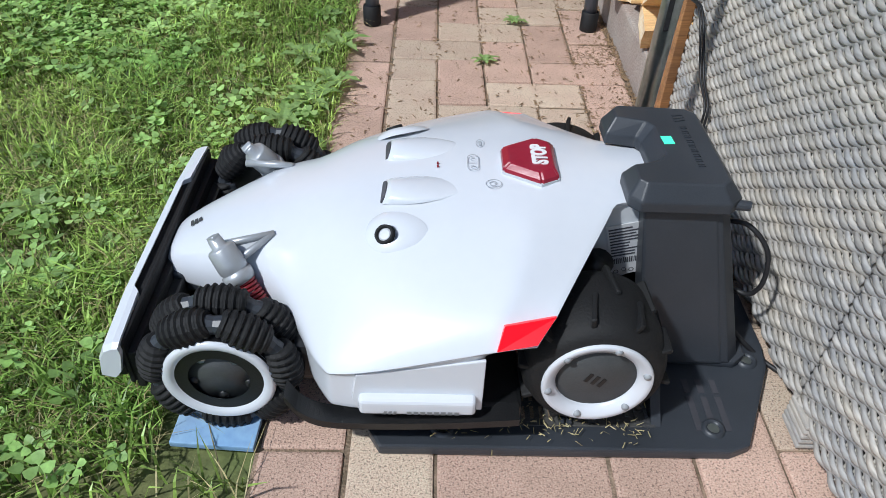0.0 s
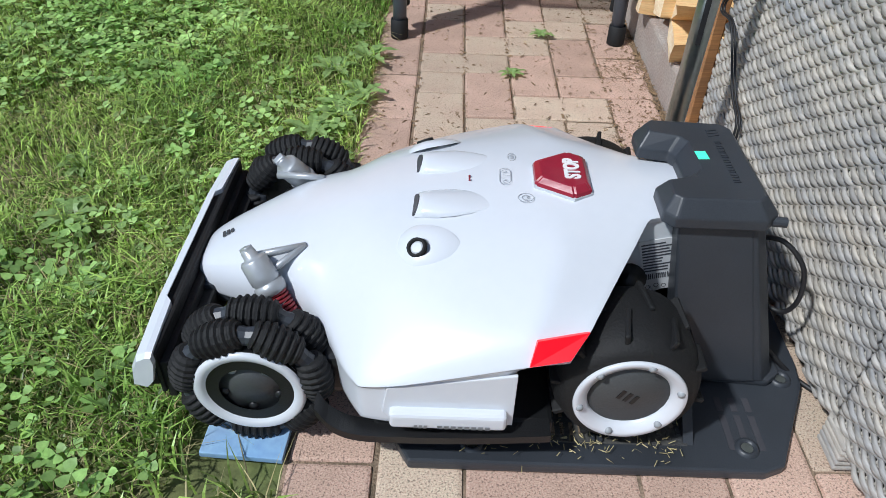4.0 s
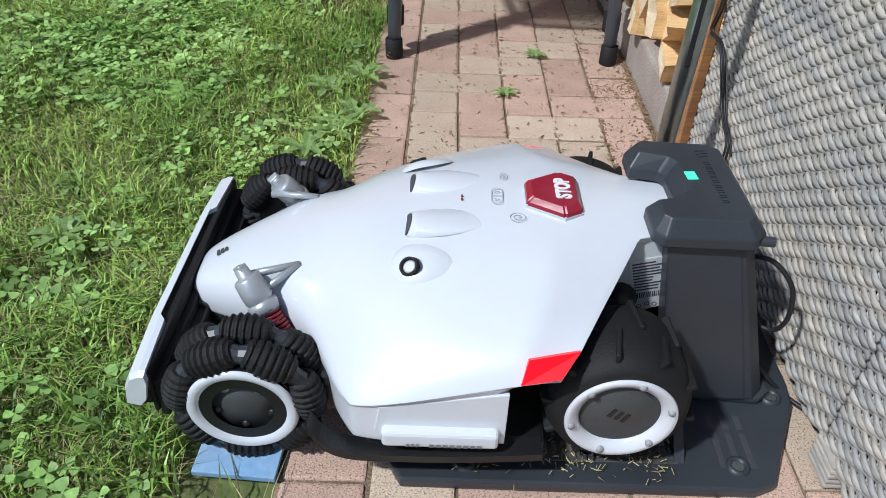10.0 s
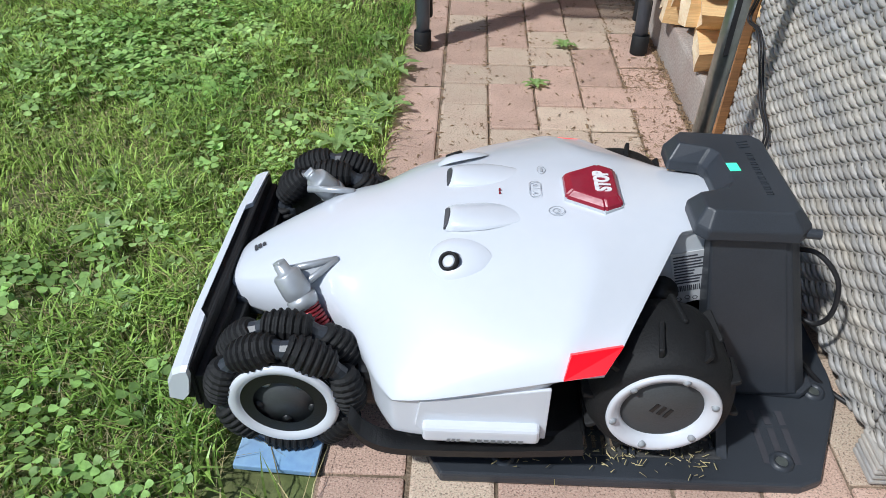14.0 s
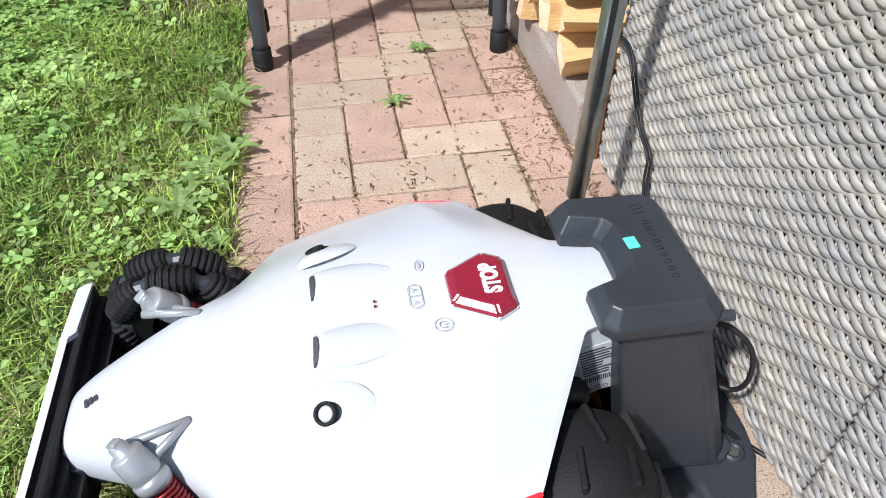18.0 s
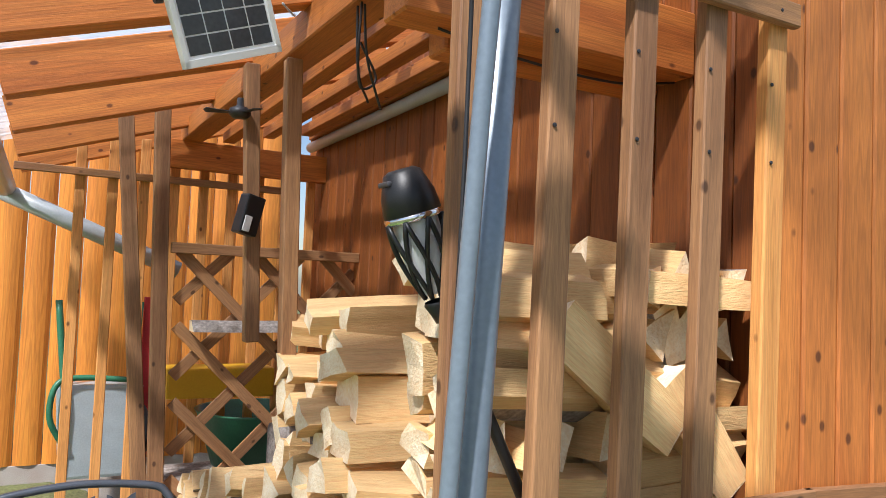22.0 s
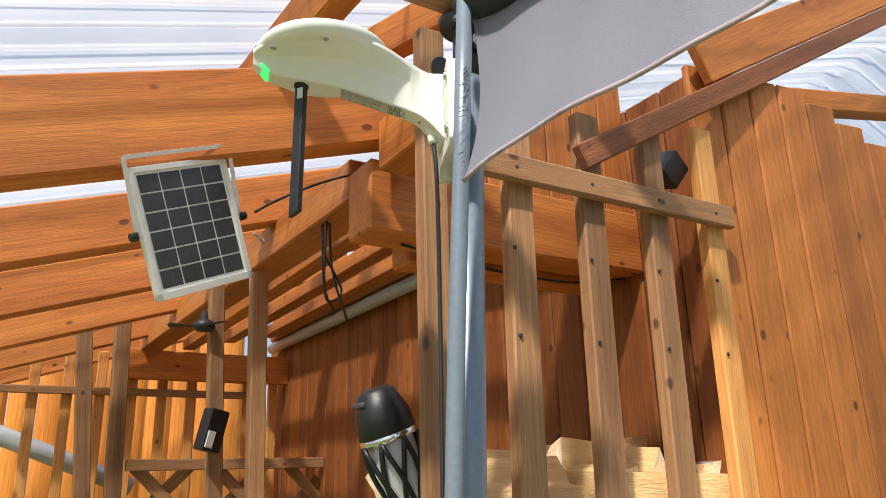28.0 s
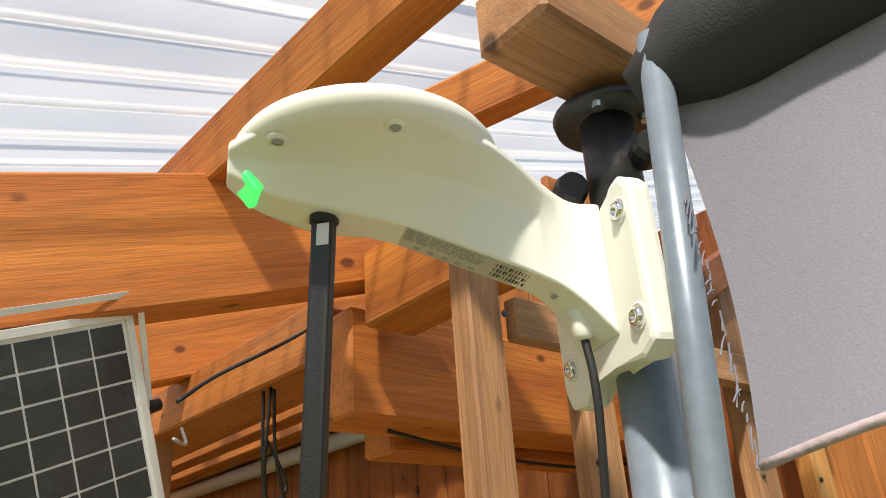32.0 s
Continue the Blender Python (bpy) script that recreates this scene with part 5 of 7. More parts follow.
def cushion(bm, sx, sy, sz, m, puff=0.25):
    """A plump rectangular pad."""
    n = 14
    top, bot = [], []
    for s, store in ((1, top), (-1, bot)):
        for j in range(n + 1):
            row = []
            for i in range(n + 1):
                u, v = 2 * i / n - 1, 2 * j / n - 1
                e = max(0.0, (1 - abs(u) ** 5) * (1 - abs(v) ** 5)) ** 0.5
                row.append(bm.verts.new(m @ Vector((u * sx / 2 * (1 - 0.03 * abs(v)), v * sy / 2 * (1 - 0.03 * abs(u)), s * sz / 2 * (0.22 + 0.78 * e) + 0.004 * noise.noise((u * 2, v * 2, sx * 9))))))
            store.append(row)
    for store, flip in ((top, False), (bot, True)):
        for j in range(n):
            for i in range(n):
                q = (store[j][i], store[j][i + 1], store[j + 1][i + 1], store[j + 1][i])
                bm.faces.new(q[::-1] if flip else q)
    edge = [(0, i) for i in range(n)] + [(j, n) for j in range(n)] + [(n, n - i) for i in range(n)] + [(n - j, 0) for j in range(n)]
    for k in range(len(edge)):
        (a, b), (c, d) = edge[k], edge[(k + 1) % len(edge)]
        bm.faces.new((top[a][b], bot[a][b], bot[c][d], top[c][d]))
    bmesh.ops.recalc_face_normals(bm, faces=bm.faces)


def piped_cushion(name, size, m, mat, label):
    bm = B()
    cushion(bm, *size, m)
    ob = part(name, bm, mat, smooth=True)
    tagged(ob, label, "cushion")
    sx, sy, sz = (size[0] / 2 * 0.992, size[1] / 2 * 0.992, size[2] / 2 * 0.2)
    r = 0.03
    loop = []
    for cx, cy, a0 in ((sx - r, sy - r, 0), (-sx + r, sy - r, 90), (-sx + r, -sy + r, 180), (sx - r, -sy + r, 270)):
        loop += [m @ Vector((cx + r * math.cos(radians(a0 + q * 22.5)), cy + r * math.sin(radians(a0 + q * 22.5)), sz)) for q in range(5)]
    loop.append(loop[0])
    bm = B()
    tube(bm, loop, 0.005, 7, cap=False)
    part("piping", bm, PIPING, ob, "pale corded piping", smooth=True)
    return ob


def build_sofa():
    a = thing("wicker_sofa", "grey-beige woven wicker corner sofa with high back", "sofa", (0, 0, 0))
    wicker_panel(a, 1.5062, 2.2, 0.556, 0.575, 1.001, 1)
    bm = B()
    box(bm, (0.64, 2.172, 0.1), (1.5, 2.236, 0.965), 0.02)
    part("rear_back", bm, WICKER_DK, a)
    n = 112
    for k in range(n):
        for r in range(2):
            ob = new("rim_strand", mesh_rim())
            ob.parent = a
            ob.matrix_basis = pose(0.68 + k * 0.0072, 2.188 + r * 0.034, 0.974 + 0.0025 * (k % 2), 0, 0, 90 + random.Random(k).uniform(-9, 9)) @ pose(0, 0, 0, 0, (-14, 18)[r], 0)
    for j in range(6):
        bm = B()
        pts = [(0.655 + 0.0125 * k, 2.166 + 0.003 * math.cos(math.pi * (k + j)), 0.955 - j * 0.0125) for k in range(66)]
        tube(bm, pts, 0.0052, 5)
        part("strand", bm, WICKER, a, smooth=True)
    bm = B()
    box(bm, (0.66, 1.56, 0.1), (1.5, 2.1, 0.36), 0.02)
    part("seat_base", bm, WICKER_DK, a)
    for x, y in ((0.565, 1.57), (0.565, 2.15), (1.45, 2.15)):
        bm = B()
        for k in range(5):
            box(bm, (x, y, 0.004 + k * 0.009), (x + 0.06, y + 0.05, 0.0105 + k * 0.009), 0.003)
        part("foot", bm, WICKER, a)
    b = thing("wicker_sofa", "second grey-beige woven wicker sofa module set end to end", "sofa", (0, 0, 0))
    wicker_panel(b, 0.72, 1.5058, 0.553, 0.575, 0.996, 2)
    bm = B()
    box(bm, (0.66, 0.74, 0.1), (1.35, 1.52, 0.36), 0.02)
    part("seat_base", bm, WICKER_DK, b)
    for y in (0.75, 1.46):
        bm = B()
        for k in range(5):
            box(bm, (0.545, y, 0.004 + k * 0.009), (0.61, y + 0.05, 0.0105 + k * 0.009), 0.003)
        part("foot", bm, WICKER, b)
    piped_cushion("back_cushion", (0.9, 0.62, 0.13), basis((1.148, 2.11, 0.695), (1, 0, 0), (0, 0.2, 1)), CUSHION_DK, "dark slate grey back cushion with pale piping on the wicker sofa")
    piped_cushion("back_cushion", (0.57, 0.66, 0.15), basis((0.795, 1.765, 0.725), (0.2, -1, 0.0), (-0.18, -0.036, 1)), CUSHION, "blue-grey back cushion with pale piping leaning in the sofa corner")
    piped_cushion("back_cushion", (0.66, 0.66, 0.15), basis((0.782, 1.3, 0.69), (0.0, -1, 0.02), (-0.18, 0, 1)), CUSHION, "blue-grey back cushion with pale piping on the near sofa module")
    piped_cushion("seat_cushion", (0.85, 0.5, 0.13), pose(1.2, 1.83, 0.43), SEATPAD, "pale blue seat cushion on the wicker sofa")
    for z in (0.56, 0.69, 0.82):
        piped_cushion("seat_cushion", (0.6, 0.4, 0.13), pose(1.3, 1.8, z, 0, 0, 2), SEATPAD, "pale blue seat cushion stacked on the sofa seat")
    piped_cushion("seat_cushion", (0.5, 0.7, 0.13), pose(1.1, 1.15, 0.43), SEATPAD, "pale blue seat cushion on the near sofa module")


build_sofa()


def cable(name, pts, r, label, parent=None, mat=None):
    bm = B()
    tube(bm, spline(pts, 6), r, 7)
    return tagged(part(name, bm, mat or CABLE, parent, smooth=True), label, "cable")


for k in range(2):
    o = 0.005 * k
    cable("power_cable", [(0.55, 2.21 + o, 0.95), (0.545, 2.2 + o, 0.7), (0.543, 2.19 + o, 0.5), (0.545 - o, 2.177, 0.345), (0.543 - o, 2.19, 0.284), (0.543 - o, 2.125, 0.28), (0.545 - o, 2.05, 0.2), (0.545 - o, 1.998, 0.172), (0.543 - o, 1.985, 0.13), (0.53, 1.93, 0.05), (0.52, 1.86, 0.02), (0.52, 1.8, 0.03)], 0.0022, "thin black power cable hanging down the wicker sofa")
cable("power_cable", [(0.452, 1.64, 0.215), (0.475, 1.62, 0.222), (0.5, 1.605, 0.195), (0.507, 1.6, 0.15), (0.5, 1.61, 0.12), (0.478, 1.63, 0.118)], 0.0032, "black cable looping out of the charging dock")
cable("power_cable", [(0.5, 1.62, 0.05), (0.55, 1.6, 0.008), (0.6, 1.55, 0.008), (0.7, 1.5, 0.008)], 0.0035, "black cable running under the wicker sofa")


# ---- parasol pole ----
def build_pole():
    po = thing("parasol_pole", "grey two-part metal parasol pole on a black foot beside the sofa", "parasol pole", (0.446, 2.028, 0))
    lean = pose(-0.0176, -0.029, 0, -0.1, 2.457, 0)
    bm = B()
    lathe(bm, [(0, 0.012), (0.012, 0.012), (0.02, 0.03), (0.03, 0.026), (0.05, 0.014), (0.052, 0.0), (0, 0)], 32)
    ft = part("foot", bm, PLASTIC, po, "black plastic foot", smooth=True)
    for k in range(6):
        a = k * math.tau / 6
        bm = B()
        lathe(bm, [(0, 0.024), (0.005, 0.023), (0.006, 0.016)], 10, Matrix.Translation((0.038 * math.cos(a), 0.038 * math.sin(a), 0)))
        part("screw", bm, STEEL, ft)
    bm = B()
    knee = lean @ Vector((0, 0, 0.62))
    tube(bm, [knee * t for t in (0.03, 0.16)], 0.0105, 16)
    part("stub", bm, STEEL, po, smooth=True)
    bm = B()
    tube(bm, [knee * t for t in (0.15, 0.6, 1.0)], 0.0155, 20)
    lw = part("lower_tube", bm, STEEL, po, "dull galvanised lower tube", smooth=True)
    bm = B()
    box(bm, (-0.004, -0.0168, 0.3), (0.004, -0.014, 0.58), 0.001, basis((0, 0, 0), (1, 0, 0), knee.cross(Vector((1, 0, 0)))))
    part("slot", bm, IRON, lw)
    bm = B()
    tube(bm, [lean @ Vector((0, 0, z)) for z in (0.61, 1.2, 1.8, 2.32)], 0.0192, 24)
    up = part("upper_tube", bm, POLE, po, "blue-grey painted upper tube", smooth=True)
    for z in (0.625, 0.715, 0.765):
        bm = B()
        lathe(bm, [(0, 0.0045), (0.0045, 0.0035), (0.0055, 0)], 10, lean @ Matrix.Translation((-0.004, -0.0185, z)) @ pose(0, 0, 0, 90))
        part("bolt", bm, STEEL, up)
    bm = B()
    tube(bm, [lean @ Vector((0, 0, z)) for z in (2.315, 2.395)], 0.0198, 24)
    part("top_sleeve", bm, IRON, po, smooth=True)
    bm = B()
    lathe(bm, [(0, 0.0), (0.037, 0.0), (0.039, 0.007), (0.03, 0.012), (0, 0.012)], 32, lean @ Matrix.Translation((0, 0, 2.392)))
    fl = part("top_flange", bm, IRON, po, "black round top flange", smooth=True)
    for a in (3.62, 5.2):
        bm = B()
        lathe(bm, [(0, -0.005), (0.0045, -0.0045), (0.0055, 0.0)], 12, lean @ Matrix.Translation((0.029 * math.cos(a), 0.029 * math.sin(a), 2.392)))
        part("bolt", bm, STEEL, fl)
    # slim rod held by clamps
    bm = B()
    tube(bm, [(-0.004, -0.045, 1.05), (0.009, -0.046, 1.46), (0.02, -0.075, 1.975), (0.0235, -0.091, 2.17), (0.027, -0.107, 2.385)], 0.0095, 16)
    rod = part("canopy_rod", bm, ROD, po, "slim grey canopy rod", smooth=True)
    for z, dx in ((1.07, 0.028),):
        bm = B()
        tube(bm, [lean @ Vector((0, 0, z - 0.02)), lean @ Vector((0, 0, z + 0.02))], 0.0222, 20)
        box(bm, (-0.048 + dx, -0.062, z - 0.018), (0.0 + dx, -0.034, z + 0.018), 0.004)
        cl = part("clamp", bm, PLASTIC, po, "black plastic clamp")
        bm = B()
        lathe(bm, [(0, 0.004), (0.005, 0.0035), (0.006, 0)], 12, Matrix.Translation((-0.034 + dx, -0.062, z)) @ pose(0, 0, 0, 90))
        part("bolt", bm, STEEL, cl)
    # coiled cable and bag hook on the pole
    bm = B()
    tube(bm, [(-0.028 + 0.022 * math.cos(k * 0.42) + 0.004 * math.sin(k * 1.3), 0.03 + 0.018 * math.sin(k * 0.42) + 0.004 * math.cos(k * 0.9), 0.745 + 0.045 * math.sin(k * 0.42 + 1.5) + 0.008 * math.sin(k * 0.77)) for k in range(180)], 0.0022, 5)
    tagged(part("cable_coil", bm, CABLE, None, smooth=True), "coil of black cable tied behind the parasol pole", "cable").matrix_basis = pose(0.452, 2.03, -0.03)
    return po


build_pole()


TOP_DIR, HEM_DIR = Vector((0.32, -0.89, 0.32)), Vector((0.21, -0.97, 0.13))


def build_canopy():
    """The folded-out corner of the grey parasol cloth with its dark sleeve."""
    ob = thing("parasol_canopy", "sagging light grey parasol cloth with frayed hem and dark sleeve", "parasol cloth", (0, 0, 0))
    bm = B()
    nu, nv = 80, 14
    grid = []
    for i in range(nu + 1):
        u = i / nu
        top = Vector((0.487, 1.93, 2.36)) + TOP_DIR * (1.25 * u)
        hem = Vector((0.448, 1.905, 2.125)) + HEM_DIR * (1.25 * u) + Vector((0, 0, 0.004 * math.sin(u * 23)))
        row = []
        for j in range(nv + 1):
            v = j / nv
            p = top.lerp(hem, v)
            p.x += 0.008 * math.sin(u * 14 + v * 3) * v + 0.012 * math.sin(math.pi * v) + 0.0016 * math.sin(u * 70 + 2.5 * v) * (0.3 + 0.7 * v)
            row.append(bm.verts.new(p))
        grid.append(row)
    for i in range(nu):
        for j in range(nv):
            bm.faces.new((grid[i][j], grid[i + 1][j], grid[i + 1][j + 1], grid[i][j + 1]))
    hem = [r[-1].co.copy() for r in grid]
    side = [v.co.copy() for v in grid[0]]
    part("cloth", bm, CLOTH, ob, "light grey woven cloth", smooth=True)
    bm = B()
    tube(bm, hem, 0.0025, 7)
    part("hem", bm, HEM, ob, "pinkish worn hem", smooth=True)
    bm = B()
    rnd = random.Random(5)
    for k in range(26):
        p = side[0].lerp(side[-1], 0.35 + 0.65 * k / 26)
        q = p + Vector((-rnd.uniform(0.004, 0.014), -0.002, -rnd.uniform(0.004, 0.016)))
        tube(bm, [p, (p + q) / 2 + Vector((0, 0, 0.001)), q], 0.0005, 4)
    part("frayed_threads", bm, CLOTH, ob)
    bm = B()
    pts = [Vector((0.484, 1.935, 2.362)) + TOP_DIR * d for d in (-0.01, 0.08, 0.3, 0.8, 1.3)]
    tube(bm, spline(pts, 4), 0.05, 18, radii=[0.016, 0.026, 0.036, 0.043, 0.047] + [0.052] * 12)
    part("sleeve", bm, CLOTH_DK, ob, "dark folded cloth sleeve", smooth=True)


build_canopy()


# ---- stacked garden chairs ----
def mesh_sheet(bm, pu, du, dv, r):
    """Expanded metal: two families of diagonal wires over a surface pu(u, v) of du x dv metres."""
    pitch = 0.0168
    tall = 0.0118
    nu, nv = int(du / pitch), int(dv / tall)
    for s in (1, -1):
        for k in range(-nv, nu + 1) if s == 1 else range(0, nu + nv + 1):
            pts = []
            for j in range(0, nv + 1, 3):
                u = (k + s * j) / nu
                if -0.001 <= u <= 1.001:
                    pts.append(pu(min(max(u, 0), 1), j / nv))
            if len(pts) > 1:
                tube(bm, pts, r, 3, cap=False)


def build_chairs():
    W = 0.27

    def chair(name, fine, wire):
        ob = thing(name, "anthracite metal garden chair with mesh seat in a stack of four", "chair", (0, 0, 0), group="stacked garden chairs")
        for s in (-1, 1):
            bm = B()
            pts = spline([(s * W, -0.012, 0.015), (s * (W - 0.01), 0.0, 0.35), (s * (W - 0.02), 0.022, 0.56), (s * (W - 0.026), 0.075, 0.64), (s * (W - 0.026), 0.16, 0.672), (s * (W - 0.024), 0.3, 0.66), (s * (W - 0.03), 0.44, 0.6), (s * (W - 0.03), 0.52, 0.4), (s * W, 0.58, 0.02)], 5)
            tube(bm, pts, 0.0165, 12)
            part("leg_frame", bm, CHAIR, ob, smooth=True)
            for y, z0 in ((-0.012, 0.0), (0.58, 0.0)):
                bm = B()
                lathe(bm, [(0, 0), (0.0215, 0), (0.022, 0.004), (0.0215, 0.046), (0.0185, 0.048)], 14, Matrix.Translation((s * W, y, z0)))
                part("foot_cap", bm, RUBBER, ob, "black rubber foot cap", smooth=True)
            bm = B()
            tube(bm, [(s * (W - 0.014), -0.03, 0.425), (s * 0.222, 0.05, 0.425)], 0.008, 8)
            part("spacer", bm, CHAIR, ob)
        w = 0.225
        # seat frame
        bm = B()
        loop = [(-w, 0.53, 0.41), (-w, 0.3, 0.4), (-w, 0.08, 0.425), (-w + 0.012, 0.03, 0.425), (-w + 0.05, 0.012, 0.422), (0, 0.006, 0.42), (w - 0.05, 0.012, 0.422), (w - 0.012, 0.03, 0.425), (w, 0.08, 0.425), (w, 0.3, 0.4), (w, 0.53, 0.41)]
        tube(bm, spline(loop, 4), 0.0115, 10)
        st = part("seat_frame", bm, CHAIR, ob, smooth=True)

        def seat_at(u, v):
            return Vector(((u * 2 - 1) * (w - 0.004) * (1 - 0.05 * max(0, 0.12 - v) / 0.12), 0.014 + 0.52 * v, 0.425 - 0.03 * math.sin(math.pi * v) - 0.006 * math.sin(math.pi * u)))

        bm = B()
        mesh_sheet(bm, seat_at, 2 * w, 0.52, wire)
        part("seat_mesh", bm, CHAIR, ob, "expanded metal seat")
        # backrest
        bw = 0.228

        def back_at(u, v):
            return Vector(((u * 2 - 1) * bw, 0.532 + 0.178 * v + 0.02 * math.sin(math.pi * u), 0.405 + 0.525 * v))

        bm = B()
        arch = [(-bw, 0.532, 0.405), (-bw, 0.632, 0.7), (-bw, 0.712, 0.93), (-bw + 0.015, 0.729, 0.982), (-bw + 0.06, 0.735, 1.006), (0, 0.743, 1.02), (bw - 0.06, 0.735, 1.006), (bw - 0.015, 0.729, 0.982), (bw, 0.712, 0.93), (bw, 0.632, 0.7), (bw, 0.532, 0.405)]
        tube(bm, spline(arch, 4), 0.0105, 10)
        bk = part("back_frame", bm, CHAIR, ob, smooth=True)
        bm = B()
        tube(bm, [back_at(k / 8, 1.0) for k in range(9)], 0.006, 8)
        part("back_rail", bm, CHAIR, bk, smooth=True)
        bm = B()
        mesh_sheet(bm, back_at, 2 * bw, 0.5, wire)
        part("back_mesh", bm, CHAIR, ob, "expanded metal backrest")
        if fine:
            for cx in (-0.1, 0.0, 0.1):
                for s in (-1, 1):
                    bm = B()
                    m = Matrix.Translation((cx, 0.732, 0.934)) @ pose(0, 0, 0, 90 - 8, 0, 0) @ pose(0, 0, 0, 0, 0, -s * 33)
                    L, wd = 0.066, 0.013
                    poly = [(0, 0), (wd * 0.8, L * 0.3), (wd, L * 0.55), (wd * 0.5, L * 0.85), (0, L), (-wd * 0.5, L * 0.85), (-wd, L * 0.55), (-wd * 0.8, L * 0.3)]
                    prism(bm, poly, -0.0015, 0.0015, 0, m)
                    part("leaf_ornament", bm, CHAIR, bk)
        return ob

    top = chair("garden_chair", True, 0.0017)
    low = chair("garden_chair", False, 0.0019)
    for k in range(3):
        m = pose(0.213 + 0.002 * k, (2.707, 2.745, 2.762)[k], 0.07 * k)
        if k == 0:
            low.matrix_basis = m
        else:
            copy_thing(low, m)
    top.matrix_basis = pose(0.216, 2.758, 0.212)


build_chairs()


# ---- log store: slats, rails, wall planks ----
def board(name, lo, hi, mat, parent, bev=0.003, m=None, label=""):
    bm = B()
    box(bm, lo, hi, bev, seg=1)
    ob = part(name, bm, mat, parent, label)
    if m is not None:
        ob.matrix_basis = m
    return ob


def build_store():
    fr = thing("log_store_frame", "weathered brown timber slat frame of the log store", "slat frame", (0, 0, 0), kind="structure")
    board("post", (-0.023, -0.015, 0), (0.023, 0.015, 2.465), SLAT, fr, m=pose(0.625, 2.262, 0.1))
    board("post", (-0.012, -0.012, 0), (0.012, 0.012, 0.62), RAW_X, fr, m=pose(0.556, 2.245, 0, 0, 0.5, 8), label="grey weathered corner board")
    for x, top, mat in ((0.792, 2.43, SLAT), (0.963, 2.5, SLAT), (1.135, 2.52, SLAT), (1.303, 2.55, SLAT_NEW)):
        board("slat", (-0.027, -0.014, 0), (0.027, 0.014, top - 0.1), mat, fr, m=pose(x - 0.02, 2.276, 0.1, 0, 0.9, 0))
    board("mid_rail", (0.6, -0.018, 1.382), (1.42, 0.0, 1.43), RAW_X, fr, m=pose(0, 2.258, 0))
    board("mid_rail", (0, -0.018, 1.382), (1.2, 0.0, 1.43), RAW_X, fr, m=pose(1.4, 2.262, 0, 0, 0, -9))
    board("top_rail", (0.66, -0.02, 2.315), (1.352, 0.0, 2.362), RAW_X, fr, m=pose(0, 2.258, 0))
    for x in (0.645, 0.785, 0.957, 1.13, 1.297):
        for y, z in ((2.2385, 2.338), (2.2405, 1.406), (2.26, 2.2), (2.26, 2.05)):
            bm = B()
            lathe(bm, [(0, 0.0014), (0.0032, 0.001), (0.004, -0.001)], 10, Matrix.Translation((x + 0.004 * math.sin(z * 40), y - 0.0005, z)) @ pose(0, 0, 0, 90))
            part("nail", bm, IRON, fr)
    # plank wall beside the store, cut along the roof slope
    w1 = thing("wall_north", "red-brown larch plank wall, boards upright, sunlit", "wall", (1.345, 2.3, 0), rz=-9, kind="structure")
    # added unseen dark board: keeps sky out of the plank gaps, makes them dark
    board("gap_backing", (0, 0.024, 0), (2.4, 0.04, 2.0), BARK, w1)
    u = 0.0
    k = 0
    while u < 2.4:
        bw = 0.094
        top = 2.74 if u < 0.3 else 2.74 - (u - 0.3) * 0.43
        board("plank", (u, 0, 0), (u + bw - 0.004, 0.02, max(1.2, top)), PLANK, w1, 0.005)
        u += bw
        k += 1
    # inner back wall of the store along y
    w2 = thing("wall_east", "red-brown larch plank back wall of the log store", "wall", (1.4, 2.32, 0), kind="structure")
    # same added backing here, dark behind the gaps and never seen itself
    board("gap_backing", (0.024, 0, 0), (0.04, 3.06, 2.75), BARK, w2)
    # planks take the darker copy, coloured for the store's inner shade
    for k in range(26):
        board("plank", (0, k * 0.118, 0), (0.02, (k + 1) * 0.118 - 0.004, 2.75), PLANK_SHADED, w2, 0.005)
    # end wall slats far back
    w3 = thing("wall_end", "open timber end wall of the log store with battens", "wall", (0, 5.15, 0), kind="structure")
    for k in range(9):
        board("batten", (0.2 + k * 0.14, 0, 0.2), (0.245 + k * 0.14, 0.03, 2.45), SLAT_NEW, w3)
    board("cross_beam", (0.55, -0.06, 2.32), (1.45, 0.0, 2.46), BEAM_X, w3)
    board("cross_rail", (-0.05, -0.035, 2.24), (1.2, -0.005, 2.275), RAW_X, w3)
    # uprights at the open left side
    sd = thing("log_store_uprights", "weathered uprights along the open side of the log store", "posts", (0, 0, 0), kind="structure")
    board("post", (-0.022, -0.02, 0.1), (0.022, 0.02, 2.4), SLAT, sd, m=pose(0.735, 3.3, 0, 0, -1.6, 0))
    board("post", (-0.022, -0.02, 1.6), (0.022, 0.02, 2.45), SLAT, sd, m=pose(0.74, 3.58, 0, 0, -2.8, 0))
    board("post", (-0.03, -0.03, 0.1), (0.03, 0.03, 2.5), SLAT, sd, m=pose(0.585, 4.6, 0, 0, -2.0, 0))
    board("post", (-0.03, -0.03, 0.3), (0.03, 0.03, 2.6), SLAT, sd, m=pose(0.585, 4.75, 0, 0, -5.0, 0))
    board("rail", (0.56, -0.02, 1.885), (1.4, 0.02, 1.93), RAW_X, sd, m=pose(0, 4.58, 0))
    lt = thing("lattice_panel", "brown diagonal timber lattice behind the firewood", "lattice", (0, 4.62, 0), kind="structure")
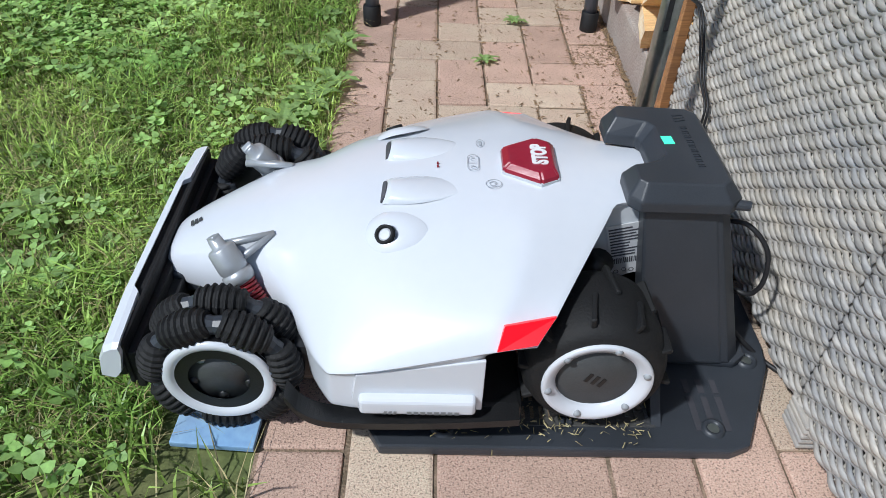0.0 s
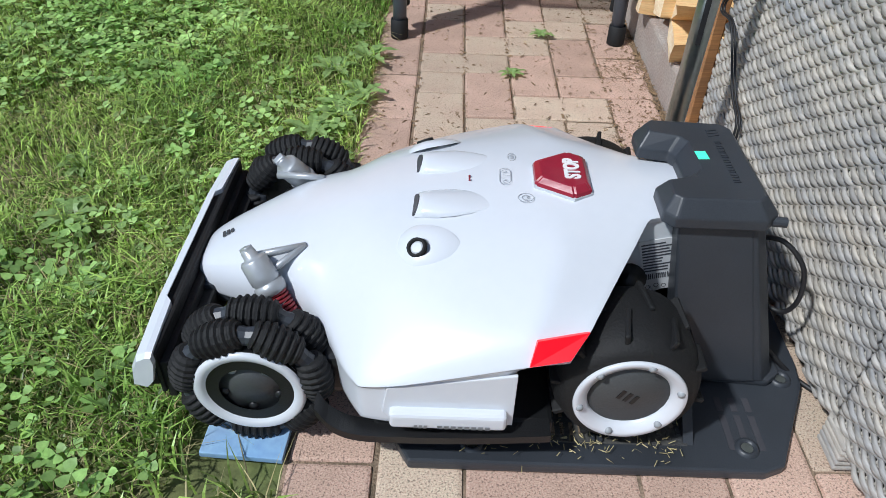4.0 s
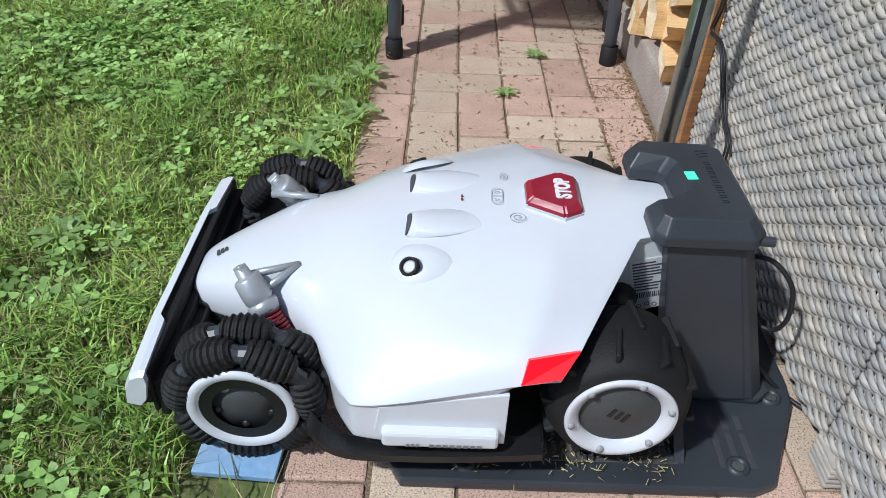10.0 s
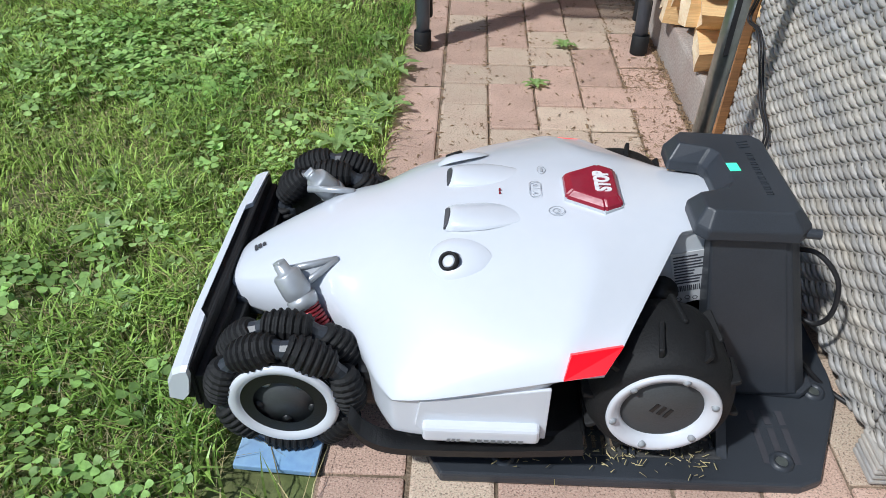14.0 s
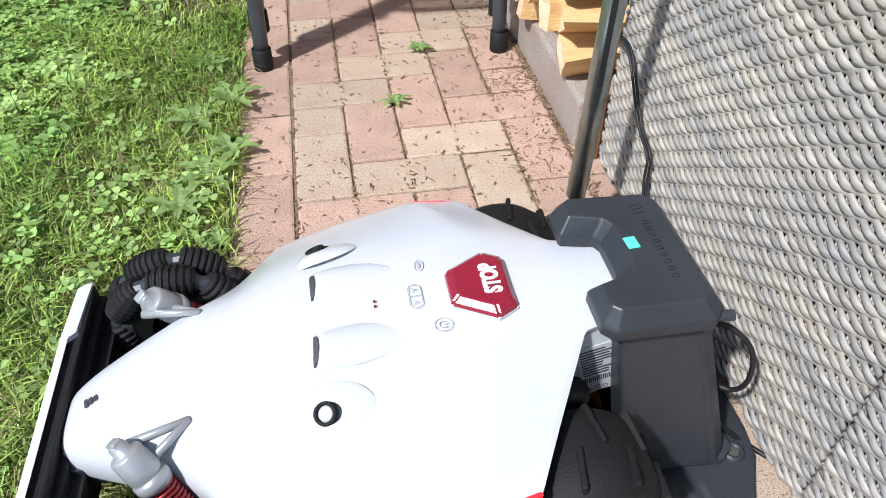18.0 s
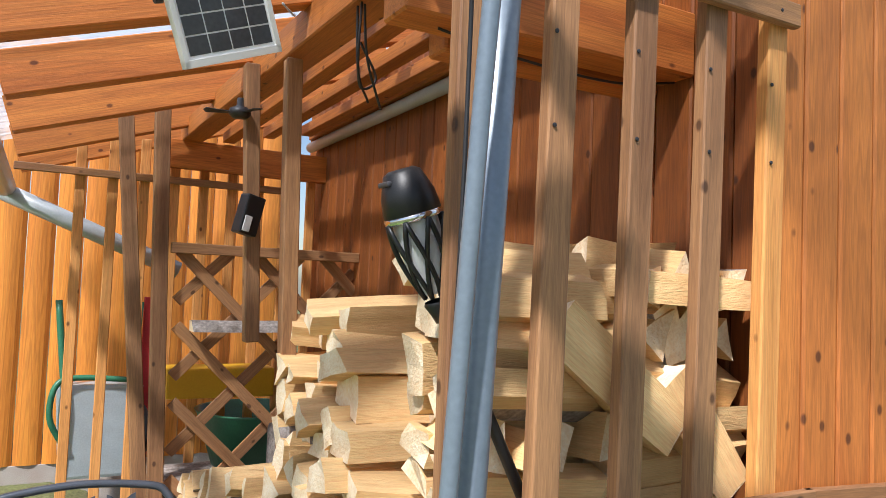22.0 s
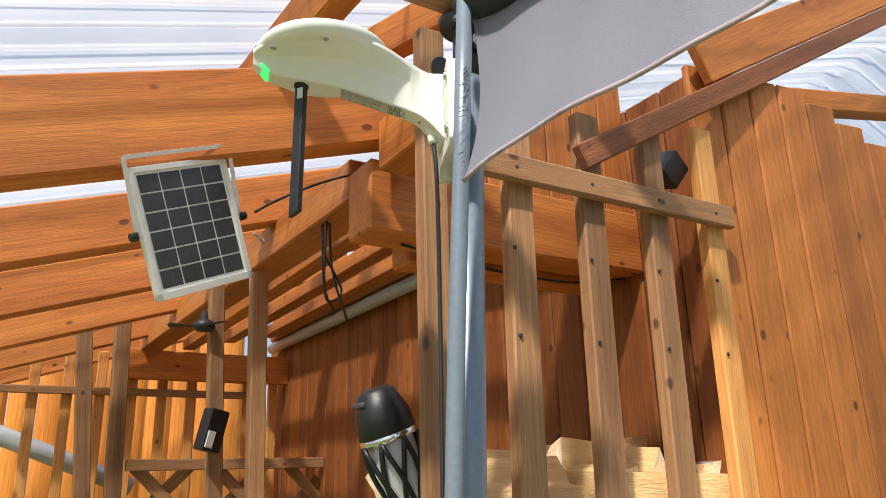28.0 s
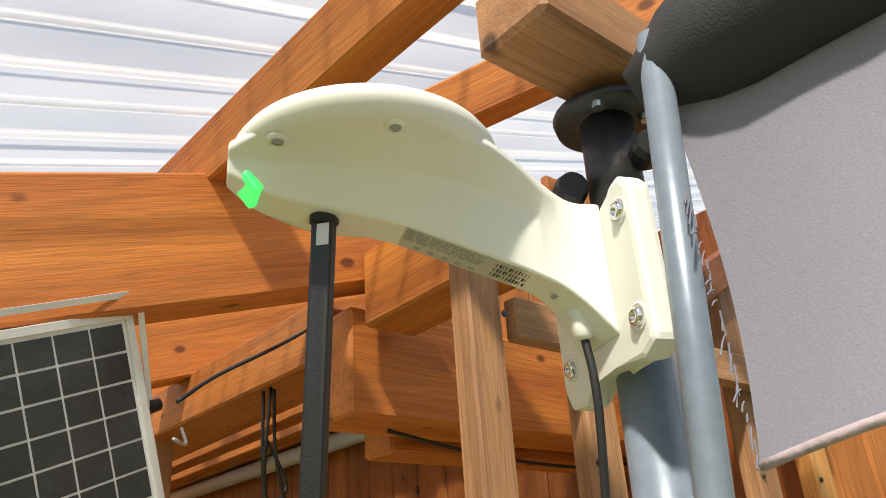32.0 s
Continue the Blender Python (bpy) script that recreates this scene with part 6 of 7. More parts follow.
    for s in (-1, 1):
        for k in range(-6, 9):
            x0 = 0.6 + k * 0.32
            pts = [(x0, 0.4), (x0 + 1.5, 1.9)] if s > 0 else [(x0 + 1.5, 0.4), (x0, 1.9)]
            (xa, za), (xb, zb) = pts
            t0, t1 = 0.0, 1.0
            dx = xb - xa
            ta, tb = sorted(((0.6 - xa) / dx, (1.4 - xa) / dx))
            ta, tb = max(0, ta), min(1, tb)
            if tb - ta < 0.05:
                continue
            a = Vector((xa + dx * ta, 0.012 * s, za + (zb - za) * ta))
            b = Vector((xa + dx * tb, 0.012 * s, za + (zb - za) * tb))
            L = (b - a).length
            m = basis(a, b - a, (0, 1, 0))
            board("lath", (0, -0.006, -0.025), (L, 0.006, 0.025), RAW_X, lt, 0.002, m)


build_store()


# ---- firewood ----
def split_log(L, r, rnd, bark, block=False):
    """A split billet along x: a wedge or quarter with rough faces; bark on the outer side."""
    bm = B()
    kind = 0.6 if block else rnd.random()
    if kind < 0.3:
        prof = [(-r, -r * 0.7), (r * rnd.uniform(0.7, 1), -r * rnd.uniform(0.5, 0.8)), (r * rnd.uniform(0.1, 0.5), r * 0.8)]
    elif kind < 0.88:
        prof = [(-r, -r * rnd.uniform(0.4, 0.7)), (r, -r * rnd.uniform(0.4, 0.7)), (r * rnd.uniform(0.6, 1), r * rnd.uniform(0.3, 0.7)), (-r * rnd.uniform(0.5, 1), r * rnd.uniform(0.4, 0.7))]
    else:
        prof = [(r * math.cos(a) * 0.95, r * math.sin(a) * 0.8) for a in [q * math.pi / 5 for q in range(6)]]
    if len(prof) < 6:
        pp = []
        for a, b in zip(prof, prof[1:] + prof[:1]):
            pp += [a, ((a[0] + b[0]) / 2 + rnd.uniform(-0.05, 0.05) * r, (a[1] + b[1]) / 2 + rnd.uniform(-0.05, 0.05) * r)]
        prof = pp
    segs = 3
    rows = []
    for i in range(segs + 1):
        x = (i / segs - 0.5) * L
        rows.append([bm.verts.new((x + (rnd.uniform(-0.006, 0.006) if i in (0, segs) else 0), y + rnd.uniform(-0.035, 0.035) * r, z + rnd.uniform(-0.035, 0.035) * r)) for y, z in prof])
    n = len(prof)
    sides = set(rnd.sample(range(n), 2)) if bark else set()
    for a, b in zip(rows, rows[1:]):
        for q in range(n):
            f = bm.faces.new((a[q], b[q], b[(q + 1) % n], a[(q + 1) % n]))
            f.material_index = 2 if q in sides or (n == 6 and bark and kind >= 0.88) else 0
    bm.faces.new(rows[0]).material_index = 1
    bm.faces.new(rows[-1][::-1]).material_index = 1
    bmesh.ops.recalc_face_normals(bm, faces=bm.faces)
    return mesh_of("firewood_log", bm, [LOG, LOG_END, BARK])


def build_firewood():
    rnd = random.Random(21)
    pool = {}
    for L in (0.32, 0.26):
        pool[L] = [split_log(L * rnd.uniform(0.86, 1.08), rnd.uniform(0.04, 0.056), rnd, k % 5 == 0) for k in range(34)]

    pool[0.3] = [split_log(0.32 * rnd.uniform(0.9, 1.1), 0.055, rnd, k % 4 == 0, True) for k in range(14)]
    deep_v, deep_f, deep_m = [], [], []

    def lay(L, x, y, z, rz=0.0, rx=None, sc=1.0, deep=False, tilt=5, yaw=8):
        me = rnd.choice(pool[L])
        mat = pose(x, y, z, rnd.uniform(0, 360) if rx is None else rx, rnd.uniform(-tilt, tilt), rz + rnd.uniform(-yaw, yaw)) @ Matrix.Diagonal((1, sc, sc, 1))
        if deep:
            o = len(deep_v)
            deep_v.extend(tuple(mat @ v.co) for v in me.vertices)
            deep_f.extend(tuple(o + i for i in f.vertices) for f in me.polygons)
            deep_m.extend(f.material_index for f in me.polygons)
            return
        ob = new("firewood_log", me)
        ob.matrix_basis = mat
        tagged(ob, "split pale yellow firewood log in the stacked store", "firewood log", "stacked firewood logs")

    # logs across the stack, ends to the path; the near end steps down and shows their long sides
    y = 2.36
    while y < 4.45:
        h = 0.78 + (y - 2.36) * 1.45 if y < 3.0 else (1.76 - (y - 3.0) * 0.28 if y < 3.35 else 1.2 - (y - 3.35) * 0.2)
        z = 0.14 + rnd.uniform(0, 0.03)
        while z < h:
            xf = 0.545 + max(0, z - 0.4) * 0.14
            crown = y < 3.0 and z > h - 0.16
            lay(0.3 if crown else 0.32, xf + 0.16 + rnd.uniform(-0.05, 0.03), y + rnd.uniform(-0.02, 0.02), z, deep=y > 3.3, tilt=7, yaw=12, rx=rnd.uniform(-25, 25) if crown else None, sc=rnd.uniform(1.0, 1.4) if crown else rnd.uniform(0.85, 1.2))
            z += rnd.uniform(0.066, 0.088)
        y += 0.083
    for k in range(14):
        lay(0.32, 1.05 + rnd.uniform(-0.05, 0.05), 2.66 + 0.05 * k, 1.2 + rnd.uniform(0, 0.5), sc=1.2, deep=True)
    # behind the slats: long sides and ends mixed
    for x0, x1, top in ((0.72, 1.04, 1.78), (1.05, 1.36, 1.84)):
        z = 0.15
        while z < top:
            if rnd.random() < 0.62:
                lay(0.32, (x0 + x1) / 2 + rnd.uniform(-0.03, 0.03), 2.395 + rnd.uniform(-0.015, 0.03), z, sc=rnd.uniform(0.85, 1.25), tilt=7)
            else:
                x = x0 + 0.04
                while x < x1:
                    lay(0.26, x, 2.48 + rnd.uniform(-0.03, 0.03), z + rnd.uniform(-0.012, 0.012), rz=90, sc=rnd.uniform(0.85, 1.15), tilt=6)
                    x += rnd.uniform(0.07, 0.095)
            lay(0.32, (x0 + x1) / 2, 2.5 + rnd.uniform(-0.02, 0.02), z + 0.03, sc=1.15, deep=True)
            lay(0.32, (x0 + x1) / 2, 2.6, z + 0.05, sc=1.15, deep=True)
            z += rnd.uniform(0.074, 0.092)
    # wide billets leaning across the stack
    for x, y, z, ry, sx, sz in ((0.985, 2.338, 1.64, 36, 1.05, 1.5), (1.2, 2.345, 1.53, 52, 0.85, 1.5), (0.86, 2.345, 1.24, -24, 0.9, 1.4), (1.2, 2.342, 1.8, 2, 0.95, 0.9), (1.1, 2.345, 1.1, 30, 0.9, 1.4)):
        ob = new("firewood_log", pool[0.3][2])
        ob.matrix_basis = pose(x, y, z, 0, ry, 0) @ Matrix.Diagonal((sx, 0.62, sz, 1))
        tagged(ob, "wide split firewood billet leaning across the stack", "firewood log", "stacked firewood logs")
    pile = from_arrays("firewood_pile", deep_v, deep_f, LOG)
    pile.data.materials.append(LOG_END), pile.data.materials.append(BARK)
    pile.data.polygons.foreach_set("material_index", deep_m)
    tagged(pile, "split firewood logs deeper in the stack", "firewood", kind="stuff")
    bm = B()
    box(bm, (0.95, 2.62, 0.11), (1.38, 4.4, 1.2), 0.03)
    tagged(part("firewood_core", bm, BARK), "dark inner mass of the deep firewood stack", "firewood", kind="structure")


build_firewood()


# ---- roof ----
def build_roof():
    rf = thing("roof_frame", "orange-brown larch rafters and beams of the lean-to roof", "roof frame", (0, 0, 0), kind="structure")
    SL = 18.0
    for k, y in enumerate((2.52, 3.12, 3.72, 4.32, 4.92, 5.5)):
        x0, x1 = (-0.35 if k == 0 else -0.03), (0.78 if k == 0 else 1.42)
        L = (x1 - x0) / math.cos(radians(SL))
        z0 = 2.313 + (x0 - 0.15) * math.tan(radians(SL))
        board("rafter", (0, 0, 0), (L, 0.07, 0.168 if k == 0 else 0.13), BEAM_X, rf, 0.004, pose(x0, y, z0 + (0 if k == 0 else 0.02), 0, -SL, 0))
    # purlin on the posts, running back, with boxed end
    board("purlin", (0, 0, 0), (0.1, 2.5, 0.095), BEAM_Y, rf, 0.004, pose(0.655, 2.655, 2.398, 1.4, 0, 0))
    board("header", (0.652, 2.545, 2.3), (1.4, 2.65, 2.452), BEAM_X, rf, 0.005)
    board("purlin_block", (0.655, 2.3, 2.41), (0.74, 2.515, 2.52), BEAM_Y, rf, 0.004)
    board("header", (0.8, 2.66, 2.28), (1.4, 2.74, 2.36), BEAM_X, rf, 0.005)
    # slanting tie beam toward the house
    a, b = Vector((0.955, 2.24, 2.372)), Vector((3.2, 2.24, 3.66))
    board("tie_beam", (0, 0.0, 0.0), ((b - a).length, 0.023, 0.05), wood("tie_beam_wood", (0.3, 0.095, 0.03), (0.16, 0.045, 0.016), 0, 16, rand=0.05, bump=0.8), rf, 0.003, Matrix.Translation(a) @ pose(0, 0, 0, 0, -math.degrees(math.atan2(b.z - a.z, b.x - a.x)), 0), "rough red-stained tie beam")
    board("tie_board", (0.5, 0.004, 0.053), ((b - a).length, 0.03, 0.16), BEAM_X, rf, 0.003, Matrix.Translation(a) @ pose(0, 0, 0, 0, -math.degrees(math.atan2(b.z - a.z, b.x - a.x)), 0))
    # gable boards standing on the header
    for k in range(7):
        x = 0.78 + k * 0.09
        board("gable_plank", (x, 2.57, 2.456), (x + 0.087, 2.588, 2.515 + (x - 0.15) * math.tan(radians(SL))), PLANK, rf, 0.003)
    # rafters above, carrying the sheet
    for p, q in (((0.433, 2.74, 2.6), (0.489, 1.972, 2.618)), ((0.604, 2.587, 2.655), (0.915, 1.948, 2.757)), ((1.8, 2.5, 2.86), (3.4, 2.4, 3.15)), ((2.2, 2.5, 2.62), (3.4, 2.35, 2.9))):
        a, b = Vector(p), Vector(q)
        board("roof_strut", (0, -0.03, -0.03), ((b - a).length, 0.03, 0.04), BEAM_X, rf, 0.004, basis(a, b - a, (0, 1, 0)))
    board("pole_block", (0.42, 1.957, 2.41), (0.58, 2.02, 2.462), RAW_X, rf, 0.004)
    # valley boards under the roof behind
    for k, (x, z) in enumerate(((0.85, 2.47), (1.05, 2.52), (1.25, 2.56))):
        board("ceiling_batten", (x, 2.75, z), (x + 0.06, 5.1, z + 0.05), BEAM_Y, rf, 0.003)
    board("wall_plate", (1.33, 2.75, 2.56), (1.4, 5.2, 2.66), BEAM_Y, rf, 0.004)
    bm = B()
    tube(bm, [(1.36, 2.6, 2.53), (1.36, 5.25, 2.53)], 0.028, 14)
    tagged(part("grey_conduit", bm, GREYPIPE, None, smooth=True), "long grey plastic pipe under the eaves of the store", "pipe")
    bm = B()
    tube(bm, [(-0.1, 2.5, 2.2), (-0.1, 5.6, 2.2)], 0.05, 16)
    tagged(part("gutter", bm, GREYPIPE, None, smooth=True), "grey roof gutter along the eaves", "gutter", kind="structure")
    # corrugated sheet, translucent, on the slope
    bm = B()
    rows = []
    for i in range(45):
        x = -0.2 + i * 0.15
        row = []
        for j in range(0, 181):
            y = 0.5 + j * 0.03
            z = 2.53 + (min(x, 6.4 - x) - 0.15) * math.tan(radians(SL)) + 0.009 * math.sin(j * math.tau / 6)
            row.append(bm.verts.new((x, y, z)))
        rows.append(row)
    for a, b in zip(rows, rows[1:]):
        for k in range(len(a) - 1):
            bm.faces.new((a[k], b[k], b[k + 1], a[k + 1]))
    for v in bm.verts:
        v.co.z += 0.045
    bmesh.ops.delete(bm, geom=[v for v in bm.verts if v.co.y < 2.1 and v.co.x < 0.85], context="VERTS")
    sh = part("roof_sheet", bm, SHEET, None, smooth=True)
    tagged(sh, "corrugated translucent white plastic roof sheet, slightly dirty", "roof sheet", kind="structure")
    for k in range(70):
        y = 0.55 + k * 0.076
        bm = B()
        tube(bm, [(x, y, 2.582 + (min(x, 6.4 - x) - 0.15) * math.tan(radians(SL))) for x in (0.9 if y < 2.1 else -0.2, 2.0, 3.2, 6.4)], 0.006, 5)
        part("sheet_rib", bm, SHEET, sh)


build_roof()


# ---- positioning station on the pole ----
def build_station():
    """Disc head on a keeled arm, bolted to the pole by a square plate; x runs from disc to pole."""
    st = thing("positioning_station", "cream plastic satellite reference station with disc head and black antenna", "antenna station", (0, 0, 0))
    at = basis((0.5226, 1.9945, 0), (0.9198, -0.3923, 0), (0.3923, 0.9198, 0))
    bm = B()
    lathe(bm, [(0, -0.006), (0.05, -0.0065), (0.071, -0.0085), (0.077, -0.006), (0.08, -0.001), (0.0815, 0.004), (0.079, 0.008), (0.066, 0.0125), (0.04, 0.016), (0, 0.017)], 64, at @ pose(-0.179, 0.0, 2.3225))
    part("disc_head", bm, CREAM, st, "cream disc-shaped antenna head", smooth=True)
    # arm: wide under the disc, waisted before the plate, flat keel along its middle
    xs = (-0.262, -0.25, -0.235, -0.2, -0.158, -0.12, -0.1, -0.08, -0.064, -0.052, -0.036)
    half = (0.018, 0.036, 0.05, 0.062, 0.064, 0.055, 0.043, 0.03, 0.0225, 0.0205, 0.0265)
    rim = (2.319, 2.3175, 2.317, 2.317, 2.317, 2.315, 2.312, 2.307, 2.301, 2.296, 2.294)
    keel = (2.309, 2.3, 2.293, 2.288, 2.281, 2.2685, 2.262, 2.255, 2.248, 2.237, 2.213)
    khalf = (0.008, 0.0125, 0.0135, 0.0135, 0.0135, 0.0135, 0.0135, 0.0135, 0.0145, 0.018, 0.0255)
    u = np.linspace(xs[0], xs[-1], 61)

    def run(vals):
        f = np.interp(u, xs, vals)
        for _ in range(3):
            f[1:-1] = (f[:-2] + 2 * f[1:-1] + f[2:]) / 4
        return f

    bm = B()
    rows = []
    for x, h, r, z, q in zip(u, run(half), run(rim), run(keel), run(khalf)):
        ring = [(-h, r + 0.006), (-h, r), (-q - (h - q) * 0.38, z + (r - z) * 0.7), (-q, z), (q, z), (q + (h - q) * 0.38, z + (r - z) * 0.7), (h, r), (h, r + 0.006)]
        rows.append([bm.verts.new(at @ Vector((x, v, zz))) for v, zz in ring])
    for a, b in zip(rows, rows[1:]):
        for n in range(8):
            bm.faces.new((a[n], a[(n + 1) % 8], b[(n + 1) % 8], b[n]))
    bm.faces.new(rows[0]), bm.faces.new(rows[-1])
    bmesh.ops.recalc_face_normals(bm, faces=bm.faces)
    arm = part("arm", bm, CREAM, st, smooth=True)
    sb = arm.modifiers.new("soft_edges", "BEVEL")
    sb.width, sb.segments, sb.limit_method, sb.angle_limit, sb.harden_normals = 0.0022, 3, "ANGLE", radians(24), True
    # mounting plate with raised lobes round its four bolts
    lobe = [(-0.058, 2.2), (-0.058, 2.298), (-0.05, 2.307), (-0.038, 2.305), (-0.022, 2.29), (0.022, 2.29), (0.038, 2.305), (0.05, 2.307), (0.058, 2.298), (0.058, 2.2), (0.05, 2.186), (0.03, 2.184), (0.014, 2.199), (-0.014, 2.201), (-0.044, 2.193)]
    bm = B()
    prism(bm, [(v, z) for v, z in reversed(lobe)], -0.036, -0.019, 0.004, at @ Matrix(((0, 0, 1, 0), (1, 0, 0, 0), (0, 1, 0, 0), (0, 0, 0, 1))))
    bmesh.ops.recalc_face_normals(bm, faces=bm.faces)
    br = part("mount_plate", bm, CREAM, st, "cream mounting plate bolted round the pole")
    for v, z in ((-0.046, 2.284), (-0.046, 2.217), (0.042, 2.212), (0.042, 2.284)):
        face = at @ Matrix.Translation((-0.036, v, z)) @ pose(0, 0, 0, 0, -90, 0)
        bm = B()
        lathe(bm, [(0.0058, -0.001), (0.0072, 0.0008), (0.0085, 0.0008), (0.0092, -0.001)], 20, face)
        part("bolt_seat", bm, CREAM, br, smooth=True)
        bm = B()
        lathe(bm, [(0.0, 0.0015), (0.0024, 0.0015), (0.0028, 0.0036), (0.0048, 0.0036), (0.0056, 0.0026), (0.0058, -0.001)], 16, face)
        part("bolt", bm, CHROME, br, "steel socket bolt", smooth=True)
    # antenna: round neck, flat blade cut slantwise at its tip
    bm = B()
    a, b = at @ Vector((-0.205, 0.0, 2.292)), Vector((0.3375, 2.0913, 2.1288))
    lathe(bm, [(0.0088, 0.0), (0.0088, 0.006), (0.0072, 0.007), (0.0, 0.007)], 20, basis(a, b - a, (0, 1, 0)) @ pose(0, 0, 0, 0, 90, 0))
    part("antenna_socket", bm, PLASTIC, st, smooth=True)
    bm = B()
    L = (b - a).length
    box(bm, (0.002, -0.0065, -0.0048), (L, 0.0065, 0.0048), 0.0022, basis(a, b - a, (0.55, -0.83, 0)))
    for v in bm.verts:
        if (v.co - a).dot((b - a).normalized()) > L - 0.004:
            v.co.z += 0.6 * (v.co - b).dot(Vector((0.83, -0.55, 0)))
    part("antenna", bm, PLASTIC, st, "black flat rod antenna")
    bm = B()
    box(bm, (0.008, -0.0022, 0.0), (0.0215, 0.0055, 0.0052), 0.0003, basis(a, b - a, (0.55, -0.83, 0)))
    part("antenna_sticker", bm, PAPER, st, "small pale sticker")
    # recessed screws under the disc
    for x, v in ((-0.1166, -0.0415), (-0.1789, -0.0735), (-0.2392, -0.0486)):
        hole = at @ Matrix.Translation((x + 0.003, v + 0.008, 2.3135)) @ pose(0, 0, 0, 180)
        bm = B()
        lathe(bm, [(0.0036, 0.0012), (0.0052, 0.0012), (0.0062, -0.001)], 18, hole)
        part("screw_rim", bm, CREAM, st, smooth=True)
        bm = B()
        lathe(bm, [(0.0, 0.0006), (0.0036, 0.0006), (0.0038, -0.001)], 16, hole)
        part("screw_hole", bm, GREYINK, st)
    bm = B()
    box(bm, (-0.0075, -0.0125, -0.004), (0.0075, 0.0125, 0.0035), 0.003)
    g = part("status_light", bm, GREEN_LED2, st, "lit green status light")
    g.matrix_basis = at @ pose(-0.2485, -0.004, 2.3025) @ pose(0, 0, 0, 0, 0, 8) @ pose(0, 0, 0, 0, -128, 0)
    # rating label on the keel
    slope = math.atan2(2.2535 - 2.2815, 0.0863)
    keel_m = at @ pose(-0.1145, 0, 2.2676) @ pose(0, 0, 0, 0, -math.degrees(slope), 0) @ pose(0, 0, 0, 180, 0, 0)
    bm = B()
    box(bm, (-0.046, -0.0122, -0.0006), (0.046, 0.0122, 0.0012))
    lab = part("rating_label", bm, LABEL_GREY, st, "silver-grey rating label with fine print")
    lab.matrix_basis = keel_m
    rnd = random.Random(9)
    for k in range(5):
        x = -0.0445
        while x < 0.004:
            w = min(rnd.uniform(0.002, 0.008), 0.012 - x)
            bm = B()
            box(bm, (x, 0.0094 - k * 0.0027, 0.0008), (x + w, 0.0108 - k * 0.0027, 0.0015))
            part("print_bar", bm, GREYINK, lab)
            x += w + 0.0012
    for k in range(5):
        bm = B()
        box(bm, (-0.036 + k * 0.009, -0.0098, 0.0008), (-0.032 + k * 0.009, -0.0064, 0.0015))
        part("print_mark", bm, GREYINK, lab)
    for r in range(3):
        for k in range(14):
            bm = B()
            w = rnd.choice((0.0006, 0.001, 0.0014))
            box(bm, (0.014 + k * 0.0021, 0.0044 - r * 0.0062, 0.0008), (0.014 + k * 0.0021 + w, 0.0086 - r * 0.0062, 0.0015))
            part("print_bar", bm, INK, lab)
    bm = B()
    lathe(bm, [(0.0, 0.0015), (0.0024, 0.0015), (0.0032, -0.001)], 14, at @ Matrix.Translation((-0.062, 0, 2.2465)) @ pose(0, 0, 0, 180, -24, 0))
    part("drain_hole", bm, GREYINK, st)
    gp = at @ Vector((-0.047, 0.0, 2.226))
    bm = B()
    lathe(bm, [(0.0, 0.013), (0.0075, 0.013), (0.0082, 0.007), (0.0068, 0.005), (0.0068, 0.002), (0.0062, -0.006), (0.004, -0.008), (0, -0.008)], 18, Matrix.Translation(gp))
    part("cable_gland", bm, CREAM, st, smooth=True)
    cable("station_cable", [gp, gp + Vector((0.004, 0.0, -0.05)), (0.497, 2.035, 2.05), (0.498, 2.042, 1.8), (0.492, 2.045, 1.5)], 0.0027, "thin dark cable down the pole from the station")
    for q in ((0.53, 1.975, 2.352), (0.497, 2.02, 2.33)):
        bm = B()
        lathe(bm, [(0, 0.012), (0.01, 0.012), (0.012, 0.006), (0.012, -0.006), (0.01, -0.01), (0, -0.01)], 16, Matrix.Translation(q) @ pose(0, 0, 0, 90, 0, -35))
        tagged(part("clamp_knob", bm, PLASTIC), "black round clamp knob on the parasol pole", "knob")


build_station()


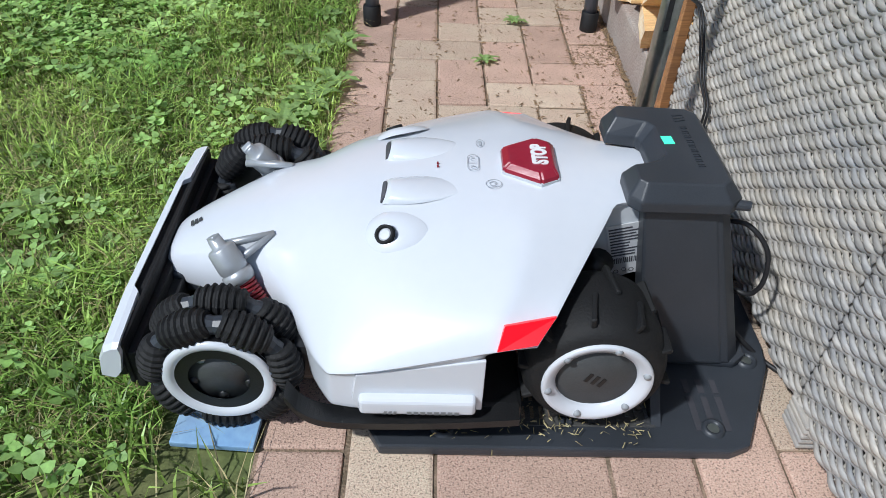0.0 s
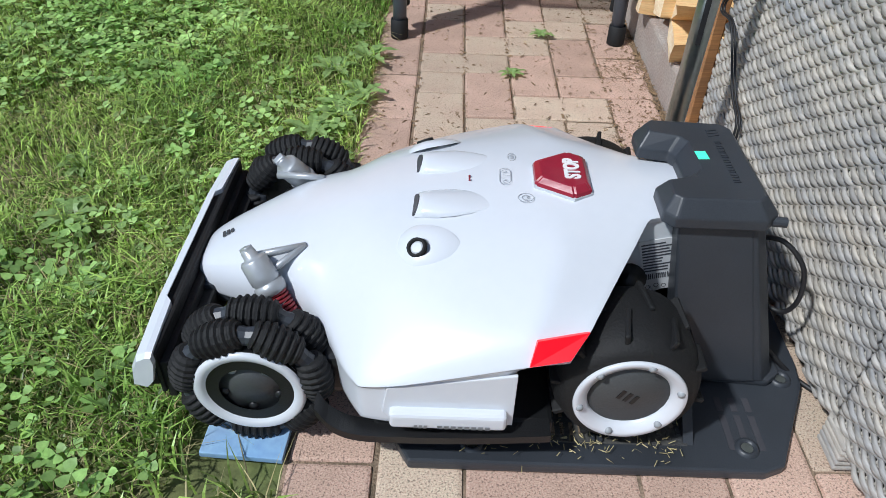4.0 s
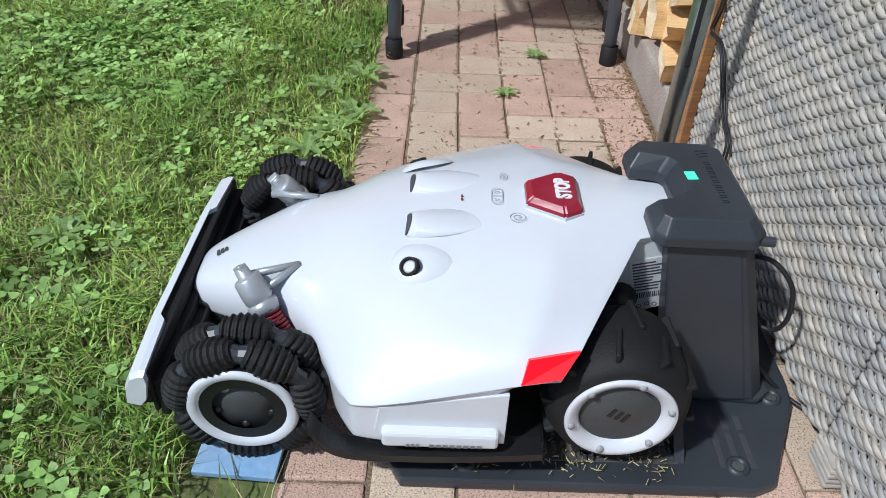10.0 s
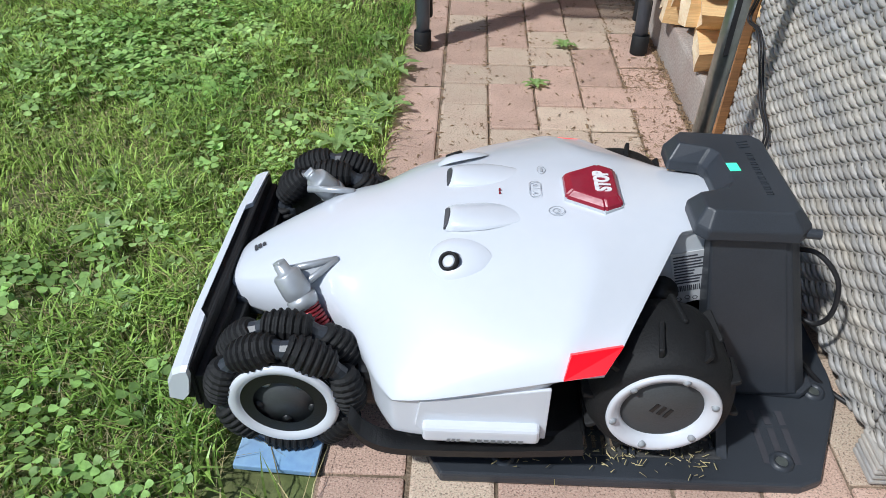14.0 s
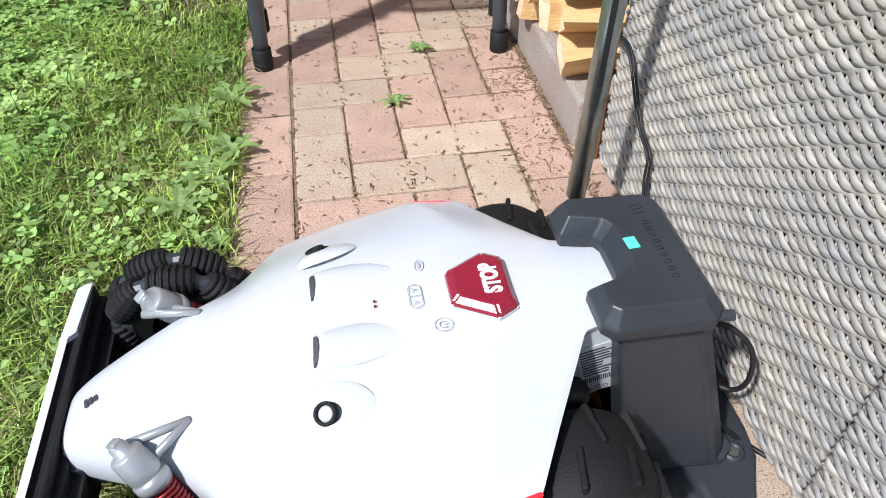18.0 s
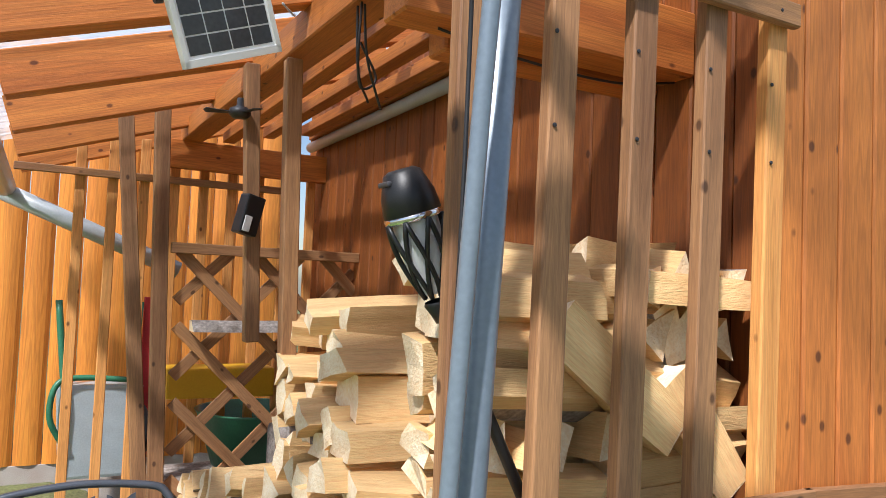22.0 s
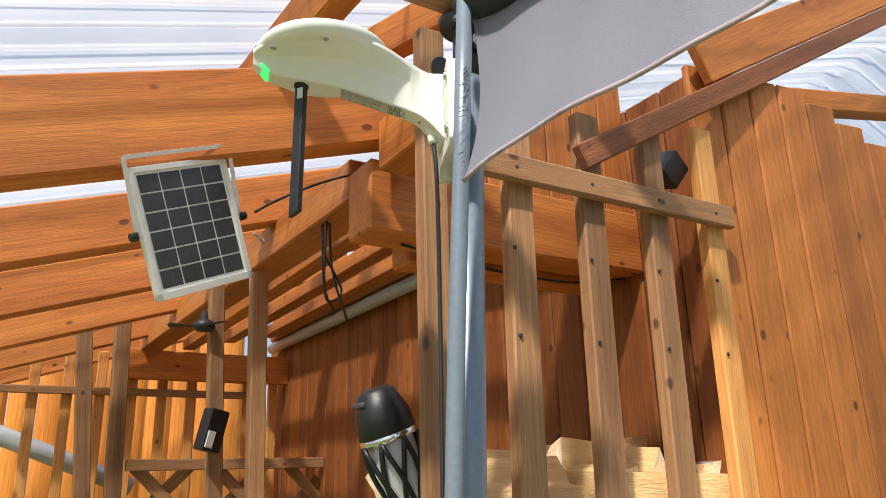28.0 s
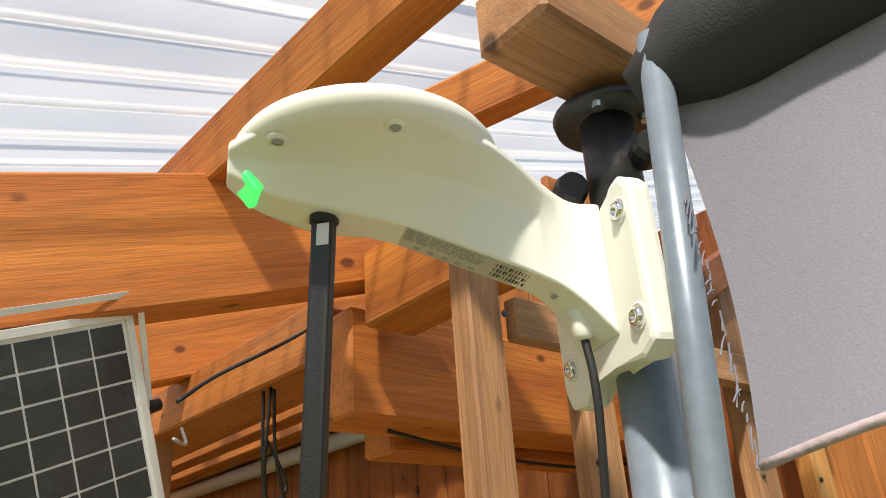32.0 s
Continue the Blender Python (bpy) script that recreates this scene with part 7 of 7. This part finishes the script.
# ---- solar panel, lamp, torch, fan ----
def build_solar():
    so = thing("solar_module", "small framed solar panel on a bent aluminium bracket", "solar panel", (0, 0, 0))
    m = basis((0.3195, 2.547, 2.254), (0.1533, 0.03, 0.0655), (-0.058, -0.045, 0.204))
    W, Hh = 0.178, 0.222
    for (x0, y0, x1, y1) in ((-W / 2, -Hh / 2, W / 2, -Hh / 2 + 0.013), (-W / 2, Hh / 2 - 0.01, W / 2, Hh / 2), (-W / 2, -Hh / 2, -W / 2 + 0.009, Hh / 2), (W / 2 - 0.009, -Hh / 2, W / 2, Hh / 2)):
        bm = B()
        box(bm, (x0, y0, -0.014), (x1, y1, 0.003), 0.001)
        part("frame_bar", bm, ALU, so, "pale aluminium frame").matrix_basis = m
    bm = B()
    box(bm, (-W / 2 + 0.005, -Hh / 2 + 0.005, -0.008), (W / 2 - 0.005, Hh / 2 - 0.005, -0.001))
    part("backing", bm, WHITE, so, "white cell backing").matrix_basis = m
    cw, ch = (W - 0.024) / 4, (Hh - 0.03) / 6
    for i in range(4):
        for j in range(6):
            bm = B()
            x, y = -W / 2 + 0.012 + i * cw, -Hh / 2 + 0.017 + j * ch
            box(bm, (x + 0.0015, y + 0.0015, -0.0012), (x + cw - 0.0012, y + ch - 0.0012, 0.0002))
            part("solar_cell", bm, CELL, so).matrix_basis = m
    bm = B()
    pts = [(-W / 2 - 0.006, 0.0, -0.006), (-W / 2 - 0.006, Hh / 2 + 0.016, 0.012), (W / 2 + 0.006, Hh / 2 + 0.016, 0.012), (W / 2 + 0.006, 0.0, -0.006)]
    for a, b in zip(pts, pts[1:]):
        a, b = Vector(a), Vector(b)
        box(bm, (0, -0.0035, -0.001), ((b - a).length, 0.0035, 0.001), 0, basis(a, b - a, (0, 1, 0.2) if abs((b - a).x) > 0.1 else (1, 0, 0)))
    part("bracket", bm, ALU, so, "bent metal bracket").matrix_basis = m
    for s in (-1, 1):
        bm = B()
        lathe(bm, [(0, 0.012), (0.007, 0.012), (0.008, 0.0), (0, 0)], 12, Matrix.Translation((s * (W / 2 + 0.006), 0, -0.006)) @ pose(0, 0, 0, 0, 90 * s, 0))
        part("knob", bm, PLASTIC, so).matrix_basis = m
    cable("solar_cable", [(0.42, 2.53, 2.29), (0.47, 2.55, 2.33), (0.55, 2.56, 2.38), (0.665, 2.66, 2.46)], 0.0025, "thin black cable from the solar panel to the beam")
    cable("solar_cable", [(0.42, 2.53, 2.25), (0.46, 2.6, 2.26), (0.49, 2.7, 2.3)], 0.002, "thin grey cable hanging at the solar panel", mat=GREYPIPE)


build_solar()


def build_torch():
    to = thing("garden_torch", "black flame-effect garden torch speaker on a slanted pole", "torch lamp", (0, 0, 0))
    top, bot = Vector((0.57, 2.36, 1.968)), Vector((0.655, 2.36, 1.735))
    d = (top - bot).normalized()
    m = Matrix.Translation(bot) @ d.to_track_quat("Z", "Y").to_matrix().to_4x4()
    L = (top - bot).length
    bm = B()
    lathe(bm, [(0, L), (0.02, L), (0.03, L - 0.006), (0.043, L - 0.04), (0.046, L - 0.07), (0.044, L - 0.072), (0, L - 0.072)], 36, m)
    cap = part("cap", bm, PLASTIC, to, "matt black cap with grip slot", smooth=True)
    bm = B()
    box(bm, (-0.018, -0.0372, L - 0.021), (0.018, -0.028, L - 0.013), 0.003, m)
    part("grip_slot", bm, INK, cap)
    bm = B()
    lathe(bm, [(0.0455, L - 0.071), (0.0472, L - 0.073), (0.0472, L - 0.079), (0.0455, L - 0.081)], 36, m)
    part("chrome_ring", bm, CHROME, to, "chrome trim ring", smooth=True)
    bm = B()
    lathe(bm, [(0.036, L - 0.08), (0.037, L - 0.11), (0.03, L - 0.17), (0.018, L - 0.2)], 24, m)
    part("diffuser", bm, PAPER, to, "frosted white diffuser", smooth=True)
    for s in (-1, 1):
        for k in range(8):
            bm = B()
            pts = []
            for i in range(9):
                t = i / 8
                r = 0.046 - 0.028 * t ** 1.8
                a = k * math.tau / 8 + s * 0.8 * t
                pts.append(m @ Vector((r * math.cos(a), r * math.sin(a), L - 0.08 - 0.125 * t)))
            tube(bm, pts, 0.0042, 6)
            part("cage_bar", bm, PLASTIC, to, smooth=True)
    bm = B()
    lathe(bm, [(0.02, 0.035), (0.022, 0.03), (0.016, 0.015), (0.0115, 0.0), (0.0, 0.0)], 24, m)
    part("socket", bm, PLASTIC, to, smooth=True)
    bm = B()
    tube(bm, [bot + d * 0.01, Vector((0.722, 2.33, 1.6)), Vector((0.815, 2.3, 1.39))], 0.0095, 14)
    part("pole", bm, PLASTIC, to, "black slanted pole", smooth=True)


build_torch()


def build_small():
    la = thing("wall_lamp", "small black solar wall lamp screwed to a post", "lamp", (0, 0, 0))
    m = basis((0.623, 3.521, 1.978), (0.9, 0.3, -0.2), (0.22, 0, 1))
    bm = B()
    prism(bm, [(-0.03, -0.06), (0.03, -0.06), (0.03, 0.06), (-0.03, 0.06)], -0.03, 0.02, 0.006, m)
    part("housing", bm, PLASTIC, la)
    bm = B()
    box(bm, (-0.024, -0.052, 0.018), (0.0, -0.005, 0.0235), 0.002, m)
    part("light_panel", bm, PAPER, la, "frosted light panel")
    fn = thing("ceiling_fan", "small dark ceiling fan hanging under the roof beam", "fan", (0.585, 3.55, 2.288))
    fn.scale = (0.75, 0.75, 0.6)
    bm = B()
    lathe(bm, [(0, -0.035), (0.03, -0.03), (0.045, -0.01), (0.04, 0.015), (0.015, 0.03), (0.012, 0.07), (0, 0.07)], 24)
    part("motor", bm, IRON, fn, smooth=True)
    for k in range(3):
        bm = B()
        a = k * 120 + 170
        prism(bm, [(0.04, -0.012), (0.13, -0.026), (0.14, 0.0), (0.13, 0.022), (0.04, 0.012)], -0.002, 0.002, 0.001, pose(0, 0, -0.005, 12, 0, a))
        part("blade", bm, IRON, fn)
    for pts in ([(0.672, 2.84, 2.41), (0.68, 2.85, 2.3), (0.7, 2.87, 2.23), (0.74, 2.88, 2.26), (0.69, 2.86, 2.33)], [(0.68, 2.82, 2.41), (0.7, 2.84, 2.29), (0.755, 2.88, 2.19)], [(0.67, 2.81, 2.41), (0.68, 2.84, 2.26), (0.735, 2.91, 2.21)]):
        cable("loose_cable", pts, 0.003, "loose black cable end hanging from the roof beam")
    cable("store_cable", [(0.75, 2.6, 2.297), (0.95, 2.6, 2.272), (1.2, 2.6, 2.266), (1.39, 2.6, 2.297)], 0.003, "thin black cable sagging under the header beam")
    bm = B()
    box(bm, (-0.03, -0.03, -0.03), (0.03, 0.03, 0.03), 0.003, pose(1.254, 2.32, 2.458, 20, 30, 15))
    tagged(part("junction_box", bm, IRON), "small metal box behind the slat frame", "metal box")
    # cat figure on the sofa
    bm = B()
    c = Vector((0.735, 2.222, 0.98))
    lathe(bm, [(0, 0), (0.032, 0), (0.036, 0.02), (0.03, 0.045), (0.02, 0.055), (0.022, 0.066), (0.016, 0.08), (0, 0.084)], 20, Matrix.Translation(c))
    for s in (-1, 1):
        lathe(bm, [(0.007, 0), (0.0, 0.018)], 8, Matrix.Translation(c + Vector((s * 0.011, 0, 0.074))))
    tagged(part("stone_figure", bm, SLATE_FIG, None, smooth=True), "small weathered grey stone figure on the sofa back", "garden figure")
    # mossy wooden gecko shape on the plank wall
    m = basis((2.02, 2.17, 2.04), (0.985, -0.17, 0), (0, 0, 1))
    bm = B()
    prism(bm, [(0.04 * math.cos(a), 0.075 * math.sin(a)) for a in [k * math.tau / 18 for k in range(18)]], 0, 0.012, 0.002, m @ pose(0, -0.03, 0.002, 0, 0, -15))
    for (x, y, r, L) in ((-0.03, 0.02, 40, 0.06), (0.04, 0.03, -20, 0.07), (-0.035, -0.06, 120, 0.06), (0.03, -0.08, 200, 0.06)):
        mm = m @ pose(x, y, 0.004, 0, 0, r)
        prism(bm, [(-0.012, 0), (0.012, 0), (0.009, L), (-0.009, L)], 0, 0.01, 0.002, mm)
        prism(bm, [(0.02 * math.cos(a), L + 0.018 * math.sin(a)) for a in [k * math.tau / 12 for k in range(12)]], 0, 0.01, 0.002, mm)
    tagged(part("wall_ornament", bm, LIMEFIG), "moss-green wooden gecko ornament hanging on the plank wall", "wall ornament")
    # rusty chain hanging on the log stack
    ch = thing("chain", "thin rusty chain hanging against the firewood", "chain", (0.52, 2.42, 1.0))
    lk = None
    for k in range(44):
        bm = None
        if lk is None:
            bm = B()
            tube(bm, [(0.005 * math.cos(a), 0, 0.0095 * math.sin(a)) for a in [q * math.tau / 10 for q in range(11)]], 0.0014, 5, cap=False)
            lk = mesh_of("link", bm, IRON, True)
        o = new("link", lk)
        o.parent = ch
        o.matrix_basis = pose(-0.0012 * k, 0.004 * k, -0.0155 * k, 14 * 0, 0, 90 * (k % 2) + 20)


build_small()


# ---- garden end: shed wall, pots, old mower, barrow ----
def build_far():
    wl = thing("wall_shed", "orange-stained vertical board wall of a garden shed", "wall", (0, 6.25, 0), kind="structure")
    for k in range(34):
        x = -3.6 + k * 0.15
        bm = B()
        n = 7
        rows = []
        for z in (0.66, 3.2):
            rows.append([bm.verts.new((x + 0.146 * i / (n - 1), -0.022 * math.sin(math.pi * i / (n - 1)) ** 0.6, z)) for i in range(n)] + [bm.verts.new((x + 0.146, 0.02, z)), bm.verts.new((x, 0.02, z))])
        m_ = n + 2
        for q in range(m_):
            bm.faces.new((rows[0][q], rows[0][(q + 1) % m_], rows[1][(q + 1) % m_], rows[1][q]))
        bm.faces.new(rows[0][::-1]), bm.faces.new(rows[1])
        bmesh.ops.recalc_face_normals(bm, faces=bm.faces)
        part("board", bm, ORANGE, wl)
    board("plinth", (-3.7, -0.01, 0.4), (1.6, 0.04, 0.66), CONCRETE, wl)
    board("hinge_plate", (-0.93, -0.035, 0.72), (-0.87, -0.02, 1.0), GREYPIPE, wl)
    pp = thing("downpipe", "grey plastic downpipe slanting across the shed wall", "downpipe", (0, 0, 0))
    bm = B()
    tube(bm, spline([(-0.3, 5.6, 2.6), (-0.3, 5.6, 2.4), (-0.27, 5.6, 2.27), (-0.2, 5.6, 2.22)], 4), 0.05, 16)
    part("elbow", bm, GREYPIPE, pp, smooth=True)
    bm = B()
    tube(bm, [(-0.24, 5.6, 2.235), (0.75, 5.6, 1.82)], 0.046, 16)
    part("pipe", bm, GREYPIPE, pp, smooth=True)

    def rest(x, y):
        return (x, y, ground_z(x, y))

    pot = thing("blue_pot", "glazed blue flower pot with terracotta rim and dry plants", "flower pot", rest(-0.42, 5.15))
    bm = B()
    lathe(bm, [(0, 0), (0.15, 0), (0.17, 0.03), (0.235, 0.3), (0.235, 0.33)], 36)
    part("body", bm, BLUEPOT, pot, smooth=True)
    bm = B()
    lathe(bm, [(0.235, 0.32), (0.262, 0.325), (0.265, 0.36), (0.235, 0.365), (0.21, 0.34), (0.2, 0.3)], 36)
    part("rim", bm, TERRA, pot, "terracotta rim", smooth=True)
    bm = B()
    lathe(bm, [(0, 0.315), (0.21, 0.315), (0.21, 0.3)], 24)
    part("soil", bm, SOIL, pot)
    rnd = random.Random(31)

    def stems(parent, n, z0, h, spread):
        bm = B()
        for k in range(n):
            a, r = rnd.uniform(0, math.tau), rnd.uniform(0, spread)
            b = Vector((r * math.cos(a), r * math.sin(a), z0))
            t = b + Vector((rnd.uniform(-1, 1) * h * 0.5, rnd.uniform(-1, 1) * h * 0.5, h * rnd.uniform(0.35, 1)))
            tube(bm, [b, (b + t) / 2 + Vector((rnd.uniform(-0.03, 0.03), 0, 0.02)), t], 0.003, 4)
        tagged(part("dry_stem_tangle", bm, TWIG, parent), "tangled dry stems", kind="stuff")

    stems(pot, 50, 0.31, 0.28, 0.18)
    bm = B()
    for k in range(16):
        a = rnd.uniform(0, math.tau)
        b = Vector((rnd.uniform(-0.06, 0.06), rnd.uniform(-0.06, 0.06), 0.31))
        t = b + Vector((rnd.uniform(-0.12, 0.12), rnd.uniform(-0.1, 0.1), rnd.uniform(0.4, 0.75)))
        tube(bm, [b, (b + t) / 2, t], 0.004, 4, radii=[0.004, 0.006, 0.009])
    tagged(part("grass_tuft", bm, DRY, pot), "pale seeding grass stalks", kind="stuff")
    tub = thing("black_tub", "round black mortar tub heaped with pale stones", "tub", rest(-0.8, 5.62))
    bm = B()
    lathe(bm, [(0, 0), (0.25, 0), (0.32, 0.3), (0.335, 0.31), (0.335, 0.33), (0.31, 0.33), (0.29, 0.25), (0, 0.25)], 36)
    part("body", bm, TUB, tub, smooth=True)
    for k in range(22):
        bm = B()
        bmesh.ops.create_icosphere(bm, subdivisions=2, radius=1.0)
        q = Vector((rnd.uniform(0, 9), k, 0))
        for v in bm.verts:
            v.co *= 1 + 0.5 * noise.noise(v.co * 1.3 + q)
        a, r = rnd.uniform(0, math.tau), rnd.uniform(0, 0.22)
        bmesh.ops.transform(bm, matrix=pose(r * math.cos(a), r * math.sin(a), 0.3 + rnd.uniform(0, 0.08), rnd.uniform(0, 60), rnd.uniform(0, 60), rnd.uniform(0, 360)) @ Matrix.Diagonal((rnd.uniform(0.06, 0.14), 0.07, 0.022, 1)), verts=bm.verts)
        part("stone", bm, STONE, tub)
    stems(tub, 30, 0.1, 0.3, 0.3)
    tub.scale = (0.76, 0.76, 0.8)
    pot.scale = (0.86, 0.86, 0.86)
    stp = thing("tree_stump", "flat weathered tree stump level with the lawn", "stump", rest(-1.33, 5.38))
    bm = B()
    lathe(bm, [(0, 0.045), (0.16, 0.04), (0.185, 0.03), (0.2, 0.0)], 22)
    for v in bm.verts:
        v.co.xy *= 1 + 0.12 * noise.noise(v.co * 9)
    part("trunk_slice", bm, BARK, stp)
    bm = B()
    tube(bm, [(0, 0, 0.03), (-0.015, 0, 0.27)], 0.018, 10)
    part("stake", bm, TERRA, stp, "rusty iron stake")
    # old push mower behind the chairs
    lm = thing("push_mower", "old blue push lawn mower with folded handle behind the chairs", "lawn mower", rest(-0.14, 4.1))
    bm = B()
    box(bm, (-0.06, -0.1, 0.08), (0.26, 0.5, 0.2), 0.05, seg=3)
    part("deck", bm, MOWER_BLUE, lm, "dark blue mower deck")
    bm = B()
    lathe(bm, [(0, 0), (0.1, 0), (0.11, 0.04), (0.09, 0.12), (0, 0.13)], 24, Matrix.Translation((0.08, 0.2, 0.22)))
    part("engine", bm, IRON, lm, smooth=True)
    for x, y in ((-0.12, -0.04), (-0.12, 0.46), (0.28, -0.04), (0.28, 0.46)):
        bm = B()
        lathe(bm, [(0.0, -0.02), (0.05, -0.022), (0.09, -0.022), (0.1, -0.014), (0.1, 0.014), (0.09, 0.022), (0.05, 0.022), (0, 0.02)], 28, pose(x, y, 0.1, 0, 90, 0))
        part("wheel", bm, RUBBER, lm, smooth=True)
    for s in (-0.08, 0.36):
        bm = B()
        tube(bm, spline([(s, 0.02, 0.16), (s - 0.01, -0.05, 0.35), (s - 0.02, -0.02, 0.5), (s - 0.015, 0.1, 0.62)], 5), 0.011, 10)
        part("handle_tube", bm, ALU, lm, "bare metal handle tube", smooth=True)
    bm = B()
    tube(bm, spline([(-0.095, 0.1, 0.62), (-0.09, 0.16, 0.72), (-0.03, 0.2, 0.765), (0.14, 0.2, 0.77), (0.3, 0.2, 0.765), (0.345, 0.1, 0.62)], 5), 0.014, 10)
    part("handle_grip", bm, RUBBER, lm, "black foam grip", smooth=True)
    bm = B()
    tube(bm, spline([(-0.09, 0.0, 0.46), (0.02, 0.02, 0.47), (0.3, 0.02, 0.47)], 3), 0.012, 10)
    part("cross_bar", bm, ALU, lm, smooth=True)
    cable("mower_cable", [(-0.24, 4.1, 0.5), (-0.2, 4.05, 0.42), (-0.24, 4.08, 0.36), (-0.18, 4.2, 0.3)], 0.004, "thin black control cable on the old mower")
    # wheelbarrow on end
    wb = thing("wheelbarrow", "green and silver wheelbarrow standing on end against the shed", "wheelbarrow", (0.4, 5.95, 0.55))
    bm = B()
    prism(bm, [(-0.17, 0.1), (0.2, 0.1), (0.24, 0.62), (-0.21, 0.62)], -0.05, 0.1, 0.02, pose(0, 0, 0, 90))
    part("tray", bm, material("tray_zinc", (0.5, 0.58, 0.62), 0.4, metal=0.4, vary=0.15), wb, "galvanised tray")
    for s in (-0.16, 0.2):
        bm = B()
        tube(bm, spline([(s, -0.1, 0.08), (s, -0.12, 0.5), (s - 0.02, -0.1, 0.7), (s - 0.06 * (s < 0), -0.06, 1.08)], 5), 0.018, 10)
        part("frame_tube", bm, GREEN, wb, smooth=True)
    bm = B()
    tube(bm, spline([(-0.16, -0.13, 0.3), (-0.23, -0.15, 0.45), (-0.21, -0.14, 0.62), (-0.1, -0.12, 0.66), (0.2, -0.12, 0.64)], 5), 0.016, 10)
    part("stand", bm, GREEN, wb, smooth=True)
    bm = B()
    lathe(bm, [(0.1, -0.03), (0.16, -0.03), (0.175, 0), (0.16, 0.03), (0.1, 0.03)], 28, pose(0.19, -0.1, 0.36, 0, 90, 20))
    part("wheel", bm, RUBBER, wb, smooth=True)
    bm = B()
    box(bm, (0.62, 5.9, 0.5), (0.68, 5.93, 1.66), 0.004)
    tagged(part("red_board", bm, REDP), "red painted board standing behind the log store", "board")
    bm = B()
    box(bm, (0.62, 4.9, 1.22), (1.12, 5.1, 1.36), 0.01)
    tagged(part("yellow_box", bm, YELLOWP), "yellow plastic box behind the lattice", "box")
    bm = B()
    lathe(bm, [(0.0, 0.0), (0.2, 0.0), (0.28, 0.25), (0.29, 0.26), (0.27, 0.26), (0.2, 0.05), (0, 0.05)], 28, Matrix.Translation((1.05, 4.95, 0.9)))
    tagged(part("green_basin", bm, GREEN, None, smooth=True), "green plastic basin behind the lattice", "basin")
    bm = B()
    box(bm, (0.55, 4.66, 0.1), (1.4, 5.12, 0.88), 0.02)
    tagged(part("wood_crate", bm, BARK), "dark stack of scrap wood behind the lattice", "crate")
    ob = new("firewood_log", split_log(0.5, 0.06, random.Random(2), True))
    ob.matrix_basis = pose(0.9, 4.55, 1.56)
    tagged(ob, "single billet resting across the lattice", "firewood log")


build_far()
